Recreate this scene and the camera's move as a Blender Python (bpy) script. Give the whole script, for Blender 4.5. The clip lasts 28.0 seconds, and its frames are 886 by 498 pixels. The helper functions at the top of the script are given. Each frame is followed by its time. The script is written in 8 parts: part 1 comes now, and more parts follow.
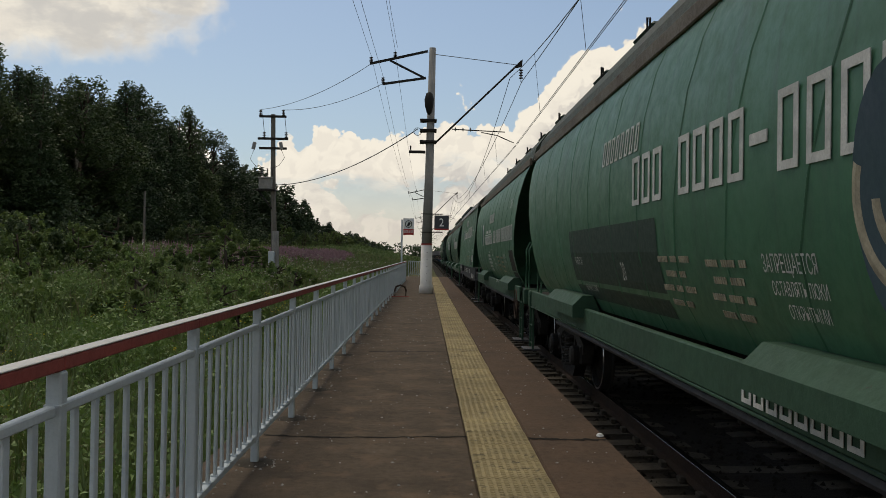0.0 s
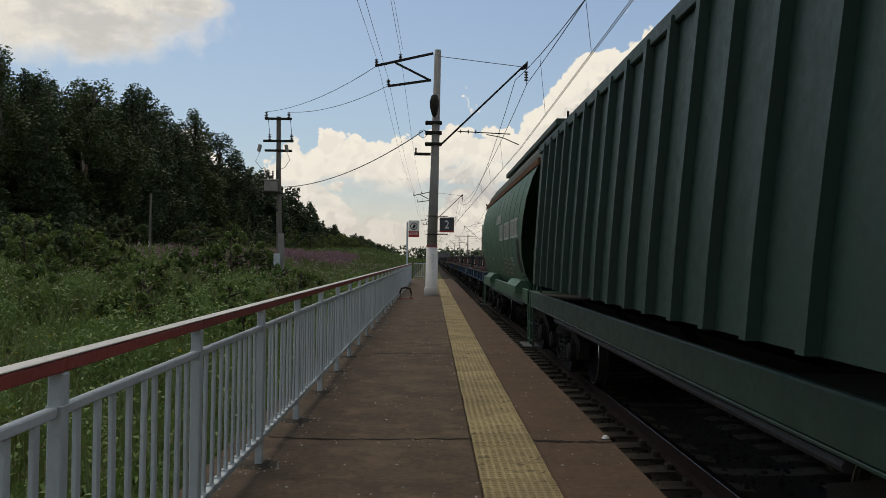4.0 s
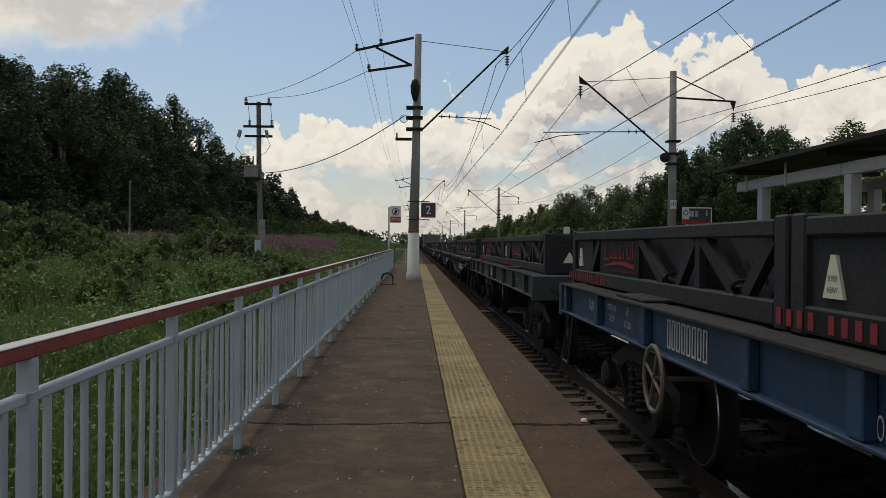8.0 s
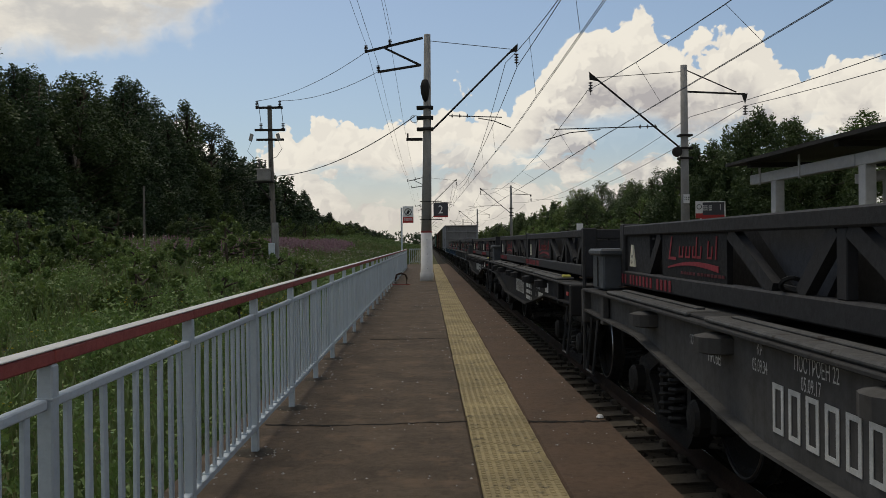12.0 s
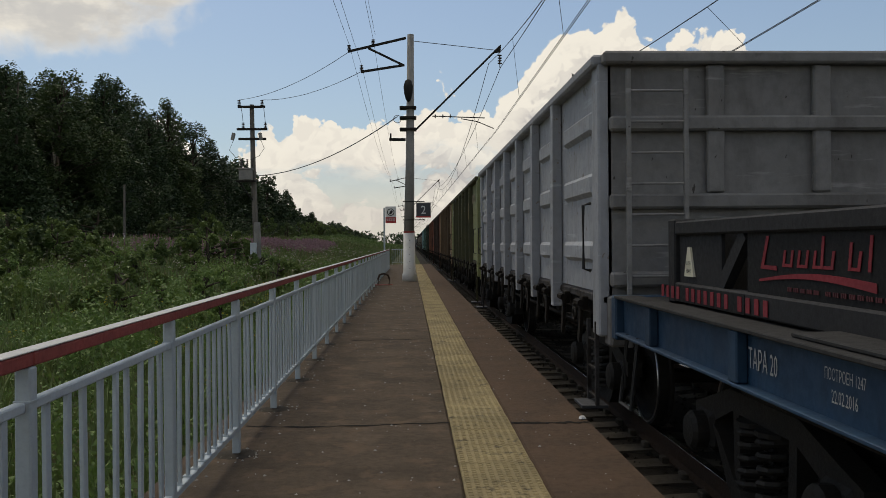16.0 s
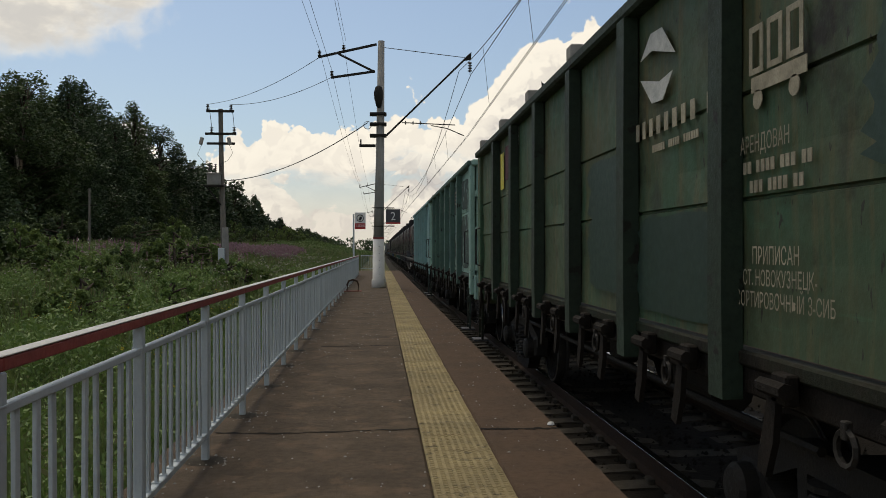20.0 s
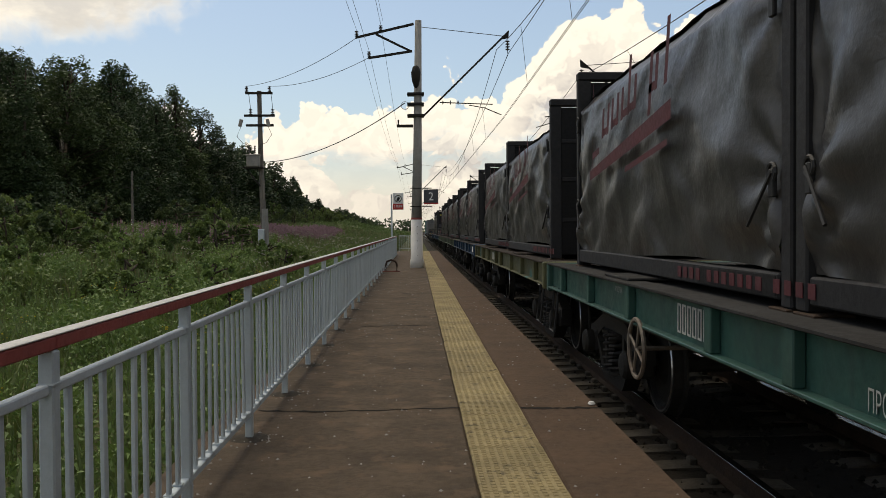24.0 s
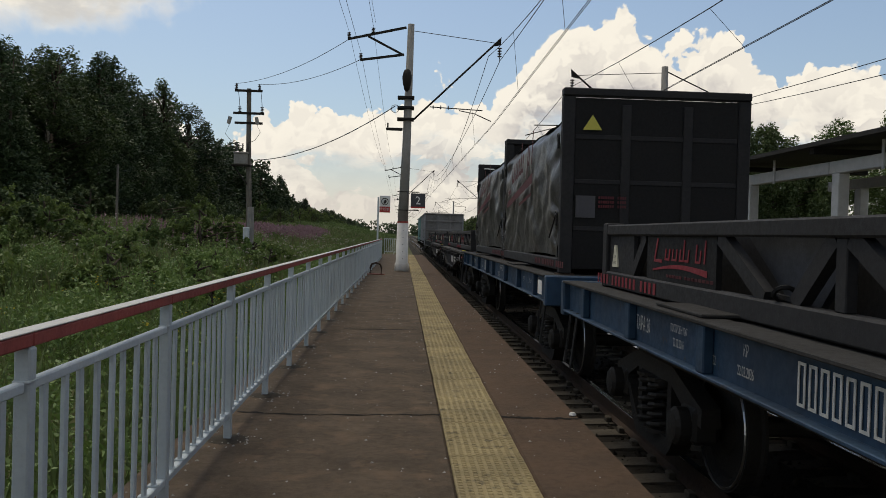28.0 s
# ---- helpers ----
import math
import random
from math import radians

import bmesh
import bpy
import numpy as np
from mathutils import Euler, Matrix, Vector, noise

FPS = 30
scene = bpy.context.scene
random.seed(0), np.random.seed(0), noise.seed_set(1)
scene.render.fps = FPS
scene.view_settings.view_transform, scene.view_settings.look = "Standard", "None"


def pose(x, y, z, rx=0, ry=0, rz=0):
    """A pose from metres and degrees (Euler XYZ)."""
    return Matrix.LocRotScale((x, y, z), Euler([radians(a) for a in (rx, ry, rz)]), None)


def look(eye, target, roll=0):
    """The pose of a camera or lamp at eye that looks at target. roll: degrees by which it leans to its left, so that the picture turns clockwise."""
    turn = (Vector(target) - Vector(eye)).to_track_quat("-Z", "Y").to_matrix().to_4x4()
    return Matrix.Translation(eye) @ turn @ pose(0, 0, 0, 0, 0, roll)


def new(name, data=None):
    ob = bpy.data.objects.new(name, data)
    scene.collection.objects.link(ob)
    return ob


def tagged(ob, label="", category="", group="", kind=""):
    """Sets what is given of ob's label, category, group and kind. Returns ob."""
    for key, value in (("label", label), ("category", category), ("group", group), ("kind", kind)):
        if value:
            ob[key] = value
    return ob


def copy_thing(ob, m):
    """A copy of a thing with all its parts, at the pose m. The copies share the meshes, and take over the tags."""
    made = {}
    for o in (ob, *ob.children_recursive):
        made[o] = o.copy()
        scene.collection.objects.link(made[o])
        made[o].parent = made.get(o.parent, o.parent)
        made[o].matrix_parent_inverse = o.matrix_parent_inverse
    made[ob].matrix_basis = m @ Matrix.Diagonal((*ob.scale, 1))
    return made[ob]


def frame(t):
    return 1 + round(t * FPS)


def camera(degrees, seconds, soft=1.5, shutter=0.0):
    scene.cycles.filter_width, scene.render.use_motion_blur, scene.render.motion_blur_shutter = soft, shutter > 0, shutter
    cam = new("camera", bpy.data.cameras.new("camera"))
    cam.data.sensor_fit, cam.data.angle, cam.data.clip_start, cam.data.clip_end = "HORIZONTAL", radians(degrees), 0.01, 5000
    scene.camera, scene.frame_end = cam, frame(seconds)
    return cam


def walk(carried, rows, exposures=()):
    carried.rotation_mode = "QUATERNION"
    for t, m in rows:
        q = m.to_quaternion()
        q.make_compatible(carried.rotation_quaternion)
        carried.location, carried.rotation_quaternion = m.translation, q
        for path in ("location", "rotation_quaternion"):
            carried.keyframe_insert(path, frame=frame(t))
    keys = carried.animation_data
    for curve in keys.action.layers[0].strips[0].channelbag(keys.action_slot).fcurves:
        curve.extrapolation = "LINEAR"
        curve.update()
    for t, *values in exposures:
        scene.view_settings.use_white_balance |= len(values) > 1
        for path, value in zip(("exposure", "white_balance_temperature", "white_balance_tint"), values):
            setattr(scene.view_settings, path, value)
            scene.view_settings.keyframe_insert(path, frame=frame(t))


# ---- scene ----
cam = camera(55.2, 28.0, soft=0.5)
walk(cam, [
    (0, pose(-0.038, -0.029, 1.491, 90.467, -0.792, -1.127)),
    (0.5, pose(-0.035, -0.023, 1.496, 90.461, -0.858, -0.985)),
    (1, pose(-0.025, -0.038, 1.498, 90.638, -0.846, -0.810)),
    (1.5, pose(-0.022, -0.030, 1.488, 90.565, -0.751, -0.708)),
    (2, pose(-0.023, -0.029, 1.489, 90.371, -0.866, -0.862)),
    (2.5, pose(-0.026, -0.027, 1.490, 90.461, -0.932, -1.033)),
    (3, pose(-0.031, -0.022, 1.486, 90.661, -0.899, -0.922)),
    (3.5, pose(-0.035, -0.008, 1.485, 90.643, -0.876, -0.885)),
    (5.5, pose(-0.018, -0.024, 1.482, 90.569, -0.399, -0.292)),
    (6, pose(-0.018, -0.040, 1.481, 90.579, -0.302, -0.403)),
    (6.5, pose(-0.012, -0.009, 1.474, 90.335, -0.168, -0.876)),
    (7, pose(-0.011, -0.001, 1.475, 89.809, -0.111, -1.490)),
    (7.5, pose(-0.011, 0.004, 1.476, 89.580, -0.548, -1.859)),
    (8, pose(0.000, 0.000, 1.476, 89.652, -0.486, -1.946)),
    (8.5, pose(-0.007, 0.005, 1.479, 89.704, -0.327, -1.967)),
    (9, pose(-0.004, -0.003, 1.480, 89.771, -0.140, -1.926)),
    (9.5, pose(-0.001, -0.000, 1.477, 89.731, -0.068, -1.875)),
    (10, pose(0.000, -0.000, 1.480, 89.656, 0.000, -1.870)),
    (10.5, pose(0.003, 0.002, 1.480, 89.688, 0.052, -1.714)),
    (11, pose(0.005, -0.009, 1.479, 89.730, 0.182, -1.625)),
    (11.5, pose(0.001, -0.018, 1.477, 89.703, 0.267, -1.536)),
    (12, pose(0.007, -0.023, 1.478, 89.610, 0.702, -1.051)),
    (12.5, pose(0.016, -0.000, 1.479, 89.489, 0.745, -1.099)),
    (14.5, pose(0.032, 0.004, 1.480, 89.446, 0.868, -1.913)),
    (15, pose(0.028, 0.014, 1.483, 89.443, 0.843, -2.126)),
    (15.5, pose(0.018, -0.002, 1.486, 89.607, 0.625, -2.313)),
    (16, pose(0.002, -0.012, 1.484, 89.615, 0.501, -2.231)),
    (16.5, pose(-0.010, -0.020, 1.483, 89.713, 0.315, -1.871)),
    (17, pose(-0.010, -0.022, 1.486, 89.694, 0.216, -1.837)),
    (17.5, pose(-0.004, -0.024, 1.484, 89.616, 0.213, -1.945)),
    (18, pose(0.001, -0.048, 1.488, 89.606, 0.224, -2.040)),
    (18.5, pose(-0.008, -0.042, 1.487, 89.697, 0.230, -2.043)),
    (19, pose(-0.013, -0.053, 1.487, 89.785, 0.336, -2.257)),
    (19.5, pose(-0.010, -0.032, 1.485, 89.928, 0.281, -3.806)),
    (20, pose(-0.013, -0.047, 1.487, 90.038, 0.181, -4.316)),
    (20.5, pose(-0.018, -0.046, 1.489, 90.129, 0.051, -3.344)),
    (21, pose(-0.032, -0.046, 1.483, 90.153, -0.354, -3.033)),
    (21.5, pose(-0.031, -0.042, 1.483, 90.139, -0.484, -2.925)),
    (23.5, pose(-0.025, -0.055, 1.479, 89.050, 0.224, -1.411)),
    (24, pose(-0.029, -0.044, 1.482, 88.716, 0.443, -1.777)),
    (24.5, pose(-0.034, -0.033, 1.486, 88.700, 0.611, -1.995)),
    (25, pose(-0.043, -0.026, 1.488, 88.802, 0.669, -1.861)),
    (25.5, pose(-0.043, -0.047, 1.488, 88.401, 0.841, -0.883)),
    (26, pose(-0.039, -0.030, 1.495, 87.631, 0.257, -0.339)),
    (26.5, pose(-0.038, -0.008, 1.499, 87.858, -0.306, -1.232)),
    (27, pose(-0.036, -0.009, 1.497, 88.765, -0.940, -2.207)),
    (27.5, pose(-0.035, -0.006, 1.494, 88.966, -1.282, -2.398)),
    (28, pose(-0.038, -0.016, 1.495, 89.022, -1.535, -2.748)),
], exposures=[(0, -0.03, 7450, 8), (6, -0.08, 7250, 8), (15, -0.10, 7200, 8), (17, 0.0, 7400, 8), (21, 0.10, 7500, 8), (24, 0.26, 7800, 8), (25, 0.06, 7700, 8), (26, 0.32, 7900, 8), (27, 0.20, 7700, 8), (28, 0.04, 7300, 8)])

# ---- world, sun ----
SUN_EL, SUN_AZ = 62.0, -25.0  # degrees; azimuth clockwise from +y


def make_world():
    w = bpy.data.worlds.new("world")
    scene.world = w
    w.use_nodes = True
    nt = w.node_tree
    nt.nodes.clear()
    N, L = nt.nodes.new, nt.links.new

    def math_(op, a, b=None, clamp=False):
        n = N("ShaderNodeMath")
        n.operation, n.use_clamp = op, clamp
        for i, v in enumerate((a, b)):
            if v is None:
                continue
            if isinstance(v, (int, float)):
                n.inputs[i].default_value = v
            else:
                L(v, n.inputs[i])
        return n.outputs[0]

    def noise_(vec, scale, detail, rough):
        n = N("ShaderNodeTexNoise")
        n.inputs["Scale"].default_value, n.inputs["Detail"].default_value, n.inputs["Roughness"].default_value = scale, detail, rough
        L(vec, n.inputs["Vector"])
        return n.outputs[0]

    def mix(fac, a, b):
        n = N("ShaderNodeMix")
        n.data_type = "RGBA"
        L(fac, n.inputs[0])
        for i, v in ((6, a), (7, b)):
            if isinstance(v, tuple):
                n.inputs[i].default_value = (*v, 1)
            else:
                L(v, n.inputs[i])
        return n.outputs[2]

    def smooth(v, lo, hi):
        n = N("ShaderNodeMapRange")
        n.interpolation_type = "SMOOTHSTEP"
        n.inputs[1].default_value, n.inputs[2].default_value = lo, hi
        L(v, n.inputs[0])
        return n.outputs[0]

    tc = N("ShaderNodeTexCoord").outputs["Generated"]
    sep = N("ShaderNodeSeparateXYZ")
    L(tc, sep.inputs[0])
    x, y, z = sep.outputs
    flat = math_("SQRT", math_("ADD", math_("MULTIPLY", x, x), math_("MULTIPLY", y, y)))
    el = math_("DIVIDE", z, math_("MAXIMUM", flat, 0.02))
    az = math_("ARCTAN2", x, y)
    # height of the cloud bank over the azimuth: from straight back (-pi) round by ahead (0)
    t = math_("DIVIDE", math_("ADD", az, math.pi), 2 * math.pi)
    ramp = N("ShaderNodeValToRGB")
    r = ramp.color_ramp
    bank = [(-180, 0.3), (-50, 0.24), (-26.1, 0.19), (-24.7, 0.184), (-22.0, 0.15), (-21.3, 0.153), (-17.7, 0.165), (-14.6, 0.141), (-12.6, 0.134), (-8.3, 0.149), (-7.2, 0.16), (-5.1, 0.162), (-3.2, 0.15), (-1.3, 0.161), (1.0, 0.181), (2.5, 0.186), (5.1, 0.175), (6.5, 0.19), (8.0, 0.229), (8.8, 0.257), (12.8, 0.282), (14.6, 0.276), (15.8, 0.245), (17.7, 0.227), (19.4, 0.245), (21.0, 0.249), (22.4, 0.226), (29.0, 0.198), (45, 0.27), (180, 0.3)]
    while len(r.elements) < len(bank):
        r.elements.new(0.5)
    for e, (a, h) in zip(r.elements, bank):
        e.position, e.color = (a + 180) / 360, (h, h, h, 1)
    L(t, ramp.inputs[0])
    def shifted(vec, by):
        n = N("ShaderNodeVectorMath")
        n.operation = "ADD"
        n.inputs[1].default_value = by
        L(vec, n.inputs[0])
        return n.outputs[0]

    def times(vec, by):
        n = N("ShaderNodeVectorMath")
        n.operation = "MULTIPLY"
        n.inputs[1].default_value = by
        L(vec, n.inputs[0])
        return n.outputs[0]

    def billow(vec, scale):
        n = N("ShaderNodeTexVoronoi")
        n.feature = "SMOOTH_F1"
        n.inputs["Scale"].default_value, n.inputs["Detail"].default_value, n.inputs["Roughness"].default_value, n.inputs["Smoothness"].default_value = scale, 3.0, 0.55, 0.35
        L(vec, n.inputs["Vector"])
        return n.outputs["Distance"]

    # heaped clouds: rounded lumps on a ragged larger form
    jog = N("ShaderNodeTexNoise")
    jog.inputs["Scale"].default_value, jog.inputs["Detail"].default_value = 16.0, 4.0
    L(tc, jog.inputs["Vector"])
    bend = N("ShaderNodeVectorMath")
    bend.operation = "MULTIPLY_ADD"
    bend.inputs[1].default_value = (0.05, 0.05, 0.05)
    L(jog.outputs["Color"], bend.inputs[0])
    L(tc, bend.inputs[2])
    bent = bend.outputs[0]
    big, fine, lump = noise_(tc, 10, 2, 0.5), noise_(tc, 34, 6, 0.6), billow(bent, 21)
    wob = math_("ADD", math_("MULTIPLY", math_("SUBTRACT", big, 0.5), 0.03), math_("ADD", math_("MULTIPLY", math_("SUBTRACT", fine, 0.5), 0.030), math_("MULTIPLY", math_("SUBTRACT", 0.42, lump), 0.050)))
    depth = math_("ADD", math_("SUBTRACT", math_("ADD", ramp.outputs[0], 0.012), el), wob)
    base = math_("ADD", math_("MULTIPLY", ramp.outputs[0], 0.62), -0.022)
    over_base = smooth(math_("ADD", math_("SUBTRACT", el, base), math_("MULTIPLY", math_("SUBTRACT", noise_(times(tc, (1, 1, 2.2)), 7, 5, 0.6), 0.5), 0.13)), -0.012, 0.020)
    dens = math_("MULTIPLY", smooth(depth, 0.0, 0.005), math_("ADD", 0.12, math_("MULTIPLY", over_base, 0.88)))

    def blob(azd, eld, wa, we):
        da = math_("DIVIDE", math_("SUBTRACT", az, radians(azd)), radians(wa))
        de = math_("DIVIDE", math_("SUBTRACT", el, math.tan(radians(eld))), radians(we))
        d = math_("SQRT", math_("ADD", math_("MULTIPLY", da, da), math_("MULTIPLY", de, de)))
        return smooth(math_("ADD", d, math_("MULTIPLY", wob, 8.0)), 1.12, 0.42)

    high = math_("MAXIMUM", math_("MAXIMUM", blob(-23.5, 14.6, 7.5, 2.7), blob(-17.5, 16.0, 3.2, 1.3)), blob(8.5, 18.2, 4.5, 0.9))
    high = math_("MAXIMUM", high, math_("MULTIPLY", blob(-55, 24, 16, 5), 0.8))
    # lower rows of small clouds with clear sky between them
    flat_tc = times(bent, (1.0, 1.0, 2.6))
    small_at = noise_(flat_tc, 8.5, 5, 0.55)
    small = math_("MULTIPLY", smooth(math_("ADD", small_at, math_("MULTIPLY", math_("SUBTRACT", 0.4, lump), 0.12)), 0.415, 0.475), math_("MULTIPLY", smooth(depth, -0.002, 0.01), smooth(el, 0.004, 0.03)))
    # unseen broken cloud overhead, added to make the ambient light less blue
    over = math_("MULTIPLY", smooth(noise_(tc, 3.5, 6, 0.6), 0.42, 0.56), smooth(el, 0.42, 0.75))
    cover = math_("MAXIMUM", math_("MAXIMUM", math_("MAXIMUM", dens, math_("MULTIPLY", small, 0.92)), high), math_("MULTIPLY", over, 0.9), clamp=True)
    # light tops, greyer undersides
    soft = noise_(times(tc, (1.0, 1.0, 2.3)), 10, 5, 0.6)
    higher = shifted(bent, (-0.006, 0.0, 0.013))
    puff = smooth(math_("SUBTRACT", billow(higher, 21), lump), -0.13, 0.10)
    under = smooth(math_("SUBTRACT", small_at, noise_(shifted(flat_tc, (0.0, 0.0, 0.055)), 8.5, 5, 0.55)), 0.05, -0.10)
    low = smooth(depth, 0.02, 0.10)
    grey = math_("ADD", math_("MULTIPLY", math_("SUBTRACT", 1.0, puff), math_("ADD", 0.16, math_("MULTIPLY", low, 0.34))), math_("MULTIPLY", math_("MULTIPLY", low, smooth(soft, 0.40, 0.60)), 0.50))
    grey = math_("ADD", grey, math_("MULTIPLY", math_("MULTIPLY", under, low), 0.30), clamp=True)
    cloud = mix(grey, (0.88, 0.865, 0.84), (0.45, 0.445, 0.49))
    cloud = mix(math_("MULTIPLY", high, math_("ADD", 0.15, math_("MULTIPLY", smooth(soft, 0.40, 0.62), 0.6))), cloud, (0.50, 0.52, 0.57))
    haze = smooth(el, 0.12, -0.01)
    sky = N("ShaderNodeTexSky")
    sky.sky_type, sky.sun_disc = "NISHITA", False
    sky.sun_elevation, sky.sun_rotation = radians(SUN_EL), radians(SUN_AZ)
    sky.air_density, sky.dust_density, sky.ozone_density = 1.0, 1.6, 2.2
    gain = N("ShaderNodeVectorMath")
    gain.operation = "SCALE"
    gain.inputs[3].default_value = 0.105
    L(sky.outputs[0], gain.inputs[0])
    veil = math_("MULTIPLY", smooth(el, 0.55, 0.10), 0.22)
    tint = N("ShaderNodeVectorMath")
    tint.operation = "MULTIPLY"
    tint.inputs[1].default_value = (0.88, 0.98, 1.10)
    L(gain.outputs[0], tint.inputs[0])
    clear = mix(veil, tint.outputs[0], (0.48, 0.60, 0.74))
    col = mix(cover, clear, cloud)
    col = mix(math_("MULTIPLY", haze, 0.72), col, (0.78, 0.75, 0.72))
    bg = N("ShaderNodeBackground")
    bg.inputs[1].default_value = 1.0
    L(col, bg.inputs[0])
    out = N("ShaderNodeOutputWorld")
    L(bg.outputs[0], out.inputs[0])


make_world()
sun = new("sun", bpy.data.lights.new("sun", "SUN"))
sun.data.energy, sun.data.angle, sun.data.color = 1.25, radians(20), (1.0, 0.95, 0.88)
_sd = Vector((math.sin(radians(SUN_AZ)) * math.cos(radians(SUN_EL)), math.cos(radians(SUN_AZ)) * math.cos(radians(SUN_EL)), math.sin(radians(SUN_EL))))
sun.matrix_world = look(_sd * 50, (0, 0, 0))

# ---- materials ----


def material(name, colour, rough=0.7, metal=0.0, second=None, scale=3.0, amount=0.35, third=None, third_at=0.62, third_scale=8.0, third_soft=0.04,
             bump=0.15, bump_scale=40.0, stretch=(1, 1, 1), vary=0.08, streak=None, streak_amount=0.5, world_space=False, chip=None, chip_at=0.64, chip_scale=15.0):
    """Base colour with broad variation to a second colour, patches of a third one, vertical streaks, fine relief, and a small change from piece to piece."""
    m = bpy.data.materials.new(name)
    m.use_nodes = True
    nt = m.node_tree
    N, L = nt.nodes.new, nt.links.new
    p = nt.nodes["Principled BSDF"]
    p.inputs["Metallic"].default_value = metal
    p.inputs["Roughness"].default_value = rough
    p.inputs["Specular IOR Level"].default_value = 0.5 if metal else min(0.5, max(0.12, 0.95 - rough))
    tc, info = N("ShaderNodeTexCoord"), N("ShaderNodeObjectInfo")
    geo = N("ShaderNodeNewGeometry") if world_space else None
    shift = N("ShaderNodeVectorMath")
    shift.operation = "MULTIPLY_ADD"
    L(info.outputs["Random"], shift.inputs[0])
    shift.inputs[1].default_value = (0, 0, 0) if world_space else (37.0, 91.0, 53.0)
    L(geo.outputs["Position"] if world_space else tc.outputs["Object"], shift.inputs[2])
    mp = N("ShaderNodeVectorMath")
    mp.operation = "MULTIPLY"
    mp.inputs[1].default_value = stretch
    L(shift.outputs[0], mp.inputs[0])

    def noise_(vec, sc, detail=4.0, ro=0.6):
        n = N("ShaderNodeTexNoise")
        n.inputs["Scale"].default_value, n.inputs["Detail"].default_value, n.inputs["Roughness"].default_value = sc, detail, ro
        L(vec, n.inputs["Vector"])
        return n.outputs[0]

    def ranged(v, lo, hi, a, b):
        n = N("ShaderNodeMapRange")
        for i, q in enumerate((lo, hi, a, b)):
            n.inputs[i + 1].default_value = q
        L(v, n.inputs[0])
        return n.outputs[0]

    def mix(fac, a, b):
        n = N("ShaderNodeMix")
        n.data_type = "RGBA"
        L(fac, n.inputs[0])
        for i, q in ((6, a), (7, b)):
            if isinstance(q, tuple):
                n.inputs[i].default_value = (*q, 1)
            else:
                L(q, n.inputs[i])
        return n.outputs[2]

    second = second or tuple(c * 0.6 for c in colour)
    col = mix(ranged(noise_(mp.outputs[0], scale), 0.35, 0.7, 0.0, amount), colour, second)
    grain = noise_(mp.outputs[0], scale * 9, 6.0, 0.7)
    col = mix(ranged(grain, 0.45, 0.75, 0.0, amount * 0.6), col, tuple(c * 0.75 for c in second))
    if streak:
        st = N("ShaderNodeVectorMath")
        st.operation = "MULTIPLY"
        st.inputs[1].default_value = (1.0, 5.0, 0.35)
        L(shift.outputs[0], st.inputs[0])
        col = mix(ranged(noise_(st.outputs[0], 1.6, 6.0, 0.65), 0.5, 0.72, 0.0, streak_amount), col, streak)
    if third:
        col = mix(ranged(noise_(mp.outputs[0], third_scale, 7.0, 0.65), third_at, third_at + third_soft, 0.0, 0.95), col, third)
    if chip:  # small flaked spots, and thin pale scuffs along the side
        tall = N("ShaderNodeVectorMath")
        tall.operation = "MULTIPLY"
        tall.inputs[1].default_value = (1.0, 1.0, 1.0) if world_space else (1.0, 1.8, 0.65)
        L(mp.outputs[0], tall.inputs[0])
        col = mix(ranged(noise_(tall.outputs[0], chip_scale, 3.5, 0.6), chip_at, chip_at + 0.02, 0.0, 0.9), col, chip)
        sc = N("ShaderNodeVectorMath")
        sc.operation = "MULTIPLY"
        sc.inputs[1].default_value = (1.0, 0.8, 9.0)
        L(shift.outputs[0], sc.inputs[0])
        col = mix(ranged(noise_(sc.outputs[0], 1.3, 5.0, 0.6), 0.62, 0.70, 0.0, 0.55), col, tuple(min(0.6, c * 1.5) for c in colour))
    if vary:
        hsv = N("ShaderNodeHueSaturation")
        L(ranged(info.outputs["Random"], 0, 1, 1 - vary, 1 + vary), hsv.inputs["Value"])
        L(col, hsv.inputs["Color"])
        col = hsv.outputs[0]
    L(col, p.inputs["Base Color"])
    if bump:
        b = N("ShaderNodeBump")
        b.inputs["Strength"].default_value, b.inputs["Distance"].default_value = bump, 0.02
        L(noise_(mp.outputs[0], bump_scale, 5.0, 0.65), b.inputs["Height"])
        L(b.outputs[0], p.inputs["Normal"])
    if not metal:
        L(ranged(grain, 0.3, 0.7, max(0.05, rough - 0.12), min(1.0, rough + 0.1)), p.inputs["Roughness"])
    return m


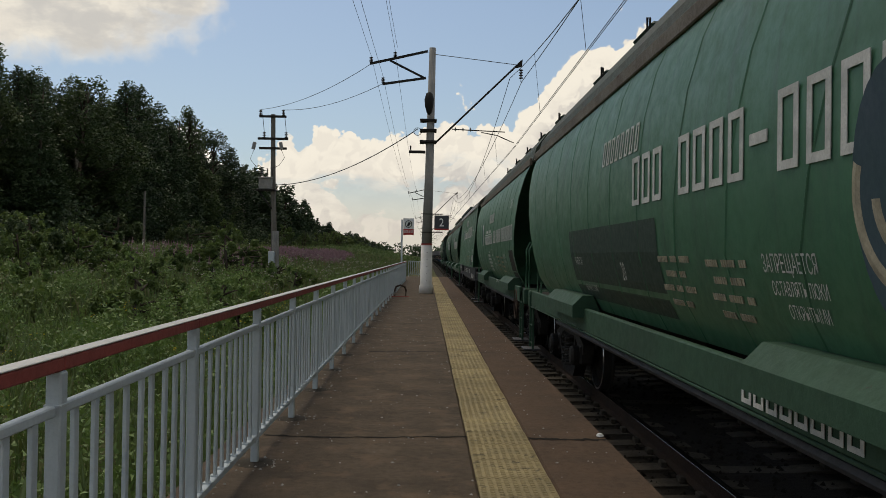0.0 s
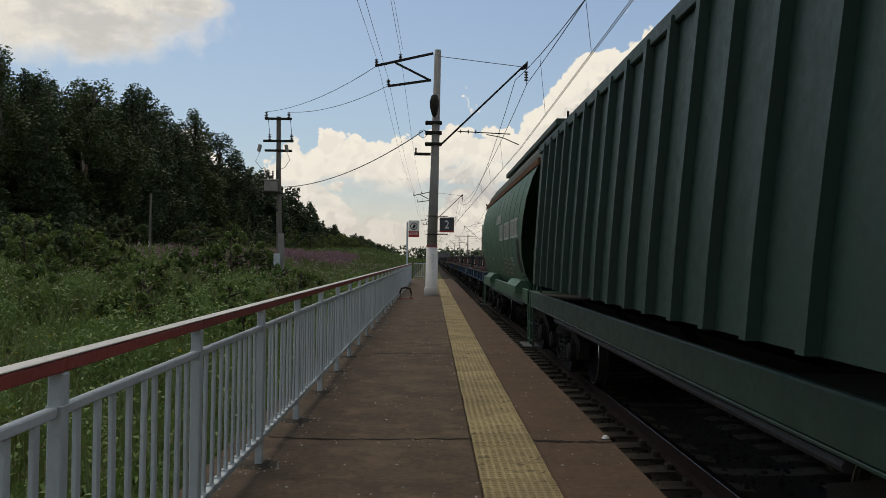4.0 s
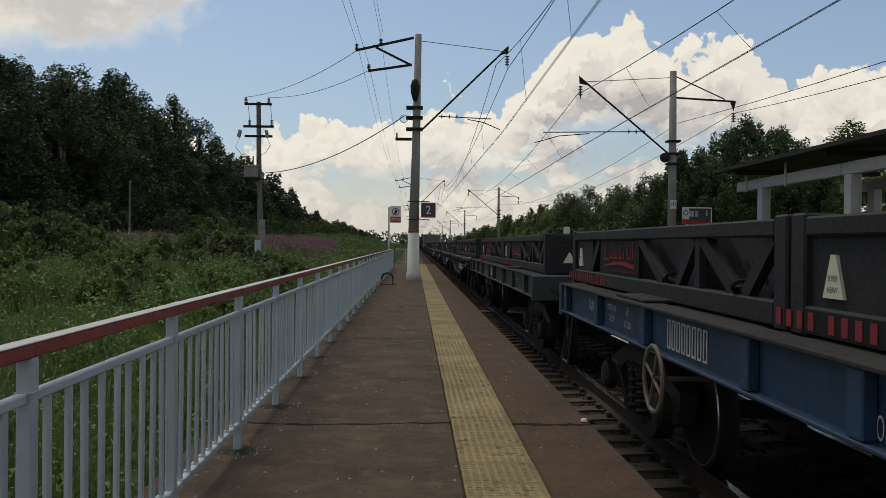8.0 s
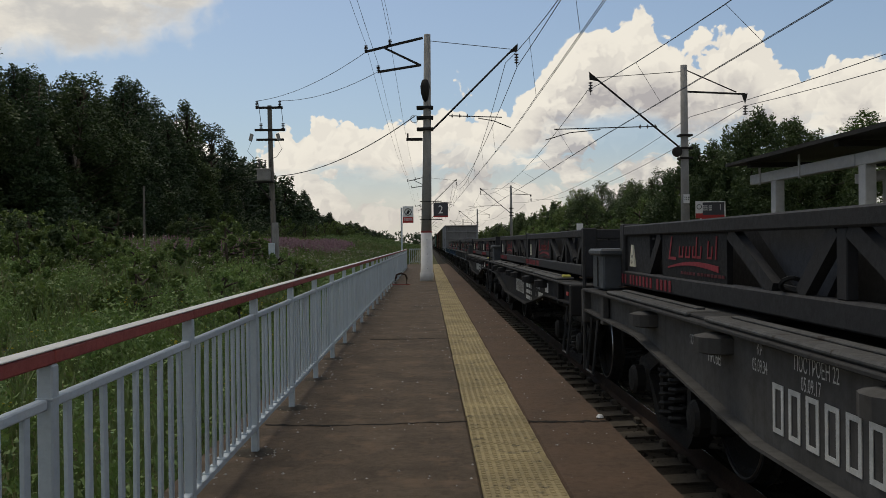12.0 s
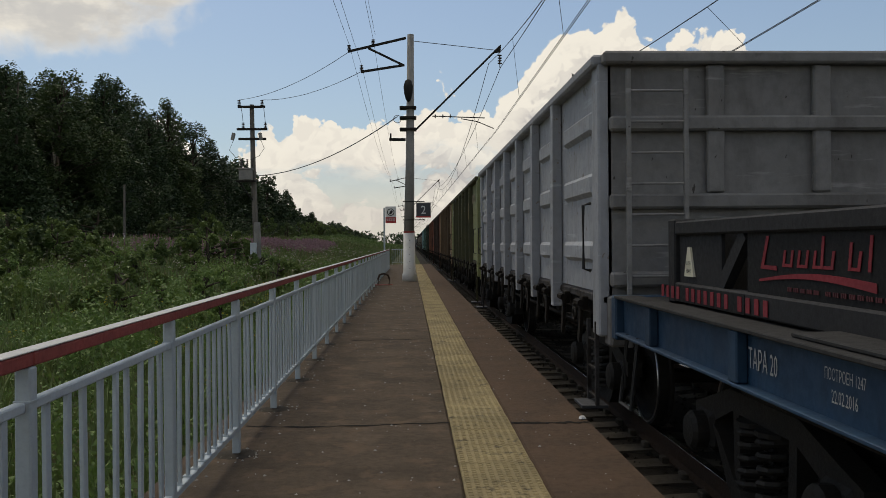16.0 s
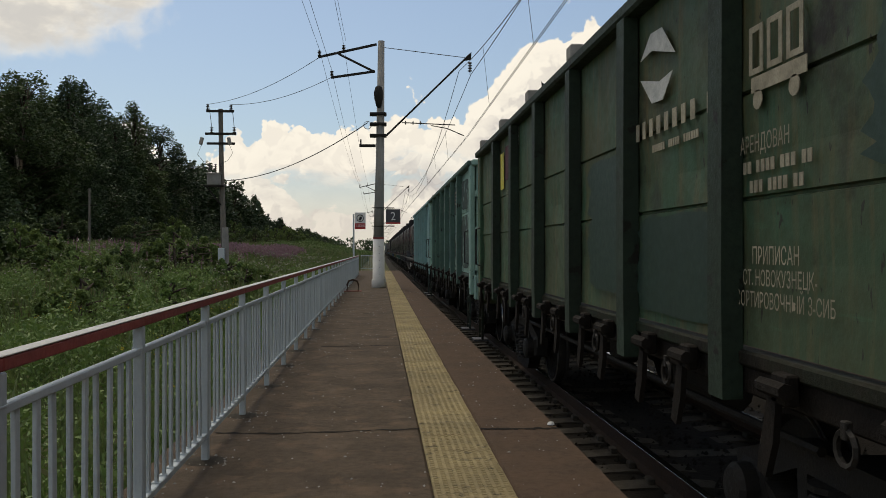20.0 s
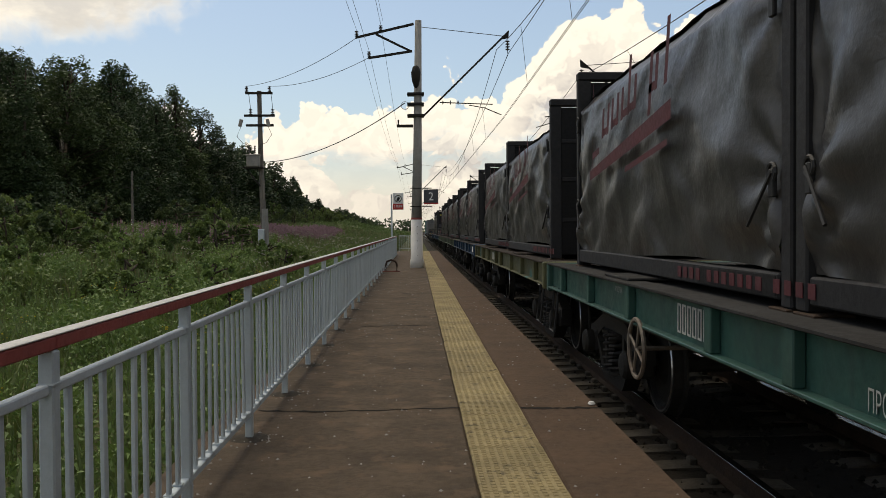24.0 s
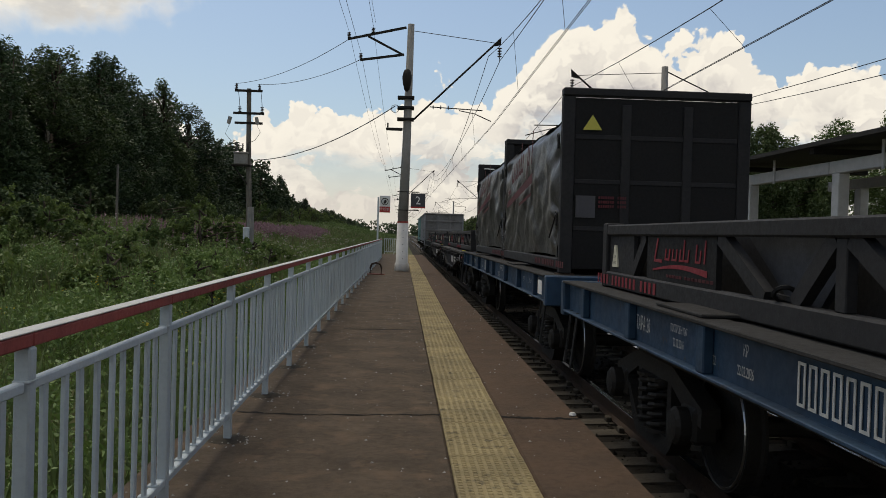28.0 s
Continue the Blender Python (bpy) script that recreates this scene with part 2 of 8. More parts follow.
def leafy(name, colour, second, scale=0.6):
    """Leaf surface that lets some light through, with a change from leaf to leaf."""
    m = bpy.data.materials.new(name)
    m.use_nodes = True
    nt = m.node_tree
    N, L = nt.nodes.new, nt.links.new
    p = nt.nodes["Principled BSDF"]
    geo, info = N("ShaderNodeNewGeometry"), N("ShaderNodeObjectInfo")
    add = N("ShaderNodeMath")
    L(geo.outputs["Random Per Island"], add.inputs[0])
    L(info.outputs["Random"], add.inputs[1])
    half = N("ShaderNodeMath")
    half.operation = "MULTIPLY"
    half.inputs[1].default_value = 0.5
    L(add.outputs[0], half.inputs[0])
    n = N("ShaderNodeMix")
    n.data_type = "RGBA"
    n.inputs[6].default_value, n.inputs[7].default_value = (*colour, 1), (*second, 1)
    L(half.outputs[0], n.inputs[0])
    L(n.outputs[2], p.inputs["Base Color"])
    p.inputs["Roughness"].default_value = 0.65
    tr = N("ShaderNodeBsdfTranslucent")
    L(n.outputs[2], tr.inputs[0])
    mx = N("ShaderNodeMixShader")
    mx.inputs[0].default_value = 0.22
    L(p.outputs[0], mx.inputs[1])
    L(tr.outputs[0], mx.inputs[2])
    L(mx.outputs[0], nt.nodes["Material Output"].inputs[0])
    return m


ASPHALT = material("asphalt", (0.098, 0.074, 0.053), 0.92, second=(0.056, 0.043, 0.032), scale=1.7, amount=0.9, third=(0.125, 0.088, 0.060), third_at=0.53, third_scale=3.0,
                   third_soft=0.14, chip=(0.17, 0.16, 0.14), chip_at=0.70, chip_scale=60, bump=0.6, bump_scale=70, vary=0, world_space=True)
RED_ASPHALT = material("red_asphalt", (0.098, 0.064, 0.043), 0.92, second=(0.058, 0.042, 0.031), scale=1.8, amount=0.8, third=(0.100, 0.062, 0.040), third_at=0.6, third_scale=1.1,
                       third_soft=0.2, bump=0.4, bump_scale=70, vary=0, world_space=True)
CONCRETE = material("concrete", (0.30, 0.29, 0.27), 0.85, second=(0.20, 0.195, 0.18), scale=2.2, amount=0.7, streak=(0.14, 0.13, 0.12), streak_amount=0.45, bump=0.3)
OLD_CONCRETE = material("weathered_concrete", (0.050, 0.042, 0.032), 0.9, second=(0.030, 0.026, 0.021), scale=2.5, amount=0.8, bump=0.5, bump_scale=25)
WHITEWASH = material("whitewash", (0.62, 0.61, 0.58), 0.8, second=(0.45, 0.43, 0.40), scale=4, amount=0.5, third=(0.2, 0.17, 0.15), third_at=0.68, third_scale=14)
YELLOW = material("tactile_yellow", (0.325, 0.262, 0.140), 0.85, second=(0.20, 0.163, 0.095), scale=1.6, amount=0.9, third=(0.075, 0.062, 0.045), third_at=0.56, third_scale=7, third_soft=0.12,
                  bump=0.3, vary=0.12, world_space=True)
GREY_PAINT = material("grey_blue_paint", (0.47, 0.525, 0.55), 0.8, second=(0.39, 0.435, 0.455), scale=5, amount=0.5, third=(0.07, 0.055, 0.045), third_at=0.70, third_scale=16, bump=0.25, vary=0.07)
WHITE_PAINT = material("white_paint", (0.50, 0.50, 0.48), 0.65, second=(0.36, 0.35, 0.33), scale=5, amount=0.5, third=(0.16, 0.12, 0.10), third_at=0.72, third_scale=18, bump=0.12)
RED_PAINT = material("red_paint", (0.31, 0.070, 0.060), 0.7, second=(0.21, 0.060, 0.052), scale=3, amount=0.8, third=(0.36, 0.20, 0.18), third_at=0.70, third_scale=10, bump=0.12)
DARK_STEEL = material("dark_steel", (0.015, 0.014, 0.012), 0.7, second=(0.026, 0.021, 0.016), scale=5, amount=0.6, bump=0.3, bump_scale=60)
RUSTY = material("rusty_steel", (0.060, 0.038, 0.026), 0.8, second=(0.034, 0.025, 0.019), scale=4, amount=0.7, bump=0.4, bump_scale=50)
RAIL_TOP = material("worn_steel", (0.55, 0.54, 0.52), 0.22, metal=1.0, second=(0.30, 0.28, 0.27), scale=6, amount=0.4, bump=0.04)
WHEEL_RIM = material("bright_steel", (0.55, 0.55, 0.55), 0.3, metal=1.0, second=(0.35, 0.33, 0.31), bump=0.04)
WIRE = material("wire", (0.022, 0.022, 0.025), 0.5, bump=0)
PORCELAIN = material("insulator", (0.06, 0.045, 0.04), 0.3, second=(0.04, 0.035, 0.03), bump=0)
SLEEPER = material("sleeper_concrete", (0.105, 0.092, 0.074), 0.92, second=(0.058, 0.050, 0.040), scale=4, amount=0.9, third=(0.045, 0.035, 0.026), third_at=0.6, third_scale=6, third_soft=0.1, bump=0.5, bump_scale=25)
BALLAST = material("ballast", (0.036, 0.030, 0.023), 0.95, second=(0.022, 0.019, 0.015), scale=9, amount=0.9, third=(0.045, 0.040, 0.034), third_at=0.66, third_scale=30, bump=0.9, bump_scale=24, vary=0,
                   world_space=True)
SOIL = material("meadow_soil", (0.050, 0.060, 0.022), 0.95, second=(0.095, 0.092, 0.040), scale=0.09, amount=0.9, third=(0.085, 0.075, 0.040), third_at=0.6, third_scale=0.35, third_soft=0.12,
                bump=0.8, bump_scale=6, vary=0, world_space=True)
BARK = material("bark", (0.075, 0.06, 0.045), 0.9, second=(0.04, 0.034, 0.028), scale=6, amount=0.7, bump=0.6, bump_scale=18)
BIRCH_BARK = material("birch_bark", (0.38, 0.37, 0.34), 0.85, second=(0.10, 0.09, 0.08), scale=5, amount=0.8, bump=0.4)
POLE_WOOD = material("weathered_pole", (0.17, 0.155, 0.135), 0.85, second=(0.10, 0.092, 0.08), scale=2, amount=0.8, stretch=(3, 3, 0.4), bump=0.4)
LEAF_DARK = leafy("dark_leaves", (0.012, 0.028, 0.010), (0.044, 0.078, 0.026))
LEAF_MID = leafy("green_leaves", (0.028, 0.052, 0.016), (0.080, 0.118, 0.034))
LEAF_LIGHT = leafy("light_leaves", (0.046, 0.092, 0.020), (0.140, 0.190, 0.046))
GRASS = leafy("grass_blades", (0.058, 0.104, 0.027), (0.150, 0.185, 0.062))
WEED = leafy("weed_leaves", (0.070, 0.135, 0.030), (0.205, 0.285, 0.080))
DRY_GRASS = leafy("dry_grass", (0.085, 0.100, 0.036), (0.19, 0.17, 0.078))
PINK = leafy("fireweed_blossom", (0.17, 0.10, 0.11), (0.28, 0.17, 0.19))
CREAM = leafy("umbel_blossom", (0.26, 0.25, 0.18), (0.40, 0.39, 0.30))
GOLD = leafy("yellow_blossom", (0.40, 0.32, 0.03), (0.50, 0.42, 0.06))
SIGN_WHITE = material("sign_white", (0.70, 0.70, 0.68), 0.5, second=(0.55, 0.55, 0.53), amount=0.3, bump=0)
SIGN_RED = material("sign_red", (0.42, 0.030, 0.028), 0.5, amount=0.2, bump=0)
SIGN_GREY = material("sign_grey", (0.055, 0.055, 0.065), 0.5, amount=0.3, bump=0)
SIGN_BLACK = material("sign_black", (0.02, 0.02, 0.02), 0.6, amount=0.2, bump=0)
STENCIL_OLD = material("stencil_faded", (0.38, 0.34, 0.25), 0.75, second=(0.20, 0.18, 0.13), scale=7, amount=0.95, bump=0)
STENCIL = material("stencil_white", (0.56, 0.56, 0.53), 0.7, second=(0.33, 0.34, 0.32), scale=9, amount=0.8, bump=0)

# ---- geometry helpers ----


class Shape:
    """Collects vertices and faces of one part."""

    def __init__(self):
        self.v, self.f = [], []

    def add(self, verts, faces):
        n = len(self.v)
        self.v.extend(verts)
        self.f.extend(tuple(i + n for i in f) for f in faces)
        return self

    def box(self, x0, x1, y0, y1, z0, z1, c=0.0):
        if c <= 0:
            v = [(x, y, z) for x in (x0, x1) for y in (y0, y1) for z in (z0, z1)]
            return self.add(v, [(0, 1, 3, 2), (4, 6, 7, 5), (0, 4, 5, 1), (2, 3, 7, 6), (0, 2, 6, 4), (1, 5, 7, 3)])
        lo, hi = (x0, y0, z0), (x1, y1, z1)
        c = min(c, (x1 - x0) * 0.45, (y1 - y0) * 0.45, (z1 - z0) * 0.45)
        v, ix = [], {}
        for s in ((a, b, d) for a in (0, 1) for b in (0, 1) for d in (0, 1)):
            for ax in range(3):
                p = [(hi if s[k] else lo)[k] + (0 if k == ax else (-c if s[k] else c)) for k in range(3)]
                ix[s, ax] = len(v)
                v.append(tuple(p))
        f = []
        for ax in range(3):
            b, d = (ax + 1) % 3, (ax + 2) % 3
            for side in (0, 1):
                q = []
                for u, w in ((0, 0), (1, 0), (1, 1), (0, 1)):
                    s = [0, 0, 0]
                    s[ax], s[b], s[d] = side, u, w
                    q.append(ix[tuple(s), ax])
                f.append(tuple(q if side else q[::-1]))
        for ax in range(3):  # bevel strips along each edge
            b, d = (ax + 1) % 3, (ax + 2) % 3
            for u in (0, 1):
                for w in (0, 1):
                    s0, s1 = [0, 0, 0], [0, 0, 0]
                    s0[b] = s1[b] = u
                    s0[d] = s1[d] = w
                    s1[ax] = 1
                    q = [ix[tuple(s0), b], ix[tuple(s1), b], ix[tuple(s1), d], ix[tuple(s0), d]]
                    f.append(tuple(q if u == w else q[::-1]))
        for s in ((a, b, d) for a in (0, 1) for b in (0, 1) for d in (0, 1)):
            q = [ix[s, 0], ix[s, 1], ix[s, 2]]
            f.append(tuple(q if sum(s) % 2 else q[::-1]))
        return self.add(v, f)

    def tube(self, path, r, n=8, r1=None, caps=True):
        """A round bar along the points of path, from radius r to r1."""
        pts = [Vector(p) for p in path]
        r1 = r if r1 is None else r1
        v, f = [], []
        up = Vector((0, 0, 1))
        for i, p in enumerate(pts):
            d = (pts[min(i + 1, len(pts) - 1)] - pts[max(i - 1, 0)]).normalized()
            a = d.cross(up)
            a = d.cross(Vector((1, 0, 0))) if a.length < 1e-3 else a
            a.normalize()
            b = a.cross(d)
            rr = r + (r1 - r) * i / max(1, len(pts) - 1)
            for k in range(n):
                w = 2 * math.pi * k / n
                v.append(tuple(p + rr * (math.cos(w) * a + math.sin(w) * b)))
        for i in range(len(pts) - 1):
            for k in range(n):
                f.append((i * n + k, i * n + (k + 1) % n, (i + 1) * n + (k + 1) % n, (i + 1) * n + k))
        if caps:
            f.append(tuple(range(n))[::-1])
            f.append(tuple(range((len(pts) - 1) * n, len(pts) * n)))
        return self.add(v, f)

    def ring(self, centre, axis, radius, r, n=20, m=6, arc=1.0):
        """A ring (or arc) of round bar."""
        c, ax = Vector(centre), Vector(axis).normalized()
        a = ax.orthogonal().normalized()
        b = ax.cross(a)
        k = n if arc >= 1 else n + 1
        pts = [c + radius * (math.cos(2 * math.pi * arc * i / n) * a + math.sin(2 * math.pi * arc * i / n) * b) for i in range(k)]
        v, f = [], []
        for i, p in enumerate(pts):
            out = (p - c).normalized()
            for j in range(m):
                w = 2 * math.pi * j / m
                v.append(tuple(p + r * (math.cos(w) * out + math.sin(w) * ax)))
        for i in range(n):
            i2 = (i + 1) % k
            for j in range(m):
                f.append((i * m + j, i * m + (j + 1) % m, i2 * m + (j + 1) % m, i2 * m + j))
        return self.add(v, f)

    def lathe(self, centre, axis, profile, n=16):
        """Profile of (radius, along) turned about an axis."""
        c, ax = Vector(centre), Vector(axis).normalized()
        a = ax.orthogonal().normalized()
        b = ax.cross(a)
        v = [tuple(c + h * ax + max(r, 1e-4) * (math.cos(2 * math.pi * k / n) * a + math.sin(2 * math.pi * k / n) * b)) for r, h in profile for k in range(n)]
        f = [(i * n + k, i * n + (k + 1) % n, (i + 1) * n + (k + 1) % n, (i + 1) * n + k) for i in range(len(profile) - 1) for k in range(n)]
        f += [tuple(range(n))[::-1], tuple(range((len(profile) - 1) * n, len(profile) * n))]
        return self.add(v, f)

    def prism(self, poly, axis, a, b):
        """A flat outline pushed from a to b along an axis ('x': outline in y, z; 'y': in x, z; 'z': in x, y)."""
        def at(p, h):
            return {"x": (h, p[0], p[1]), "y": (p[0], h, p[1]), "z": (p[0], p[1], h)}[axis]
        n = len(poly)
        v = [at(p, a) for p in poly] + [at(p, b) for p in poly]
        f = [tuple(range(n)), tuple(range(n, 2 * n))[::-1]] + [(i, n + i, n + (i + 1) % n, (i + 1) % n) for i in range(n)]
        return self.add(v, f)

    def loft(self, rows, closed=False):
        """Rows of points joined into a skin."""
        n = len(rows[0])
        v = [tuple(p) for r in rows for p in r]
        f = [(i * n + k, i * n + (k + 1) % n, (i + 1) * n + (k + 1) % n, (i + 1) * n + k) for i in range(len(rows) - 1) for k in range(n if closed else n - 1)]
        return self.add(v, f)

    def bar(self, p0, p1, w, h):
        """A square bar between two points."""
        p0, p1 = Vector(p0), Vector(p1)
        d = (p1 - p0).normalized()
        a = d.cross(Vector((0, 0, 1)))
        a = Vector((1, 0, 0)) if a.length < 1e-3 else a.normalized()
        b = a.cross(d)
        v = [tuple(p + sx * a * w / 2 + sz * b * h / 2) for p in (p0, p1) for sx, sz in ((-1, -1), (1, -1), (1, 1), (-1, 1))]
        return self.add(v, [(0, 1, 2, 3), (7, 6, 5, 4), (0, 4, 5, 1), (1, 5, 6, 2), (2, 6, 7, 3), (3, 7, 4, 0)])

    def mesh(self, name, smooth=False):
        me = bpy.data.meshes.new(name)
        me.from_pydata(self.v, [], self.f)
        if smooth:
            me.polygons.foreach_set("use_smooth", [True] * len(me.polygons))
        bm = bmesh.new()
        bm.from_mesh(me)
        bmesh.ops.recalc_face_normals(bm, faces=bm.faces)
        bm.to_mesh(me)
        bm.free()
        return me


def skin(ob, mat):
    """Puts a material on the object itself, so that copies of one mesh may differ."""
    if not ob.data.materials:
        ob.data.materials.append(mat)
    ob.material_slots[0].link = "OBJECT"
    ob.material_slots[0].material = mat
    return ob


def part(name, shape, mat, parent=None, label="", smooth=False, at=None):
    me = shape if isinstance(shape, bpy.types.Mesh) else shape.mesh(name, smooth)
    ob = new(name, me)
    skin(ob, mat)
    if parent:
        ob.parent = parent
    if at is not None:
        ob.matrix_basis = at
    if label:
        ob["label"] = label
    return ob


def thing(name, label, category, group="", at=None):
    ob = new(name)
    ob.empty_display_size = 0.2
    tagged(ob, label, category, group)
    if at is not None:
        ob.matrix_basis = at
    return ob


def structure(name, shape, mat, label, smooth=False, kind="structure"):
    ob = part(name, shape, mat, None, "", smooth)
    return tagged(ob, label, name.split("_")[0], "", kind)


_letters = {}


def lettering(words, size, squeeze=0.75):
    """A mesh of flat, slightly raised letters in the y-z plane, reading along -y for a viewer at -x; its middle is the origin."""
    key = (words, size, squeeze)
    if key not in _letters:
        cu = bpy.data.curves.new("letters", "FONT")
        cu.body, cu.size, cu.align_x, cu.align_y, cu.resolution_u = words, size, "CENTER", "CENTER", 2
        ob = bpy.data.objects.new("letters", cu)
        scene.collection.objects.link(ob)
        bpy.context.view_layer.update()
        me = bpy.data.meshes.new_from_object(ob.evaluated_get(bpy.context.evaluated_depsgraph_get()))
        me.materials.clear()
        bpy.data.objects.remove(ob)
        # x of the text runs towards -y, y of the text is up, and it faces -x
        me.transform(Matrix(((0, 0, -1, 0), (-squeeze, 0, 0, 0), (0, 1, 0, 0), (0, 0, 0, 1))))
        _letters[key] = me
    return _letters[key]


def bars(widths, height, gap, rows=1, lead=1.6):
    """Plain upright bars that stand for writing: a row of blocks of the given widths."""
    s = Shape()
    total = sum(abs(w) for w in widths) + gap * (len(widths) - 1)
    if height <= 0.13:  # long words break into marks of a letter's width
        cells = []
        for w in widths:
            n = max(1, round(abs(w) / (height * 0.85)))
            cells += [(w / n if n == 1 else height * 0.6) if w > 0 else w] * (n if w > 0 else 1) + [-gap]
        widths, gap = cells[:-1], height * 0.25
        total = sum(abs(w) for w in widths) + gap * (len(widths) - 1)
    for k in range(rows):
        y = total / 2
        z = -k * height * lead
        for w in widths:
            if w >= 0.07 and height >= 0.15 and w < 0.6:  # a tall mark is a hollow frame
                q = 0.22 * w
                for a, b, c, d in ((y - q, y, -1, 1), (y - w, y - w + q, -1, 1)):
                    s.box(-0.002, 0.002, a, b, z - height / 2, z + height / 2)
                s.box(-0.0018, 0.0018, y - w + q, y - q, z + height / 2 - q * 0.9, z + height / 2)
                s.box(-0.0018, 0.0018, y - w + q, y - q, z - height / 2, z - height / 2 + q * 0.9)
            elif w > 0:
                s.box(-0.002, 0.002, y - w, y, z - height / 2, z + height / 2)
            y -= abs(w) + gap
    return s

# ---- the line: measures ----
AXIS, AXIS2, RAIL_Z = 3.19, 7.35, -0.33
EDGE, FENCE_X = 1.485, -1.24
PLAT_END = 60.5
rng = random.Random(7)


def ground_z(x, y):
    """Height of the land beside the line."""
    if x > 0:
        far = min(1.0, max(0.0, (x - 14) / 30))
        return -0.85 + 1.3 * far + 0.6 * min(1.0, max(0.0, y) / 300) * far
    a = min(1.0, max(0.0, (-x - 2.0) / 30.0))
    b = min(1.0, max(0.0, y - 10) / 110.0)
    base = -0.75 + 1.3 * a * a * (3 - 2 * a) + 1.15 * b * (0.35 + 0.65 * min(1.0, max(0.0, -x - 2) / 9))
    hill = 2.2 * math.exp(-((y - 260) / 90) ** 2) * min(1.0, max(0.0, -x - 4) / 16)
    return base + hill + 0.12 * math.sin(x * 0.9 + y * 0.31) * min(1, a * 4) + 0.10 * math.sin(y * 0.17 - x * 0.4) * min(1, a * 4)


def build_ground():
    xs = [-3000, -1200, -500, -250, -140, -90] + [-70 + 2.5 * i for i in range(27)] + [-1.6, 1.3, 1.4, 5.3, 9.3, 9.4, 14, 18, 24, 32, 45, 70, 120, 250, 600, 1500, 3000]
    ys = [-3000, -1000, -600, -300, -120, -50, -20] + [-10 + 4 * i for i in range(60)] + [240 + 15 * i for i in range(20)] + [560, 640, 760, 900, 1200, 1800, 3000]
    s = Shape()
    rows = []
    for y in ys:
        row = []
        for x in xs:
            if x < -1.7:
                z = ground_z(x, y)
            elif x < 9.35:
                z = -0.95
            else:
                z = ground_z(max(x, 10), y)
            if abs(y) > 700 or abs(x) > 400:
                z = min(z, 0.6)
            row.append((x, y, z))
        rows.append(row)
    s.loft(rows)
    structure("ground", s, SOIL, "rough grassy meadow soil beside the railway line", smooth=True)


CRACK_DIRT = material("crack_dirt", (0.014, 0.012, 0.010), 1.0, second=(0.022, 0.018, 0.014), scale=12, amount=0.8, bump=0.4)


def build_platform():
    s = Shape()
    s.box(-1.62, 0.318, -14, PLAT_END, -0.22, 0.0, 0.02)
    structure("platform_walkway", s, ASPHALT, "worn brownish asphalt of a low station platform")
    s = Shape()
    s.box(0.818, EDGE, -14, PLAT_END, -0.22, 0.0, 0.02)
    structure("platform_edge", s, RED_ASPHALT, "reddish worn asphalt strip along the platform edge")
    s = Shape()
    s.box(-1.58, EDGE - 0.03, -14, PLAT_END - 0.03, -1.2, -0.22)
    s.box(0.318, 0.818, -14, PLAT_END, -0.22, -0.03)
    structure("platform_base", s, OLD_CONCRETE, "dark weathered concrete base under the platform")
    # irregular transverse joints
    for y0, x0, x1, w in ((6.94, -1.35, 0.316, 0.024), (6.94, 0.82, EDGE - 0.02, 0.034), (13.1, -0.9, 0.3, 0.03), (19.8, -0.4, 0.25, 0.035), (26.5, -1.0, 0.3, 0.04), (13.1, 0.82, 1.44, 0.012)):
        s = Shape()
        pts, r2 = [], random.Random(int(y0 * 10) + int(x0 * 10))
        n = 22
        for i in range(n + 1):
            x = x0 + (x1 - x0) * i / n
            pts.append((x, y0 + 0.035 * math.sin(x * 3.1 + y0) + r2.uniform(-0.022, 0.022), w * r2.uniform(0.15, 1.3)))
        rows = [[(x, y - q, 0.003), (x, y + q, 0.003)] for x, y, q in pts]
        s.loft(rows)
        structure("crack", s, CRACK_DIRT, "thin dark crack across the platform asphalt")


def tactile_plate():
    s = Shape()
    s.box(-0.248, 0.248, -0.247, 0.247, -0.03, 0.004, 0.006)
    for i in range(9):
        for j in range(9):
            x, y = -0.218 + i * 0.0545, -0.218 + j * 0.0545
            a, b = 0.017, 0.011
            v = [(x - a, y - a, 0.004), (x + a, y - a, 0.004), (x + a, y + a, 0.004), (x - a, y + a, 0.004),
                 (x - b, y - b, 0.010), (x + b, y - b, 0.010), (x + b, y + b, 0.010), (x - b, y + b, 0.010)]
            s.add(v, [(4, 5, 6, 7), (0, 1, 5, 4), (1, 2, 6, 5), (2, 3, 7, 6), (3, 0, 4, 7)])
    return s.mesh("tactile_plate")


def build_tactile():
    strip = structure("tactile_strip", Shape().box(0.319, 0.817, -14, PLAT_END - 0.2, -0.034, -0.03), OLD_CONCRETE, "worn yellow tactile warning strip set into the platform")
    me = tactile_plate()
    y = -2.06
    k = 0
    while y < PLAT_END - 0.3:
        part("plate", me, YELLOW, strip, at=pose(0.568 + rng.uniform(-.003, .003), y, rng.uniform(-.003, .002), rng.uniform(-.3, .3), rng.uniform(-.3, .3), rng.uniform(-.3, .3)))
        y += 0.5
        k += 1


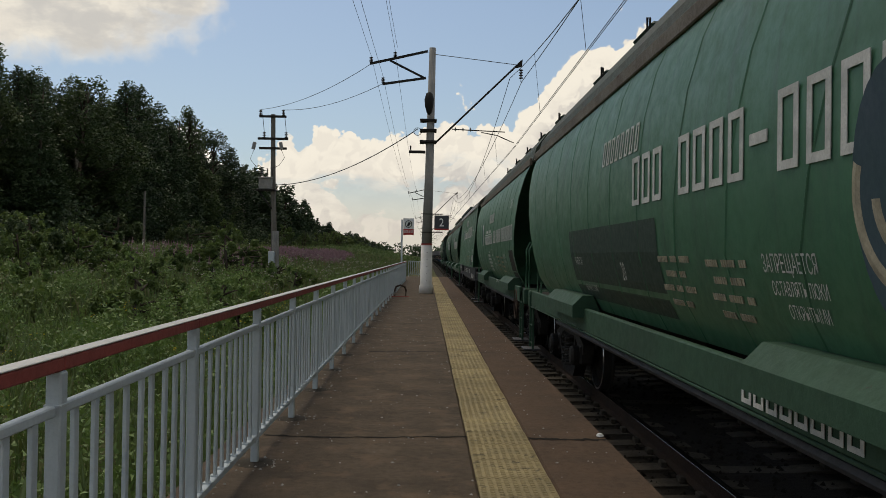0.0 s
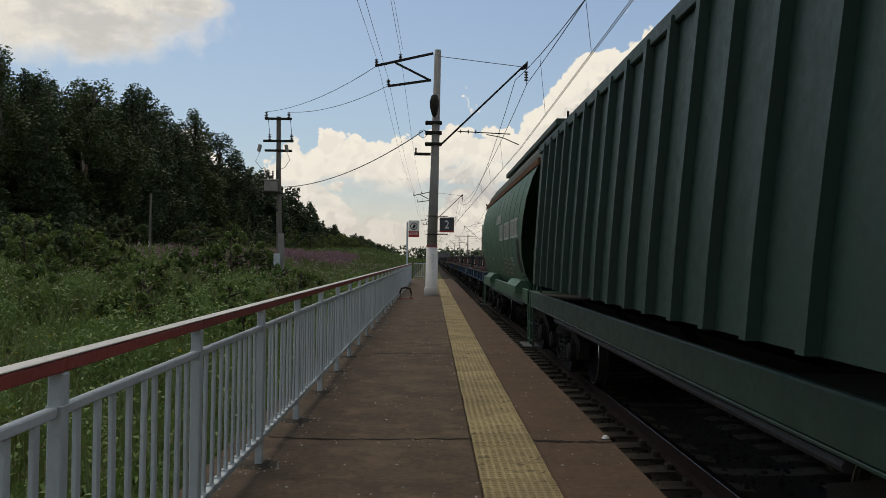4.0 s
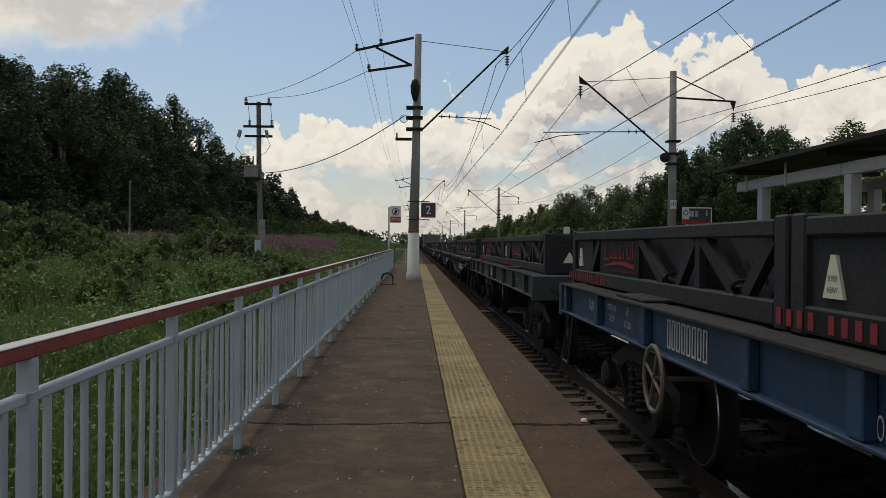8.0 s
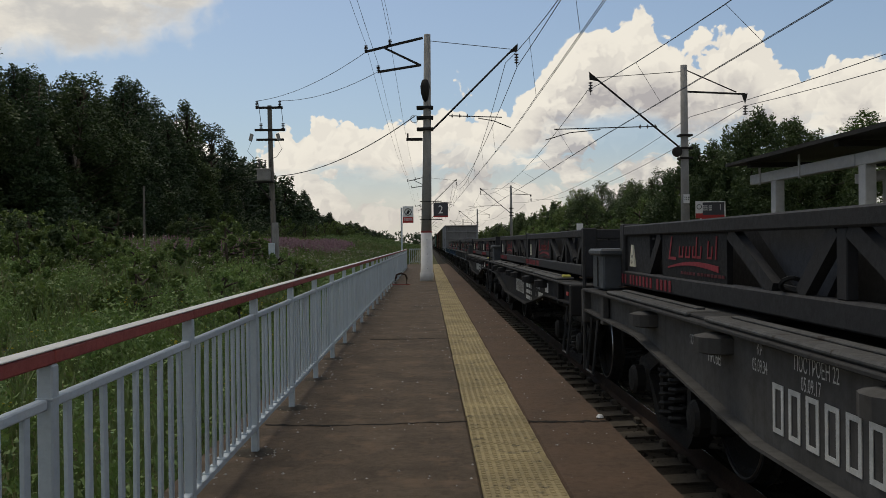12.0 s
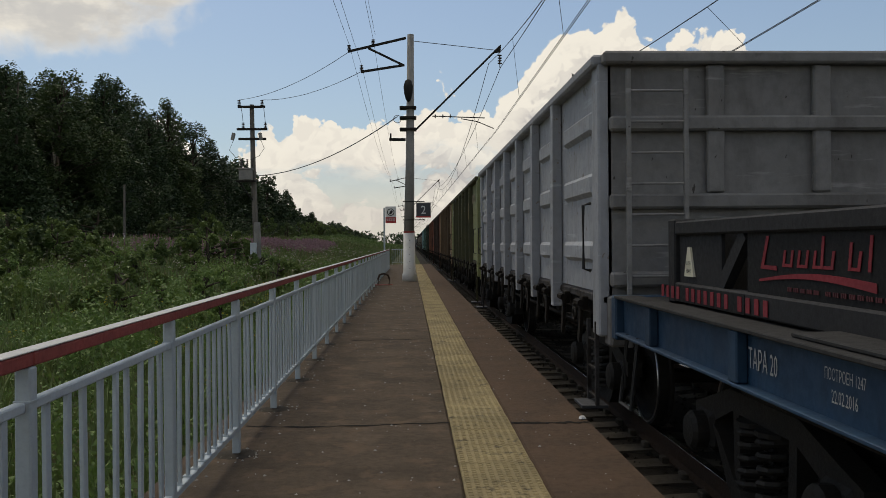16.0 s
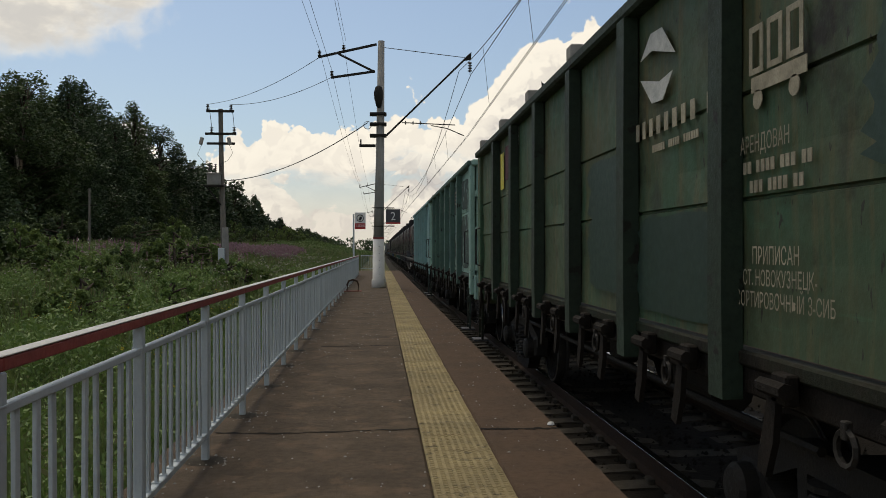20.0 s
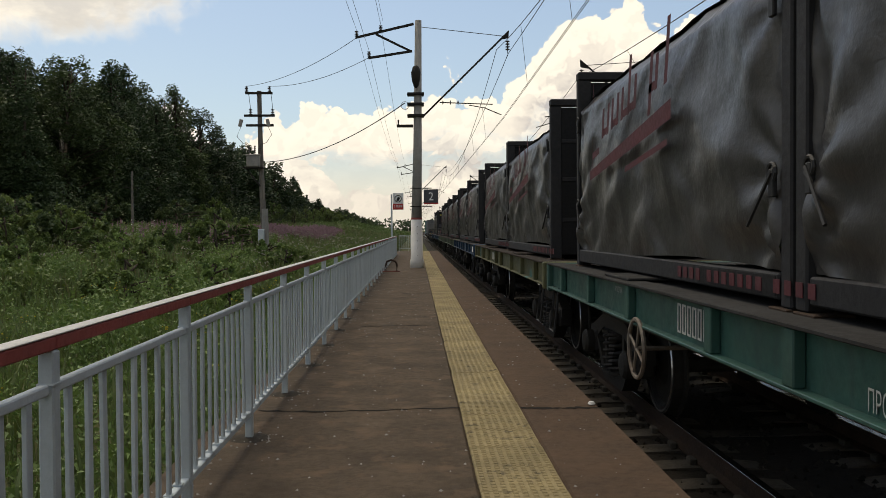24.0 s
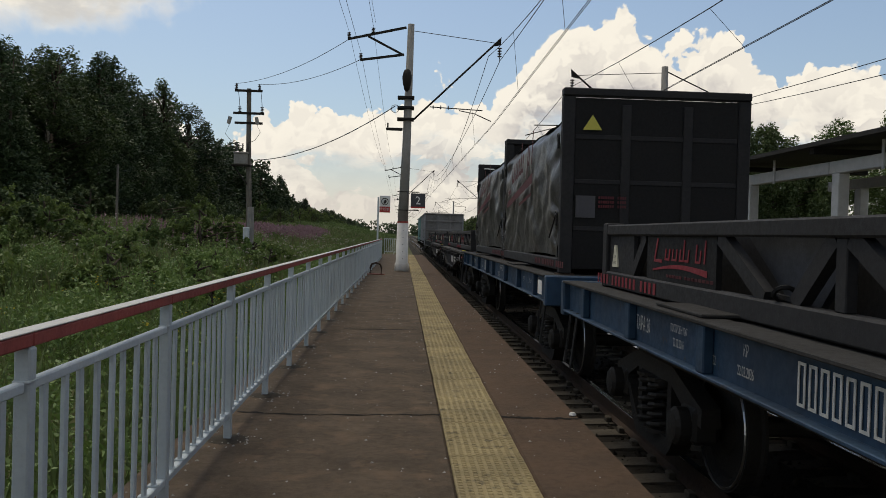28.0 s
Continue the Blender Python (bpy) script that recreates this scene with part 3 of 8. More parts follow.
def build_fence():
    y0, bay, n = 2.76 - 1.64 * 3, 1.64, 33
    fence = thing("platform_fence", "grey-blue painted steel platform railing with a red and white handrail", "railing", at=pose(0, 0, 0))
    end = y0 + bay * (n - 1)
    for k in range(n - 1):  # one length of each rail to a bay
        a, b = y0 + k * bay, y0 + (k + 1) * bay
        s = Shape()
        s.box(FENCE_X - 0.03, FENCE_X + 0.03, a + 0.001, b - 0.001, 1.10, 1.146, 0.006)
        part("handrail", s, RED_PAINT, fence, "red handrail with a white top")
        s = Shape()
        s.box(FENCE_X - 0.032, FENCE_X + 0.032, a + 0.001, b - 0.001, 1.147, 1.153, 0.002)
        part("handrail_top", s, WHITE_PAINT, fence, "white strip on top of the handrail")
        s = Shape()
        s.box(FENCE_X - 0.018, FENCE_X + 0.018, a + 0.033, b - 0.033, 0.955, 0.990, 0.005)
        part("upper_rail", s, GREY_PAINT, fence)
        s = Shape()
        s.box(FENCE_X - 0.022, FENCE_X + 0.022, a + 0.033, b - 0.033, 0.165, 0.205, 0.005)
        part("lower_rail", s, GREY_PAINT, fence)
    post = Shape()
    post.box(-0.026, 0.026, -0.027, 0.027, 0.0, 1.099, 0.006)
    post.box(-0.029, 0.029, -0.030, 0.030, 0.985, 0.993, 0.001)
    post = post.mesh("post")
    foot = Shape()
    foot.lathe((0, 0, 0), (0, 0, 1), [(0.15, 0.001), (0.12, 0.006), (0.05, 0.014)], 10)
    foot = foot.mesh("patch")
    bal = Shape()
    bal.box(-0.009, 0.009, -0.019, 0.019, 0.19, 0.955, 0.003)
    bal.box(-0.026, 0.026, -0.021, 0.021, 0.203, 0.215, 0.003)
    bal = bal.mesh("baluster")
    for k in range(n):
        y = y0 + k * bay
        p = part("post", post, GREY_PAINT, fence, at=pose(FENCE_X, y, 0, rng.uniform(-.25, .25), rng.uniform(-.25, .25), 0))
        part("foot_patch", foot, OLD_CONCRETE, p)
        if k < n - 1:
            for j in range(1, 10):
                part("baluster", bal, GREY_PAINT, fence, at=pose(FENCE_X, y + bay * j / 10, rng.uniform(-.003, .003), rng.uniform(-.3, .3), rng.uniform(-.5, .5), rng.uniform(-3, 3)))
    # railing across the end of the platform
    er = thing("end_railing", "short grey painted railing across the platform end", "railing")
    s = Shape()
    s.box(-1.3, 0.25, 60.08, 60.12, 1.06, 1.11, 0.006)
    part("handrail", s, GREY_PAINT, er)
    s = Shape()
    s.box(-1.3, 0.25, 60.08, 60.12, 0.15, 0.19, 0.006)
    part("lower_rail", s, GREY_PAINT, er)
    for k in range(12):
        x = -1.28 + k * 0.137
        s = Shape()
        s.box(x - 0.018, x + 0.018, 60.085, 60.115, 0.0 if k % 5 == 0 else 0.17, 1.07, 0.004)
        part("baluster", s, GREY_PAINT, er)


def build_track(ax, name, label):
    tr = tagged(part(name, Shape().prism([(ax - 1.95, -0.94), (ax - 1.5, -0.54), (ax + 1.5, -0.54), (ax + 1.95, -0.94)], "y", -600, 900), BALLAST), label, "railway", "", "structure")
    for sx in (-0.795, 0.795):
        x = ax + sx
        prof = [(-0.075, -0.18), (0.075, -0.18), (0.075, -0.168), (0.016, -0.145), (0.012, -0.05), (0.036, -0.035), (0.036, -0.004), (-0.036, -0.004), (-0.036, -0.035), (-0.012, -0.05),
                (-0.016, -0.145), (-0.075, -0.168)]
        s = Shape().prism([(x + a, RAIL_Z + b) for a, b in prof], "y", -600, 900)
        part("rail", s, RUSTY, tr, "rust-brown steel rail")
        s = Shape().box(x - 0.033, x + 0.033, -600, 900, RAIL_Z - 0.0039, RAIL_Z, 0.001)
        part("rail_head", s, RAIL_TOP, tr, "bright worn running surface")
    sl = Shape()
    sl.prism([(-1.35, -0.42), (1.35, -0.42), (1.35, -0.20), (1.0, -0.185), (0.55, -0.185), (0.3, -0.21), (-0.3, -0.21), (-0.55, -0.185), (-1.0, -0.185), (-1.35, -0.20)], "y", -0.13, 0.13)
    for sx in (-0.795, 0.795):
        for d in (-0.12, 0.12):
            sl.box(sx + d - 0.03, sx + d + 0.03, -0.06, 0.06, -0.19, -0.13, 0.01)
    me = sl.mesh("sleeper")
    near = 230 if name == "track_near" else 0
    for k in range(near):
        y = -6 + 0.5435 * k
        part("sleeper", me, SLEEPER, tr, at=pose(ax + rng.uniform(-.012, .012), y + rng.uniform(-.015, .015), RAIL_Z + rng.uniform(-.004, .004), 0, 0, rng.uniform(-.6, .6)))
    s = Shape()
    for k in range(near, 900):
        y = -6 + 0.5435 * k
        s.box(ax - 1.35, ax + 1.35, y - 0.12, y + 0.12, RAIL_Z - 0.4, RAIL_Z - 0.19)
    tagged(part("far_sleepers", s, SLEEPER, tr), kind="stuff")
    # loose ballast stones between the near sleepers
    r2, s = random.Random(11), Shape()
    for k in range(5200):
        y = -2 + 46 * r2.random() ** 1.4
        x = ax + r2.uniform(-1.7, 1.7)
        q = r2.uniform(0.018, 0.04)
        z = -0.54 + r2.uniform(-0.012, 0.012)
        a = [(x + q * r2.uniform(.6, 1.2), y, z), (x, y + q * r2.uniform(.6, 1.2), z), (x - q * r2.uniform(.6, 1.2), y, z), (x, y - q * r2.uniform(.6, 1.2), z), (x, y, z + q), (x, y, z - q)]
        s.add(a, [(0, 1, 4), (1, 2, 4), (2, 3, 4), (3, 0, 4), (1, 0, 5), (2, 1, 5), (3, 2, 5), (0, 3, 5)])
    tagged(part("ballast_stones", s, BALLAST, tr), kind="stuff")


def sag(p0, p1, drop, n=16):
    a, b = Vector(p0), Vector(p1)
    return [a.lerp(b, i / n) - Vector((0, 0, drop * 4 * (i / n) * (1 - i / n))) for i in range(n + 1)]


def insulator(s, p, h=0.18, r=0.07):
    x, y, z = p
    prof = []
    for k in range(4):
        q = h * k / 4
        prof += [(0.025, q), (r, q + h * 0.06), (r * 0.9, q + h * 0.12), (0.03, q + h * 0.16)]
    s.lathe((x, y, z), (0, 0, 1), prof, 10)


def catenary_mast(x, y, lean, top, side, plain):
    """A round concrete mast; side: +1 reaches to the right for its wire."""
    m = thing("catenary_mast", "tall round concrete railway mast with a whitewashed foot" if not plain else "round weathered concrete railway mast with steel brackets", "mast", "catenary masts", at=pose(x, y, 0))
    z0 = 0.0 if x < 2 else -0.4
    s = Shape().tube([(0, 0, z0 + (1.95 if not plain else 0)), (lean * 0.5, 0, top / 2), (lean, 0, top)], 0.21 if not plain else 0.19, 18, 0.13)
    part("shaft", s, CONCRETE, m, smooth=True)
    if not plain:
        s = Shape().lathe((0, 0, 0), (0, 0, 1), [(0.29, -0.1), (0.285, 0.28), (0.262, 0.32), (0.245, 0.34), (0.225, 1.9)], 20)
        part("painted_foot", s, WHITEWASH, m, "flaking whitewashed lower part", smooth=True)
        s = Shape().lathe((0, 0, 0), (0, 0, 1), [(0.222, 1.9), (0.224, 1.98)], 20)
        part("painted_ring", s, RED_PAINT, m, "faded red painted ring")
        s = Shape()
        for k in range(5):
            s.lathe((0.02, -0.235, 0.5 + 0.28 * k), (0, -1, 0), [(0.018, 0), (0.012, 0.02)], 6)
        part("bolt_heads", s, DARK_STEEL, m)
    return m


def cantilever(m, lx, foot_z, tip, sgn, reg_z, reg_x0, reg_x1, top):
    """Slanted bracket with its tie, insulators and registration arm; sgn +1 towards +x."""
    s = Shape().tube([(lx + 0.16 * sgn, 0, foot_z), tip], 0.038, 8)
    part("cantilever_tube", s, DARK_STEEL, m)
    s = Shape().tube([(lx + 0.1 * sgn, 0, top - 0.25), (tip[0] - 0.02 * sgn, 0, tip[2] - 0.18)], 0.014, 5)
    part("tie_rod", s, WIRE, m)
    s = Shape().prism([(tip[0] - 0.28 * sgn, tip[2] - 0.30), (tip[0] + 0.04 * sgn, tip[2] + 0.08), (tip[0] + 0.02 * sgn, tip[2] - 0.24)], "y", -0.02, 0.02)
    part("tip_plate", s, DARK_STEEL, m)
    s = Shape()
    x = tip[0] - 0.02 * sgn
    insulator(s, (x, 0, tip[2] - 0.72), 0.42, 0.09)
    part("insulator", s, PORCELAIN, m)
    s = Shape().tube([(x, 0, tip[2] - 0.72), (x, 0, tip[2] - 0.85)], 0.015, 5)
    part("hanger_link", s, DARK_STEEL, m)
    s = Shape().tube([(reg_x0, 0, reg_z + 0.08), (reg_x1, 0, reg_z)], 0.022, 6)
    part("registration_arm", s, DARK_STEEL, m)
    s = Shape()
    for k in range(3):
        s.lathe((reg_x0 + sgn * (0.1 + k * 0.3), 0, reg_z + 0.075), (1, 0, 0), [(0.02, 0), (0.085, 0.02), (0.085, 0.04), (0.02, 0.06)], 10)
    part("arm_insulators", s, PORCELAIN, m)
    s = Shape().tube([(reg_x0 + 0.55 * (reg_x1 - reg_x0), 0, reg_z - 0.03), (reg_x0 + 0.85 * (reg_x1 - reg_x0), 0, reg_z - 0.14), (reg_x1 + 0.35 * sgn, 0, reg_z - 0.42)], 0.02, 6)
    part("steady_arm", s, DARK_STEEL, m)


def left_mast(y, first):
    m = catenary_mast(-0.03, y, 0.13, 9.75, 1, False) if first else catenary_mast(-0.03, y, 0.05, 9.75, 1, True)
    cantilever(m, 0.1, 5.95, (3.68, 0, 9.30), 1, 6.45, 0.95, 3.05, 9.75)
    # three-wire bracket towards the meadow
    s = Shape()
    s.bar((-0.05, 0, 9.62), (-2.35, 0, 9.08), 0.07, 0.09)
    s.bar((-1.55, 0, 9.22), (-0.18, 0, 8.55), 0.06, 0.08)
    s.bar((-1.85, 0, 8.28), (-0.12, 0, 8.55), 0.07, 0.09)
    part("wire_bracket", s, DARK_STEEL, m, "dark steel bracket for the side wires")
    for x, z in ((-2.3, 9.14), (-1.35, 9.36), (-1.82, 8.34)):
        s = Shape()
        insulator(s, (x, 0, z), 0.22, 0.08)
        part("pin_insulator", s, PORCELAIN, m)
    s = Shape()
    for z in (6.85, 6.45, 6.0):
        s.box(-0.33, 0.33, -0.24, 0.24, z - 0.05, z + 0.05, 0.015)
    s.box(-0.75, -0.1, -0.05, 0.05, 5.55, 5.66, 0.01)
    s.box(-0.72, -0.66, -0.03, 0.03, 5.6, 5.85, 0.005)
    part("clamps", s, DARK_STEEL, m)
    if first:
        s = Shape().lathe((0.02, -0.28, 7.05), (0, 0, 1), [(0.03, 0), (0.10, 0.08), (0.17, 0.35), (0.19, 0.6), (0.13, 0.82), (0.05, 0.88)], 14)
        part("lantern", s, DARK_STEEL, m, "dark oval lantern on the mast", smooth=True)
        s = Shape().ring((-0.42, -0.1, 6.4), (0, 1, 0), 0.15, 0.012, 16, 5)
        part("cable_loop", s, WIRE, m)
        # mast signs: the track number, and a small board
        s = Shape().box(0.29, 0.86, -0.32, -0.28, 2.50, 3.08, 0.01)
        b = part("number_board", s, SIGN_GREY, m, "dark grey board with a white figure two")
        t = part("figure", lettering("2", 0.46, 0.9), SIGN_WHITE, b, at=pose(0.575, -0.324, 2.79, 0, 0, 90))
        s = Shape().box(0.29, 0.86, -0.322, -0.318, 2.50, 2.56)
        part("red_band", s, SIGN_RED, b)
        for z in (2.4, 3.12):
            part("sign_clamp", Shape().box(-0.24, 0.62, -0.27, -0.23, z, z + 0.03), DARK_STEEL, m)
    return m


def right_mast(y, first):
    m = catenary_mast(10.3, y, 0.0, 8.45, -1, True)
    cantilever(m, 0.0, 5.15, (-3.75, 0, 8.15), -1, 5.95, -1.1, -5.2, 8.45)
    s = Shape()
    s.bar((0.1, 0, 7.4), (2.45, 0, 7.28), 0.05, 0.07)
    s.bar((0.1, 0, 8.25), (2.1, 0, 7.36), 0.03, 0.04)
    part("feeder_bracket", s, DARK_STEEL, m, "dark steel bracket for the feeder wire")
    s = Shape()
    s.prism([(2.3, 7.3), (2.55, 7.3), (2.45, 6.9)], "y", -0.02, 0.02)
    part("bracket_tip", s, DARK_STEEL, m)
    s = Shape()
    insulator(s, (2.45, 0, 6.45), 0.42, 0.1)
    part("insulator", s, PORCELAIN, m)
    s = Shape()
    for z in (4.75, 5.15, 5.65):
        s.box(-0.25, 0.28, -0.22, 0.22, z - 0.04, z + 0.04, 0.012)
    part("clamps", s, DARK_STEEL, m)
    if first:
        s = Shape().lathe((-0.36, -0.2, 4.98), (0, 1, 0), [(0.05, -0.05), (0.20, -0.03), (0.20, 0.03), (0.05, 0.05)], 16)
        part("weight_pulley", s, DARK_STEEL, m, "dark round tensioning pulley")
        s = Shape().box(-0.12, 0.12, -0.20, -0.175, 2.95, 3.3, 0.004)
        b = part("mast_plate", s, SIGN_WHITE, m, "small white plate with unreadable writing")
        part("writing", bars([0.03, 0.03, 0.03], 0.05, 0.012, 2), SIGN_BLACK, b, at=pose(0, -0.203, 3.18, 0, 0, 90))
    return m


def wire(name, label, spans, r, drop, n=18):
    pts = []
    for a, b in spans:
        p = sag(a, b, drop, n)
        pts += p if not pts else p[1:]
    return tagged(part(name, Shape().tube(pts, r, 5, caps=False), WIRE), label, "wire")


def build_catenary():
    ys = [-36.4, 33.6, 103.6, 173.6, 243.6, 313.6, 383.6]
    for k, y in enumerate(ys):
        if y > 0:
            left_mast(y, k == 1)
            right_mast(y, k == 1)
    sp = list(zip(ys[:-1], ys[1:]))
    for ax, zt, zc, x_off, drop, zig in ((AXIS, 8.60, 5.9, 0.0, 2.2, -0.25), (AXIS2, 7.48, 5.72, -0.9, 1.38, 0.2)):
        for d in (-0.02, 0.02):
            wire("contact_wire", "taut dark overhead contact wire above the track", [((ax + d + (-zig if k % 2 else zig), a, zc), (ax + d + (zig if k % 2 else -zig), b, zc)) for k, (a, b) in enumerate(sp)], 0.0085, 0.0, 2)
        m = wire("messenger_wire", "sagging dark carrier wire above the contact wire", [((ax + x_off, a, zt), (ax + x_off, b, zt)) for a, b in sp], 0.013, drop)
        for k, (a, b) in enumerate(sp[:4]):
            for j in range(1, 9):
                f = j / 9
                x_c = ax + (-zig if k % 2 else zig) * (1 - 2 * f)
                y = a + (b - a) * f
                part("dropper", Shape().tube([(ax + x_off, y, zt - drop * 4 * f * (1 - f)), (x_c, y, zc)], 0.006, 4, caps=False), WIRE, m)
    for x, z, r_, d in ((12.72, 6.8, 0.012, 1.3), (10.55, 6.4, 0.011, 1.1), (3.66, 8.46, 0.014, 0.95)):
        wire("feeder_wire", "dark feeder wire along the masts", [((x, a, z), (x, b, z)) for a, b in sp], r_, d)
    for x, z in ((-2.33, 9.38), (-1.38, 9.60), (-1.85, 8.58)):
        wire("line_wire", "thin side wire strung from mast to mast", [((x, a, z), (x, b, z)) for a, b in sp], 0.007, 0.75)
    wire("cross_wire", "thin dark wire beside the mast", [((-1.3, -36.4, 9.2), (-1.3, 33.6, 9.75))], 0.006, 0.8)


def build_utility_pole():
    p = thing("utility_pole", "weathered utility pole with crossarms and a small transformer", "utility pole", at=pose(-8.15, 44, -0.75))
    s = Shape().tube([(0.35, 0, -0.3), (0.28, 0, 3.4)], 0.20, 10, 0.17)
    part("concrete_stub", s, CONCRETE, p, "pale concrete stub at the pole's foot")
    s = Shape().tube([(0.22, 0.05, 2.4), (0.12, 0, 6.2), (0.08, 0, 9.45)], 0.15, 10, 0.115)
    part("shaft", s, POLE_WOOD, p)
    for k, (z, a, b) in enumerate(((9.33, -0.72, 0.68), (8.18, -0.78, 0.78), (7.68, -0.70, 0.72))):
        part("crossarm", Shape().box(a + 0.1, b + 0.1, -0.14, -0.06, z - 0.06, z + 0.06, 0.01), DARK_STEEL, p)
    for x, z in ((-0.55, 9.38), (0.62, 9.38), (-0.35, 8.23), (0.78, 8.23)):
        s = Shape()
        insulator(s, (x, -0.1, z), 0.32, 0.09)
        part("insulator", s, PORCELAIN, p)
    for x, t in ((-0.85, 14), (0.55, -10)):
        s = Shape().box(-0.08, 0.08, -0.16, 0.04, -0.18, 0.20, 0.02)
        part("fuse_box", s, CONCRETE, p, "pale fuse unit hung on the crossarm", at=pose(x, -0.15, 7.78, 0, t, 0))
    s = Shape().box(-0.55, 0.12, -0.42, 0.1, 5.55, 6.12, 0.03)
    s.box(-0.59, 0.16, -0.46, 0.14, 6.09, 6.17, 0.02)
    part("transformer", s, CONCRETE, p, "pale grey transformer tank")
    s = Shape()
    for x in (-0.45, -0.15, 0.1):
        insulator(s, (x, -0.15, 6.27), 0.40, 0.06)
    part("bushings", s, PORCELAIN, p)
    s = Shape()
    s.bar((-0.62, -0.15, 5.5), (0.1, -0.1, 4.55), 0.07, 0.07)
    s.box(-0.7, 0.3, -0.4, 0.05, 5.46, 5.54, 0.01)
    part("bracket", s, DARK_STEEL, p)
    part("meter_box", Shape().box(0.0, 0.3, -0.42, -0.2, 1.75, 2.35, 0.02), GREY_PAINT, p, "small grey metal box low on the pole")
    s = Shape()
    s.tube(sag((-0.55, -0.1, 9.7), (-0.35, -0.1, 8.5), -0.25, 8), 0.014, 5)
    s.tube(sag((0.62, -0.1, 9.7), (0.78, -0.1, 8.5), -0.2, 8), 0.014, 5)
    s.tube([(-0.85, -0.15, 7.6), (-1.05, -0.15, 7.1), (-0.75, -0.15, 6.75), (-0.45, -0.15, 6.65)], 0.013, 5)
    s.tube([(0.55, -0.15, 7.6), (0.72, -0.15, 7.2), (0.45, -0.15, 6.8), (0.1, -0.15, 6.65)], 0.013, 5)
    part("jumper_wires", s, WIRE, p)
    wire("service_wire", "thin dark wire between pole and mast", [((-8.7, 44, 8.95), (-2.3, 33.6, 9.1))], 0.012, 0.35)
    wire("service_wire", "thin dark wire between pole and mast", [((-7.5, 44, 8.95), (-1.85, 33.6, 8.3))], 0.012, 0.3)
    wire("cable", "thicker drooping cable between pole and mast", [((-7.75, 44, 5.05), (-0.45, 33.5, 6.5))], 0.02, 0.5)
    t = thing("thin_pole", "thin bare wooden pole standing in the meadow", "pole", at=pose(-26.9, 81, ground_z(-26.9, 81)))
    part("shaft", Shape().tube([(0, 0, -0.3), (0.05, 0, 6.0)], 0.14, 8, 0.10), POLE_WOOD, t)
    part("plate", Shape().box(-0.06, 0.06, -0.17, -0.14, 0.9, 1.4, 0.003), SIGN_WHITE, t, "small white plate on the pole")
    part("crossarm", Shape().box(-0.75, 0.75, -0.05, 0.05, 4.4, 4.46, 0.005), DARK_STEEL, t)


def build_platform_signs():
    m = thing("warning_sign", "white and red warning sign on a thin post", "sign", at=pose(-1.32, 44.0, 0))
    part("post", Shape().tube([(0, 0, 0), (0, 0, 3.35)], 0.045, 8), GREY_PAINT, m)
    b = part("board", Shape().box(0.06, 0.62, -0.05, -0.02, 2.55, 3.42, 0.008), SIGN_WHITE, m)
    part("red_panel", Shape().box(0.07, 0.61, -0.054, -0.0505, 2.56, 2.86), SIGN_RED, b)
    part("pictogram_ring", Shape().ring((0.34, -0.056, 3.12), (0, 1, 0), 0.17, 0.02, 18, 4), SIGN_BLACK, b)
    part("pictogram", Shape().prism([(0.25, 3.02), (0.36, 3.0), (0.44, 3.14), (0.40, 3.22), (0.32, 3.2)], "y", -0.056, -0.052), SIGN_BLACK, b)
    part("writing", bars([0.08, 0.11, 0.07, 0.1], 0.03, 0.02, 3), SIGN_WHITE, b, at=pose(0.34, -0.056, 2.78, 0, 0, 90))
    # low hoop beside the railing
    h = thing("steel_hoop", "low dark steel hoop bolted to the platform", "hoop", at=pose(-0.95, 30.4, 0))
    pts = [(-0.19, 0, 0.0), (-0.2, 0, 0.24), (-0.15, 0, 0.37), (0, 0, 0.42), (0.15, 0, 0.37), (0.2, 0, 0.24), (0.19, 0, 0.0)]
    part("bar", Shape().tube(pts, 0.035, 8), RUSTY, h)
    part("base", Shape().box(-0.32, 0.32, -0.06, 0.06, 0.0, 0.03, 0.01), RED_PAINT, h, "faded red foot plate")
    # loose chip at the edge
    c = Shape().lathe((1.49 - 0.06, 7.02, 0.001), (0, 0, 1), [(0.02, 0), (0.034, 0.008), (0.02, 0.028)], 7)
    tagged(part("paper_scrap", c, SIGN_WHITE), "small white scrap lying at the platform edge", "litter")


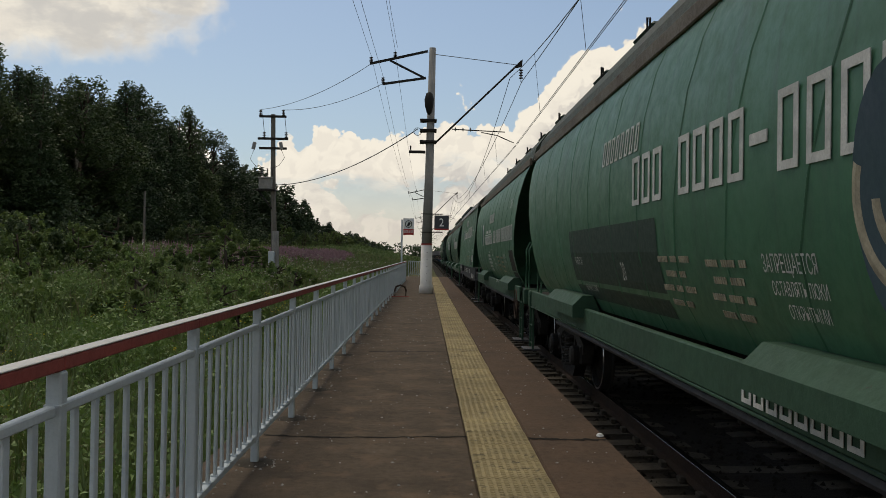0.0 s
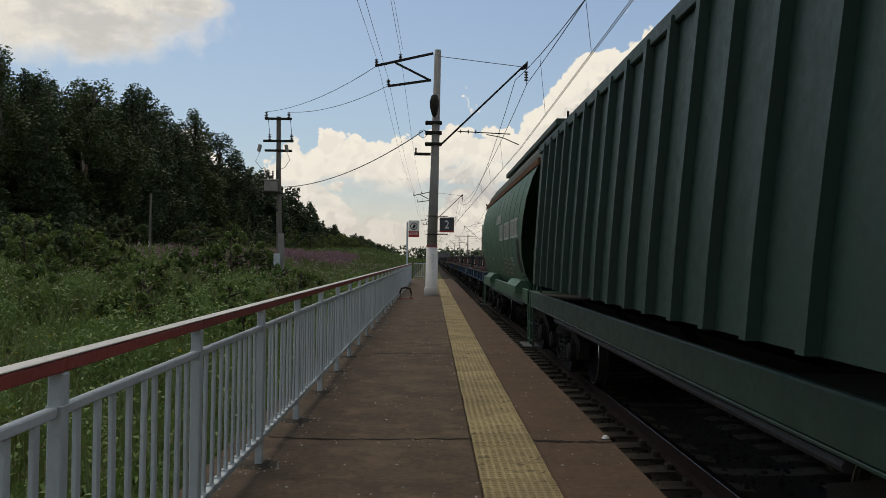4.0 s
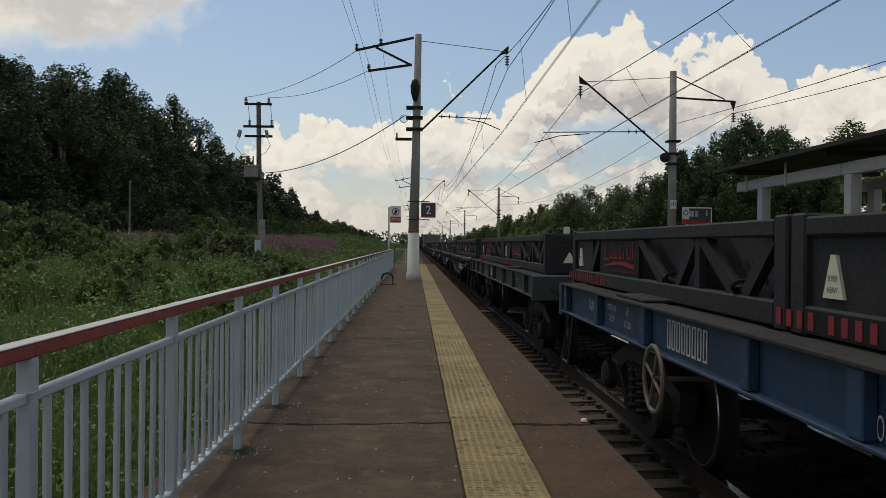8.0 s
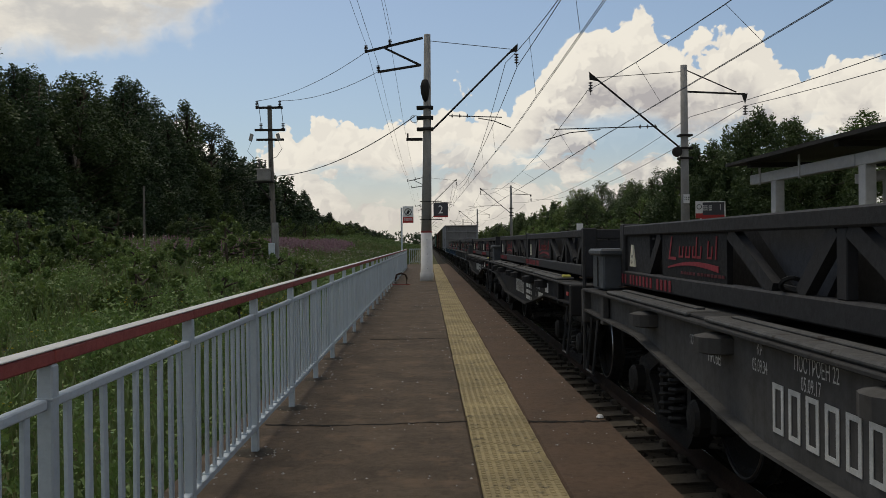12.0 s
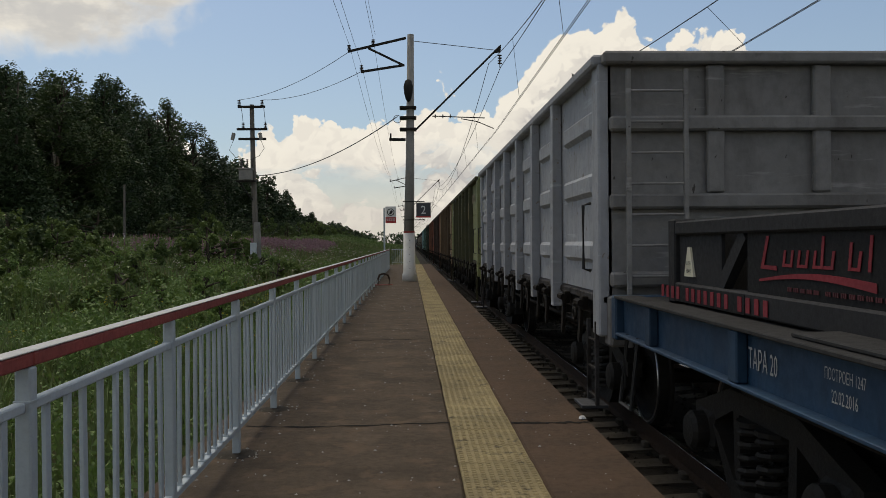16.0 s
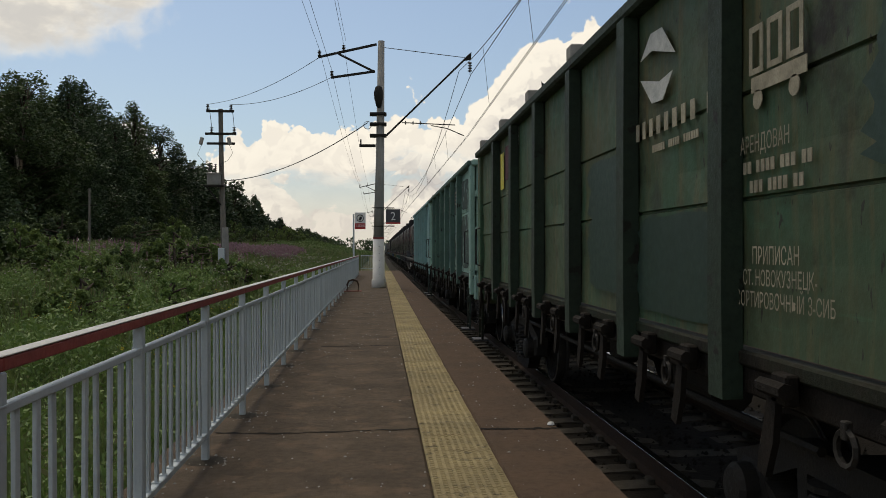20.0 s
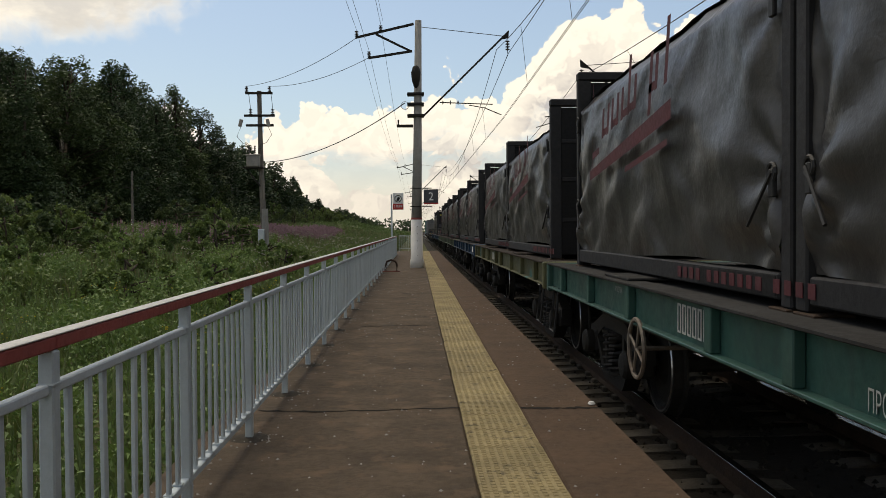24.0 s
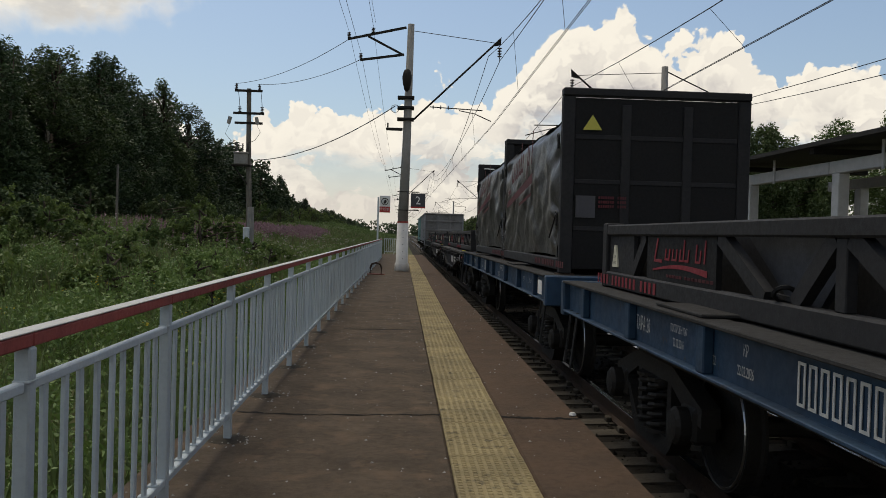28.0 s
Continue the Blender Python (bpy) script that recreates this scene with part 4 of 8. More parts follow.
def build_far_platform():
    s = Shape().box(9.12, 16.5, -30, 62, -0.95, -0.08, 0.02)
    structure("platform_opposite", s, OLD_CONCRETE, "weathered concrete platform across the tracks")
    sh = thing("platform_shelter", "open shelter with pale posts and a dark flat roof", "shelter", at=pose(12.4, 0, -0.08))
    # beam along the track side, posts, dark roof sheet
    for a, b in ((31.9, 24.05), (24.0, 16.1), (16.05, 8.2)):
        part("beam", Shape().box(-0.14, 0.14, b, a, 3.62, 3.98, 0.02), WHITE_PAINT, sh, "pale painted concrete beam")
        part("beam", Shape().box(3.86, 4.14, b, a, 3.62, 3.98, 0.02), WHITE_PAINT, sh, "pale painted concrete beam")
    for y in (29.7, 23.6, 16.1, 8.4):
        for x in (0, 4.0):
            part("post", Shape().box(x - 0.16, x + 0.16, y - 0.2, y + 0.2, 0, 3.62, 0.02), WHITE_PAINT, sh)
    for y in (30.9, 27.6, 21.2, 18.4, 13.0):
        part("bracket", Shape().box(-0.19, -0.141, y - 0.05, y + 0.05, 3.55, 4.33, 0.01), WHITE_PAINT, sh)
    part("roof", Shape().prism([(-0.9, 4.35), (5.0, 4.70), (5.0, 4.85), (-0.9, 4.47)], "y", 7.0, 32.4), DARK_STEEL, sh, "dark corrugated roof sheet")
    part("rafter", Shape().box(-0.7, 4.6, 30.4, 30.7, 4.17, 4.34, 0.01), DARK_STEEL, sh)
    part("rafter", Shape().box(-0.7, 4.6, 23.8, 24.1, 4.17, 4.34, 0.01), DARK_STEEL, sh)
    part("bench", Shape().box(3.3, 3.8, 12, 28, 0.40, 0.46, 0.02), POLE_WOOD, sh, "wooden bench under the roof")
    for y in (13.0, 20.0, 27.0):
        part("bench_leg", Shape().box(3.4, 3.7, y - 0.05, y + 0.05, 0, 0.40, 0.01), CONCRETE, sh)
    g = thing("platform_sign", "dark and red platform sign in a white frame", "sign", at=pose(10.95, 33.6, -0.08))
    part("frame", Shape().box(-0.04, 0.0, -0.03, 0.03, 0, 3.1, 0.006).box(0.92, 0.96, -0.03, 0.03, 0, 3.1, 0.006).box(-0.04, 0.96, -0.03, 0.03, 3.06, 3.1, 0.006), SIGN_WHITE, g)
    b = part("board", Shape().box(0.0, 0.92, -0.02, 0.02, 2.36, 3.06, 0.004), SIGN_GREY, g)
    part("red_band", Shape().box(0.0, 0.92, -0.025, -0.0205, 2.36, 2.56), SIGN_RED, b)
    part("figure", lettering("1", 0.34, 0.9), SIGN_WHITE, b, at=pose(0.75, -0.026, 2.86, 0, 0, 90))
    part("writing", bars([0.2, 0.12], 0.05, 0.03, 3), SIGN_WHITE, b, at=pose(0.22, -0.026, 2.92, 0, 0, 90))
    b2 = part("small_board", Shape().box(-0.28, 0.0, -0.16, -0.13, 2.42, 3.1, 0.005), SIGN_WHITE, g, "small white notice board")
    part("ring", Shape().ring((-0.14, -0.165, 2.88), (0, 1, 0), 0.09, 0.014, 14, 4), SIGN_BLACK, b2)
    part("red_band", Shape().box(-0.28, 0.0, -0.164, -0.1605, 2.42, 2.62), SIGN_RED, b2)
    w = thing("white_marker", "small white marker board on a post", "sign", at=pose(11.2, 62, -0.6))
    part("post", Shape().tube([(0, 0, -0.3), (0, 0, 2.9)], 0.04, 6), GREY_PAINT, w)
    part("board", Shape().box(-0.24, 0.24, -0.05, -0.02, 2.9, 3.4, 0.006), SIGN_WHITE, w)


def leaf_mass(seed, clumps, count, size, flat=0.5):
    """Many small leaf faces scattered through soft clumps (centre, radii)."""
    r = np.random.RandomState(seed)
    tot = sum(c[3] * c[4] * c[5] for c in clumps) ** 1.0
    V, F = [], []
    for cx, cy, cz, rx, ry, rz in clumps:
        n = max(8, int(count * rx * ry * rz / tot))
        d = r.normal(size=(n, 3))
        d /= np.linalg.norm(d, axis=1)[:, None]
        q = d * (r.uniform(0.35, 1.0, size=(n, 1)) ** 0.6) * (rx, ry, rz) * r.uniform(0.8, 1.15, size=(n, 1)) + (cx, cy, cz)
        a = r.normal(size=(n, 3))
        a /= np.linalg.norm(a, axis=1)[:, None]
        b = np.cross(a, r.normal(size=(n, 3)))
        b /= np.linalg.norm(b, axis=1)[:, None]
        sz = size * r.uniform(0.5, 1.25, size=(n, 1))
        leaf = np.stack([q - a * sz, q + b * sz * flat * 1.6, q + a * sz * 0.8 - b * sz * flat * 0.4], 1)
        V.append(leaf.reshape(-1, 3))
    V = np.concatenate(V)
    n = len(V) // 3
    me = bpy.data.meshes.new("crown")
    me.from_pydata(V.tolist(), [], np.arange(n * 3).reshape(n, 3).tolist())
    return me


def tree_kind(seed, height, width, kind):
    """Trunk and crown meshes of one kind of tree, foot at the origin."""
    r = random.Random(seed)
    clumps, limbs = [], Shape()
    limbs.tube([(0, 0, -0.4), (r.uniform(-.2, .2), r.uniform(-.2, .2), height * 0.45), (r.uniform(-.3, .3), r.uniform(-.3, .3), height * 0.93)], height * 0.013 + 0.05, 7, 0.03)
    if kind == "spruce":
        for k in range(16):
            f = k / 16
            z = height * (0.1 + 0.88 * f)
            w = width * 0.5 * (1 - f) ** 0.85 + 0.12
            for j in range(5):
                a = r.uniform(0, 6.28)
                clumps.append((math.cos(a) * w * 0.6, math.sin(a) * w * 0.6, z, w * 0.55, w * 0.55, height * 0.035))
    else:
        n = {"bush": 34, "round": 170}.get(kind, 105)
        lo = 0.10 if kind == "bush" else (0.05 if kind == "round" else 0.14)
        for k in range(n):
            f = (k + r.random()) / n
            z = height * (lo + (0.97 - lo) * f)
            env = math.sin(min(1.0, (f + 0.14)) * math.pi * 0.92) ** 0.7 if kind != "tall" else (1 - f) ** 0.6 * min(1, f * 4 + 0.45)
            w = width * 0.5 * max(0.05, env)
            a = r.uniform(0, 6.28)
            q = r.uniform(0.35, 1.0) * w
            c = r.uniform(0.5, 1.15) * (height * 0.032 + width * 0.036) * (0.5 + 0.65 * env)
            p = (math.cos(a) * q, math.sin(a) * q, z)
            clumps.append((*p, c, c, c * r.uniform(1.0, 2.2)))
            if k % 4 == 0:
                limbs.tube([(0, 0, z - height * 0.12), ((p[0]) * 0.6, p[1] * 0.6, z - height * 0.03), p], 0.05 + height * 0.002, 5, 0.015)
    return limbs.mesh("trunk", True), clumps


def build_trees():
    kinds = []
    for seed, h, w, kind, count, size in ((1, 19, 6.5, "tall", 3600, 0.40), (2, 17, 8.0, "broad", 3600, 0.42), (3, 21, 6.0, "tall", 3600, 0.40), (4, 18, 7.5, "broad", 3600, 0.42), (5, 16, 5.0, "spruce", 3000, 0.38),
                                          (6, 20, 7.0, "tall", 3600, 0.42)):
        trunk, clumps = tree_kind(seed, h, w, kind)
        kinds.append((trunk, leaf_mass(seed, clumps, int(count * 4.6), size * 0.42), h, kind, leaf_mass(seed, clumps, 3800, size * 0.95)))
    r = random.Random(21)

    def plant(x, y, k, scale, mat, bark=BARK, label="tall dark broadleaved tree at the forest edge", group="forest trees", sx=1.0):
        trunk, crown, h, kind, coarse = kinds[k]
        crown = coarse if y > 190 else crown
        t = thing("tree", label, "tree", group, at=pose(x, y, ground_z(x, y) - 0.1, 0, 0, r.uniform(0, 360)) @ Matrix.Diagonal((scale * sx, scale * sx, scale, 1)))
        part("trunk", trunk, bark, t)
        part("crown", crown, mat, t)

    # forest edge along the meadow, three staggered rows, thinning into the distance
    y = 62.0
    while y < 760:
        step = 3.6 + y * 0.040
        for row in range(3):
            x = -39 - row * 6.5 - r.uniform(0, 5) - (6 if y < 90 else 0)
            hh = float(np.interp(y, (60, 85, 105, 125, 155, 178, 230, 300, 390, 760), (19.4, 20.6, 22.4, 24.0, 24.2, 20.5, 17.2, 15.6, 12.5, 10.0))) + row * 0.8
            k = r.choice((0, 1, 2, 3, 5, 1, 3, 4)) if row else r.choice((0, 2, 5, 1, 5, 4))
            scale = hh * r.uniform(0.84, 1.06) / kinds[k][2]
            plant(x, y + r.uniform(-2, 2), k, scale, r.choice((LEAF_DARK, LEAF_DARK, LEAF_DARK, LEAF_MID)), BIRCH_BARK if r.random() < 0.2 else BARK, sx=1.2 + y * 0.0018)
        y += step
    # lower growth in front of the forest
    low = []
    for seed, h, w in ((31, 3.0, 3.6), (32, 2.4, 3.2), (33, 3.6, 3.0)):
        trunk, clumps = tree_kind(seed, h, w, "bush")
        low.append((trunk, leaf_mass(seed, clumps, 6500, 0.085), h))

    def shrub(x, y, h, mat, label, wide=1.0):
        k = r.randrange(3)
        trunk, crown, hh = low[k]
        q = h / hh
        t = thing("bush", label, "bush", "meadow bushes", at=pose(x, y, ground_z(x, y) - 0.25, 0, 0, r.uniform(0, 360)) @ Matrix.Diagonal((q * wide, q * wide, q, 1)))
        part("trunk", trunk, BARK, t)
        part("crown", crown, mat, t)

    shrub(-11.6, 50, 3.2, LEAF_LIGHT, "dense round green bush in the meadow", 1.15)
    shrub(-12.8, 50.6, 2.5, LEAF_MID, "dense green bush in the meadow", 1.15)
    shrub(-10.8, 50.8, 2.2, LEAF_MID, "dense green bush in the meadow", 1.1)
    for x, y, h in ((-17.5, 37, 3.5), (-15.6, 38, 3.1), (-14.2, 38, 2.3), (-19.5, 42, 3.8), (-17.8, 43, 3.5), (-16, 43, 2.8), (-22, 46, 3.7), (-20, 48, 3.6), (-18, 48, 3.0), (-14.6, 41, 1.9), (-16.4, 34, 2.9), (-18.6, 38.5, 3.6), (-13.4, 35, 1.7)):
        shrub(x, y, h * 0.8, r.choice((LEAF_MID, LEAF_LIGHT, LEAF_LIGHT)), "leafy green bush growing in the tall grass", 1.2)
    for x, y, h in ((-4.2, 19, 1.35), (-5.6, 23, 1.6), (-7.4, 22, 1.7), (-8.6, 27, 1.9), (-6.4, 29, 1.6), (-10.2, 30, 2.0), (-5.2, 34, 1.7), (-9.0, 36, 1.9), (-11.6, 25, 1.8), (-7.2, 41, 1.8), (-12.4, 42, 2.1), (-4.0, 27, 1.4)):
        shrub(x, y, h, r.choice((WEED, LEAF_LIGHT)), "low leafy shrub among the meadow weeds", 1.25)
    for k in range(20):
        y = 90 + k * 12 + r.uniform(-3, 3)
        x = -30 - r.uniform(0, 6) + y * 0.02
        shrub(x, y, r.uniform(3.0, 6.0), r.choice((LEAF_MID, LEAF_MID, LEAF_LIGHT)), "green bush below the forest edge", 1.3)
    for k in range(12):
        y = 230 + k * 18 + r.uniform(-4, 4)
        shrub(-13 - y * 0.03 - r.uniform(0, 7), y, r.uniform(2.5, 4.5), r.choice((LEAF_MID, LEAF_LIGHT)), "light green bush on the low bank", 1.5)
    # undergrowth that closes the foot of the woods on both sides
    for name, x0, x1, top, count in (("undergrowth", -45, -36, 6.0, 46000), ("undergrowth", 19, 25, 3.4, 26000)):
        s = []
        for k in range(330):
            y = 58 + 420 * r.random() ** 1.7
            h = top * r.uniform(0.45, 1.0)
            x = r.uniform(x0, x1)
            s.append((x, y, ground_z(x, y) + h * 0.45, 1.5 + y * 0.006, 1.8 + y * 0.008, h * 0.55))
        tagged(part(name, leaf_mass(91 if x0 < 0 else 92, s, count, 0.26), LEAF_DARK if x0 < 0 else LEAF_MID), "dense leafy undergrowth along the edge of the woods", "undergrowth", "", "stuff")
    # across the tracks
    trunk, clumps = tree_kind(41, 10.4, 9.0, "round")
    kinds.append((trunk, leaf_mass(41, clumps, 70000, 0.13), 10.4, "round", None))
    for x, y, k, h in ((21.8, 57, 6, 10.3), (18.7, 57, 6, 8.6), (25.6, 58, 6, 9.9), (31.5, 60, 1, 10.6)):
        plant(x, y, k, h / kinds[k][2], LEAF_MID if k == 6 else LEAF_LIGHT, BARK, "large round green tree beyond the far platform", "trees beyond the far platform", 1.0 if k == 6 else 1.5)
    for x, y, k, h in ((40, 62, 0, 12.5), (45, 68, 5, 14.0), (42, 72, 2, 13), (38, 57, 1, 10.5)):
        plant(x, y, k, h / kinds[k][2], LEAF_LIGHT, BARK, "light green tree beyond the far platform", "trees beyond the far platform", 1.3)
    y = 66
    while y < 520:
        for row in range(2):
            x = 24 + row * 7 + r.uniform(-2, 3) + y * 0.012
            k = r.choice((1, 3, 5, 1, 3, 4))
            h = (8.0 + 1.6 * math.sin(y * 0.06) + row * 1.6) * r.uniform(0.85, 1.15) + (1.5 if 150 < y < 200 else 0)
            plant(x, y + r.uniform(-2, 2), k, h / kinds[k][2], r.choice((LEAF_MID, LEAF_LIGHT, LEAF_LIGHT, LEAF_MID)), BARK, "green tree in the belt beyond the far track", "trees beyond the far platform", 1.45)
        y += 5.5 + y * 0.022
    for k in range(20):
        y = 50 + k * 8.5
        shrub(19.0 + r.uniform(-1.5, 2.5) + y * 0.01, y, r.uniform(3.0, 5.6), r.choice((LEAF_LIGHT, LEAF_LIGHT, WEED, LEAF_MID)), "light green bush beside the far track", 1.3)
    # closing belts of woodland far down the line
    s = []
    for k in range(150):
        a = r.uniform(-1, 1)
        s.append((a * 420, 900 + r.uniform(0, 120), 5 + r.uniform(-1, 2.5), 9, 9, r.uniform(6, 10)))
    tagged(part("far_woodland", leaf_mass(77, s, 16000, 2.2), LEAF_DARK), "distant dark woodland closing the view along the line", "woodland", "", "stuff")


def build_meadow():
    r = np.random.RandomState(5)

    def blades(name, n, mat, xf, yf, h0, h1, w0, w1, lean, label, top=None):
        x, y = xf(n), yf(n)
        g = np.array([ground_z(a, b) for a, b in zip(x, y)])
        h = r.uniform(h0, h1, n) * (0.75 + 0.5 * r.rand(n) ** 2)
        w = r.uniform(w0, w1, n) * (1 + y / 45.0)
        ang = r.uniform(0, 6.283, n)
        dx, dy = np.cos(ang) * w, np.sin(ang) * w
        la, lb = r.normal(0, lean, n) * h, r.normal(0, lean, n) * h
        base0, base1 = np.stack([x - dx, y - dy, g - 0.05], 1), np.stack([x + dx, y + dy, g - 0.05], 1)
        mid0 = np.stack([x - dx * .7 + la * .35, y - dy * .7 + lb * .35, g + h * .6], 1)
        mid1 = np.stack([x + dx * .7 + la * .35, y + dy * .7 + lb * .35, g + h * .6], 1)
        tip = np.stack([x + la, y + lb, g + h], 1)
        V = np.stack([base0, base1, mid1, mid0, tip], 1).reshape(-1, 3)
        i = np.arange(n)[:, None] * 5
        F = (i + [0, 1, 2, 3]).tolist() + (i + [3, 2, 4]).tolist()
        me = bpy.data.meshes.new(name)
        me.from_pydata(V.tolist(), [], F)
        ob = new(name, me)
        skin(ob, mat)
        tagged(ob, label, "grass", "", "stuff")
        return x, y, g + h

    def near_x(n):
        return -1.75 - 13 * r.rand(n) ** 1.3

    def near_y(n):
        return 1.0 + 36 * r.rand(n) ** 1.2

    def far_x(n):
        return -1.9 - 34 * r.rand(n)

    def far_y(n):
        return 22 + 130 * r.rand(n) ** 1.25

    blades("tall_grass", 14000, GRASS, near_x, near_y, 0.35, 0.85, 0.010, 0.022, 0.25, "tall green meadow grass beside the platform")
    blades("far_grass", 44000, GRASS, far_x, far_y, 0.4, 1.0, 0.02, 0.04, 0.2, "tall meadow grass stretching along the line")
    blades("dry_grass", 26000, DRY_GRASS, far_x, far_y, 0.6, 1.15, 0.012, 0.025, 0.2, "dry yellowish grass stalks in the meadow")

    # leafy weeds between the grass, close to the railing
    cl = []
    for k in range(3600):
        x, y = -1.75 - 13 * r.rand() ** 1.35, 1.0 + 36 * r.rand() ** 1.15
        tall = 0.30 + 0.95 * max(0.0, math.sin(x * 1.3 + 0.6 * y) * math.sin(y * 0.45 - 0.3 * x)) + r.uniform(0, 0.35)
        cl.append((x, y, ground_z(x, y) + tall * 0.55, 0.17, 0.17, max(0.15, tall * 0.5)))
    ob = new("weeds", leaf_mass(55, cl, 170000, 0.056, 0.42))
    skin(ob, WEED)
    tagged(ob, "dense leafy weeds growing along the railing", "weeds", "", "stuff")

    # taller leafy growth further out, in patches up to the forest
    cl = []
    for k in range(5200):
        x, y = -2.5 - 30 * r.rand(), 22 + 105 * r.rand() ** 1.3
        if math.sin(x * 0.35 + 1.1) + math.sin(y * 0.16 + x * 0.1) < r.uniform(-1.1, 0.9):
            continue
        cl.append((x, y, ground_z(x, y) + r.uniform(0.3, 0.7), 0.5, 0.5, r.uniform(0.3, 0.75)))
    ob = new("weeds", leaf_mass(56, cl, 140000, 0.095, 0.45))
    skin(ob, LEAF_LIGHT)
    tagged(ob, "patches of tall leafy weeds in the rough meadow", "weeds", "", "stuff")

    # rough growth on the bank along the line
    cl = []
    for k in range(1500):
        x, y = -3.5 - 22 * r.rand() ** 1.2, 75 + 300 * r.rand() ** 1.5
        q = 0.5 + y * 0.004
        cl.append((x, y, ground_z(x, y) + r.uniform(0.1, 0.5), q, q * 1.5, r.uniform(0.3, 0.8) * (1.6 if r.rand() < 0.12 else 1.0)))
    ob = new("weeds", leaf_mass(57, cl, 60000, 0.17, 0.45))
    skin(ob, LEAF_LIGHT)
    tagged(ob, "rough weeds and low scrub on the bank", "weeds", "", "stuff")

    def flowers(name, n, mat, xf, yf, h0, h1, size, label, spike):
        x, y = xf(n), yf(n)
        V, F = [], []
        for a, b in zip(x, y):
            g = ground_z(a, b)
            h = r.uniform(h0, h1)
            for j in range(5):
                z = g + h + (j * 0.10 if spike else r.uniform(-.05, .05))
                q = size * (1 + b / 60) * (1 - j * 0.12 if spike else r.uniform(.5, 1))
                ox, oy = (0, 0) if spike else (r.uniform(-.12, .12), r.uniform(-.12, .12))
                k = len(V)
                t = r.uniform(0, 3.14)
                c, s_ = math.cos(t) * q, math.sin(t) * q
                V += [(a + ox - c, b + oy - s_, z - q * .4), (a + ox + c, b + oy + s_, z - q * .4), (a + ox + c * .7, b + oy + s_ * .7, z + q * .6), (a + ox - c * .7, b + oy - s_ * .7, z + q * .6)]
                F.append((k, k + 1, k + 2, k + 3))
        me = bpy.data.meshes.new(name)
        me.from_pydata(V, [], F)
        ob = new(name, me)
        skin(ob, mat)
        tagged(ob, label, "flowers", "", "stuff")

    flowers("fireweed", 1200, PINK, lambda n: -8.5 - 8.5 * r.rand(n), lambda n: 80 + 22 * r.rand(n), 0.6, 1.15, 0.055, "drift of pink fireweed in bloom", True)
    flowers("fireweed", 220, PINK, lambda n: -9 - 16 * r.rand(n), lambda n: 44 + 40 * r.rand(n), 0.8, 1.25, 0.05, "scattered pink fireweed in the grass", True)
    flowers("white_umbels", 520, CREAM, lambda n: -4 - 17 * r.rand(n), lambda n: 26 + 60 * r.rand(n), 0.8, 1.3, 0.028, "white flowering umbels in the grass", False)
    flowers("yellow_flowers", 60, GOLD, lambda n: -2.2 - 6 * r.rand(n), lambda n: 3 + 25 * r.rand(n), 0.6, 0.95, 0.018, "small yellow flowers among the grass", False)


def build_grit():
    """Loose grit that gathers along the railing and in the joints."""
    r2, s = random.Random(19), Shape()
    for k in range(1500):
        y = 1.5 + 30 * r2.random() ** 1.6
        near = r2.random()
        x = -1.55 + 0.55 * r2.random() ** 2 if near < 0.55 else (r2.uniform(-1.5, 0.3) if near < 0.85 else r2.uniform(0.83, 1.44))
        if near < 0.3:  # little heaps round the feet of the posts
            y = 2.76 + 1.64 * r2.randrange(-1, 14) + r2.gauss(0, 0.12)
            x = FENCE_X + r2.gauss(0.02, 0.10)
        q = r2.uniform(0.004, 0.013)
        a = [(x + q * r2.uniform(.6, 1.4), y, 0.0), (x, y + q * r2.uniform(.6, 1.4), 0.0), (x - q * r2.uniform(.6, 1.4), y, 0.0), (x, y - q * r2.uniform(.6, 1.4), 0.0), (x, y, q * 0.9)]
        s.add(a, [(0, 1, 4), (1, 2, 4), (2, 3, 4), (3, 0, 4)])
    tagged(part("grit", s, CONCRETE), "loose pale grit scattered on the platform", "grit", "", "stuff")


build_ground()
build_platform()
build_grit()
build_tactile()
build_track(AXIS, "track_near", "railway track with concrete sleepers beside the platform")
build_track(AXIS2, "track_far", "second railway track behind the passing train")
build_fence()
build_catenary()
build_utility_pole()
build_platform_signs()
build_far_platform()
build_trees()
build_meadow()

# ---- rolling stock: local x across, y along, z up from the rail ----
SPEED = 18.0
GRIME = 0.68  # share of the fresh colour that years of dirt leave


def paint(name, colour, *a, **k):
    def dull(c):
        return tuple(q * GRIME for q in c)
    for key in ("second", "third", "streak"):
        if k.get(key):
            k[key] = dull(k[key])
    return material(name, dull(colour), *a, **k)


HOPPER_GREEN = paint("hopper_green", (0.062, 0.212, 0.112), 0.5, second=(0.050, 0.160, 0.084), scale=0.7, amount=0.7, streak=(0.038, 0.085, 0.058), streak_amount=0.5, bump=0.10, bump_scale=5, vary=0.06)
HOPPER_DULL = paint("hopper_green_dull", (0.060, 0.172, 0.095), 0.55, second=(0.052, 0.128, 0.074), scale=0.9, amount=0.8, third=(0.06, 0.035, 0.022), third_at=0.70, third_scale=3.0, streak=(0.045, 0.075, 0.05),
                       streak_amount=0.6, bump=0.12, bump_scale=5, vary=0.05)
# hopper green darkened for the sill, its shade painted in, with brown spots
HOPPER_SILL_SHADED = paint("hopper_sill_shaded_green", (0.040, 0.112, 0.064), 0.7, second=(0.036, 0.080, 0.050), scale=1.2, amount=0.8, third=(0.05, 0.04, 0.03), third_at=0.66, third_scale=5, bump=0.15)
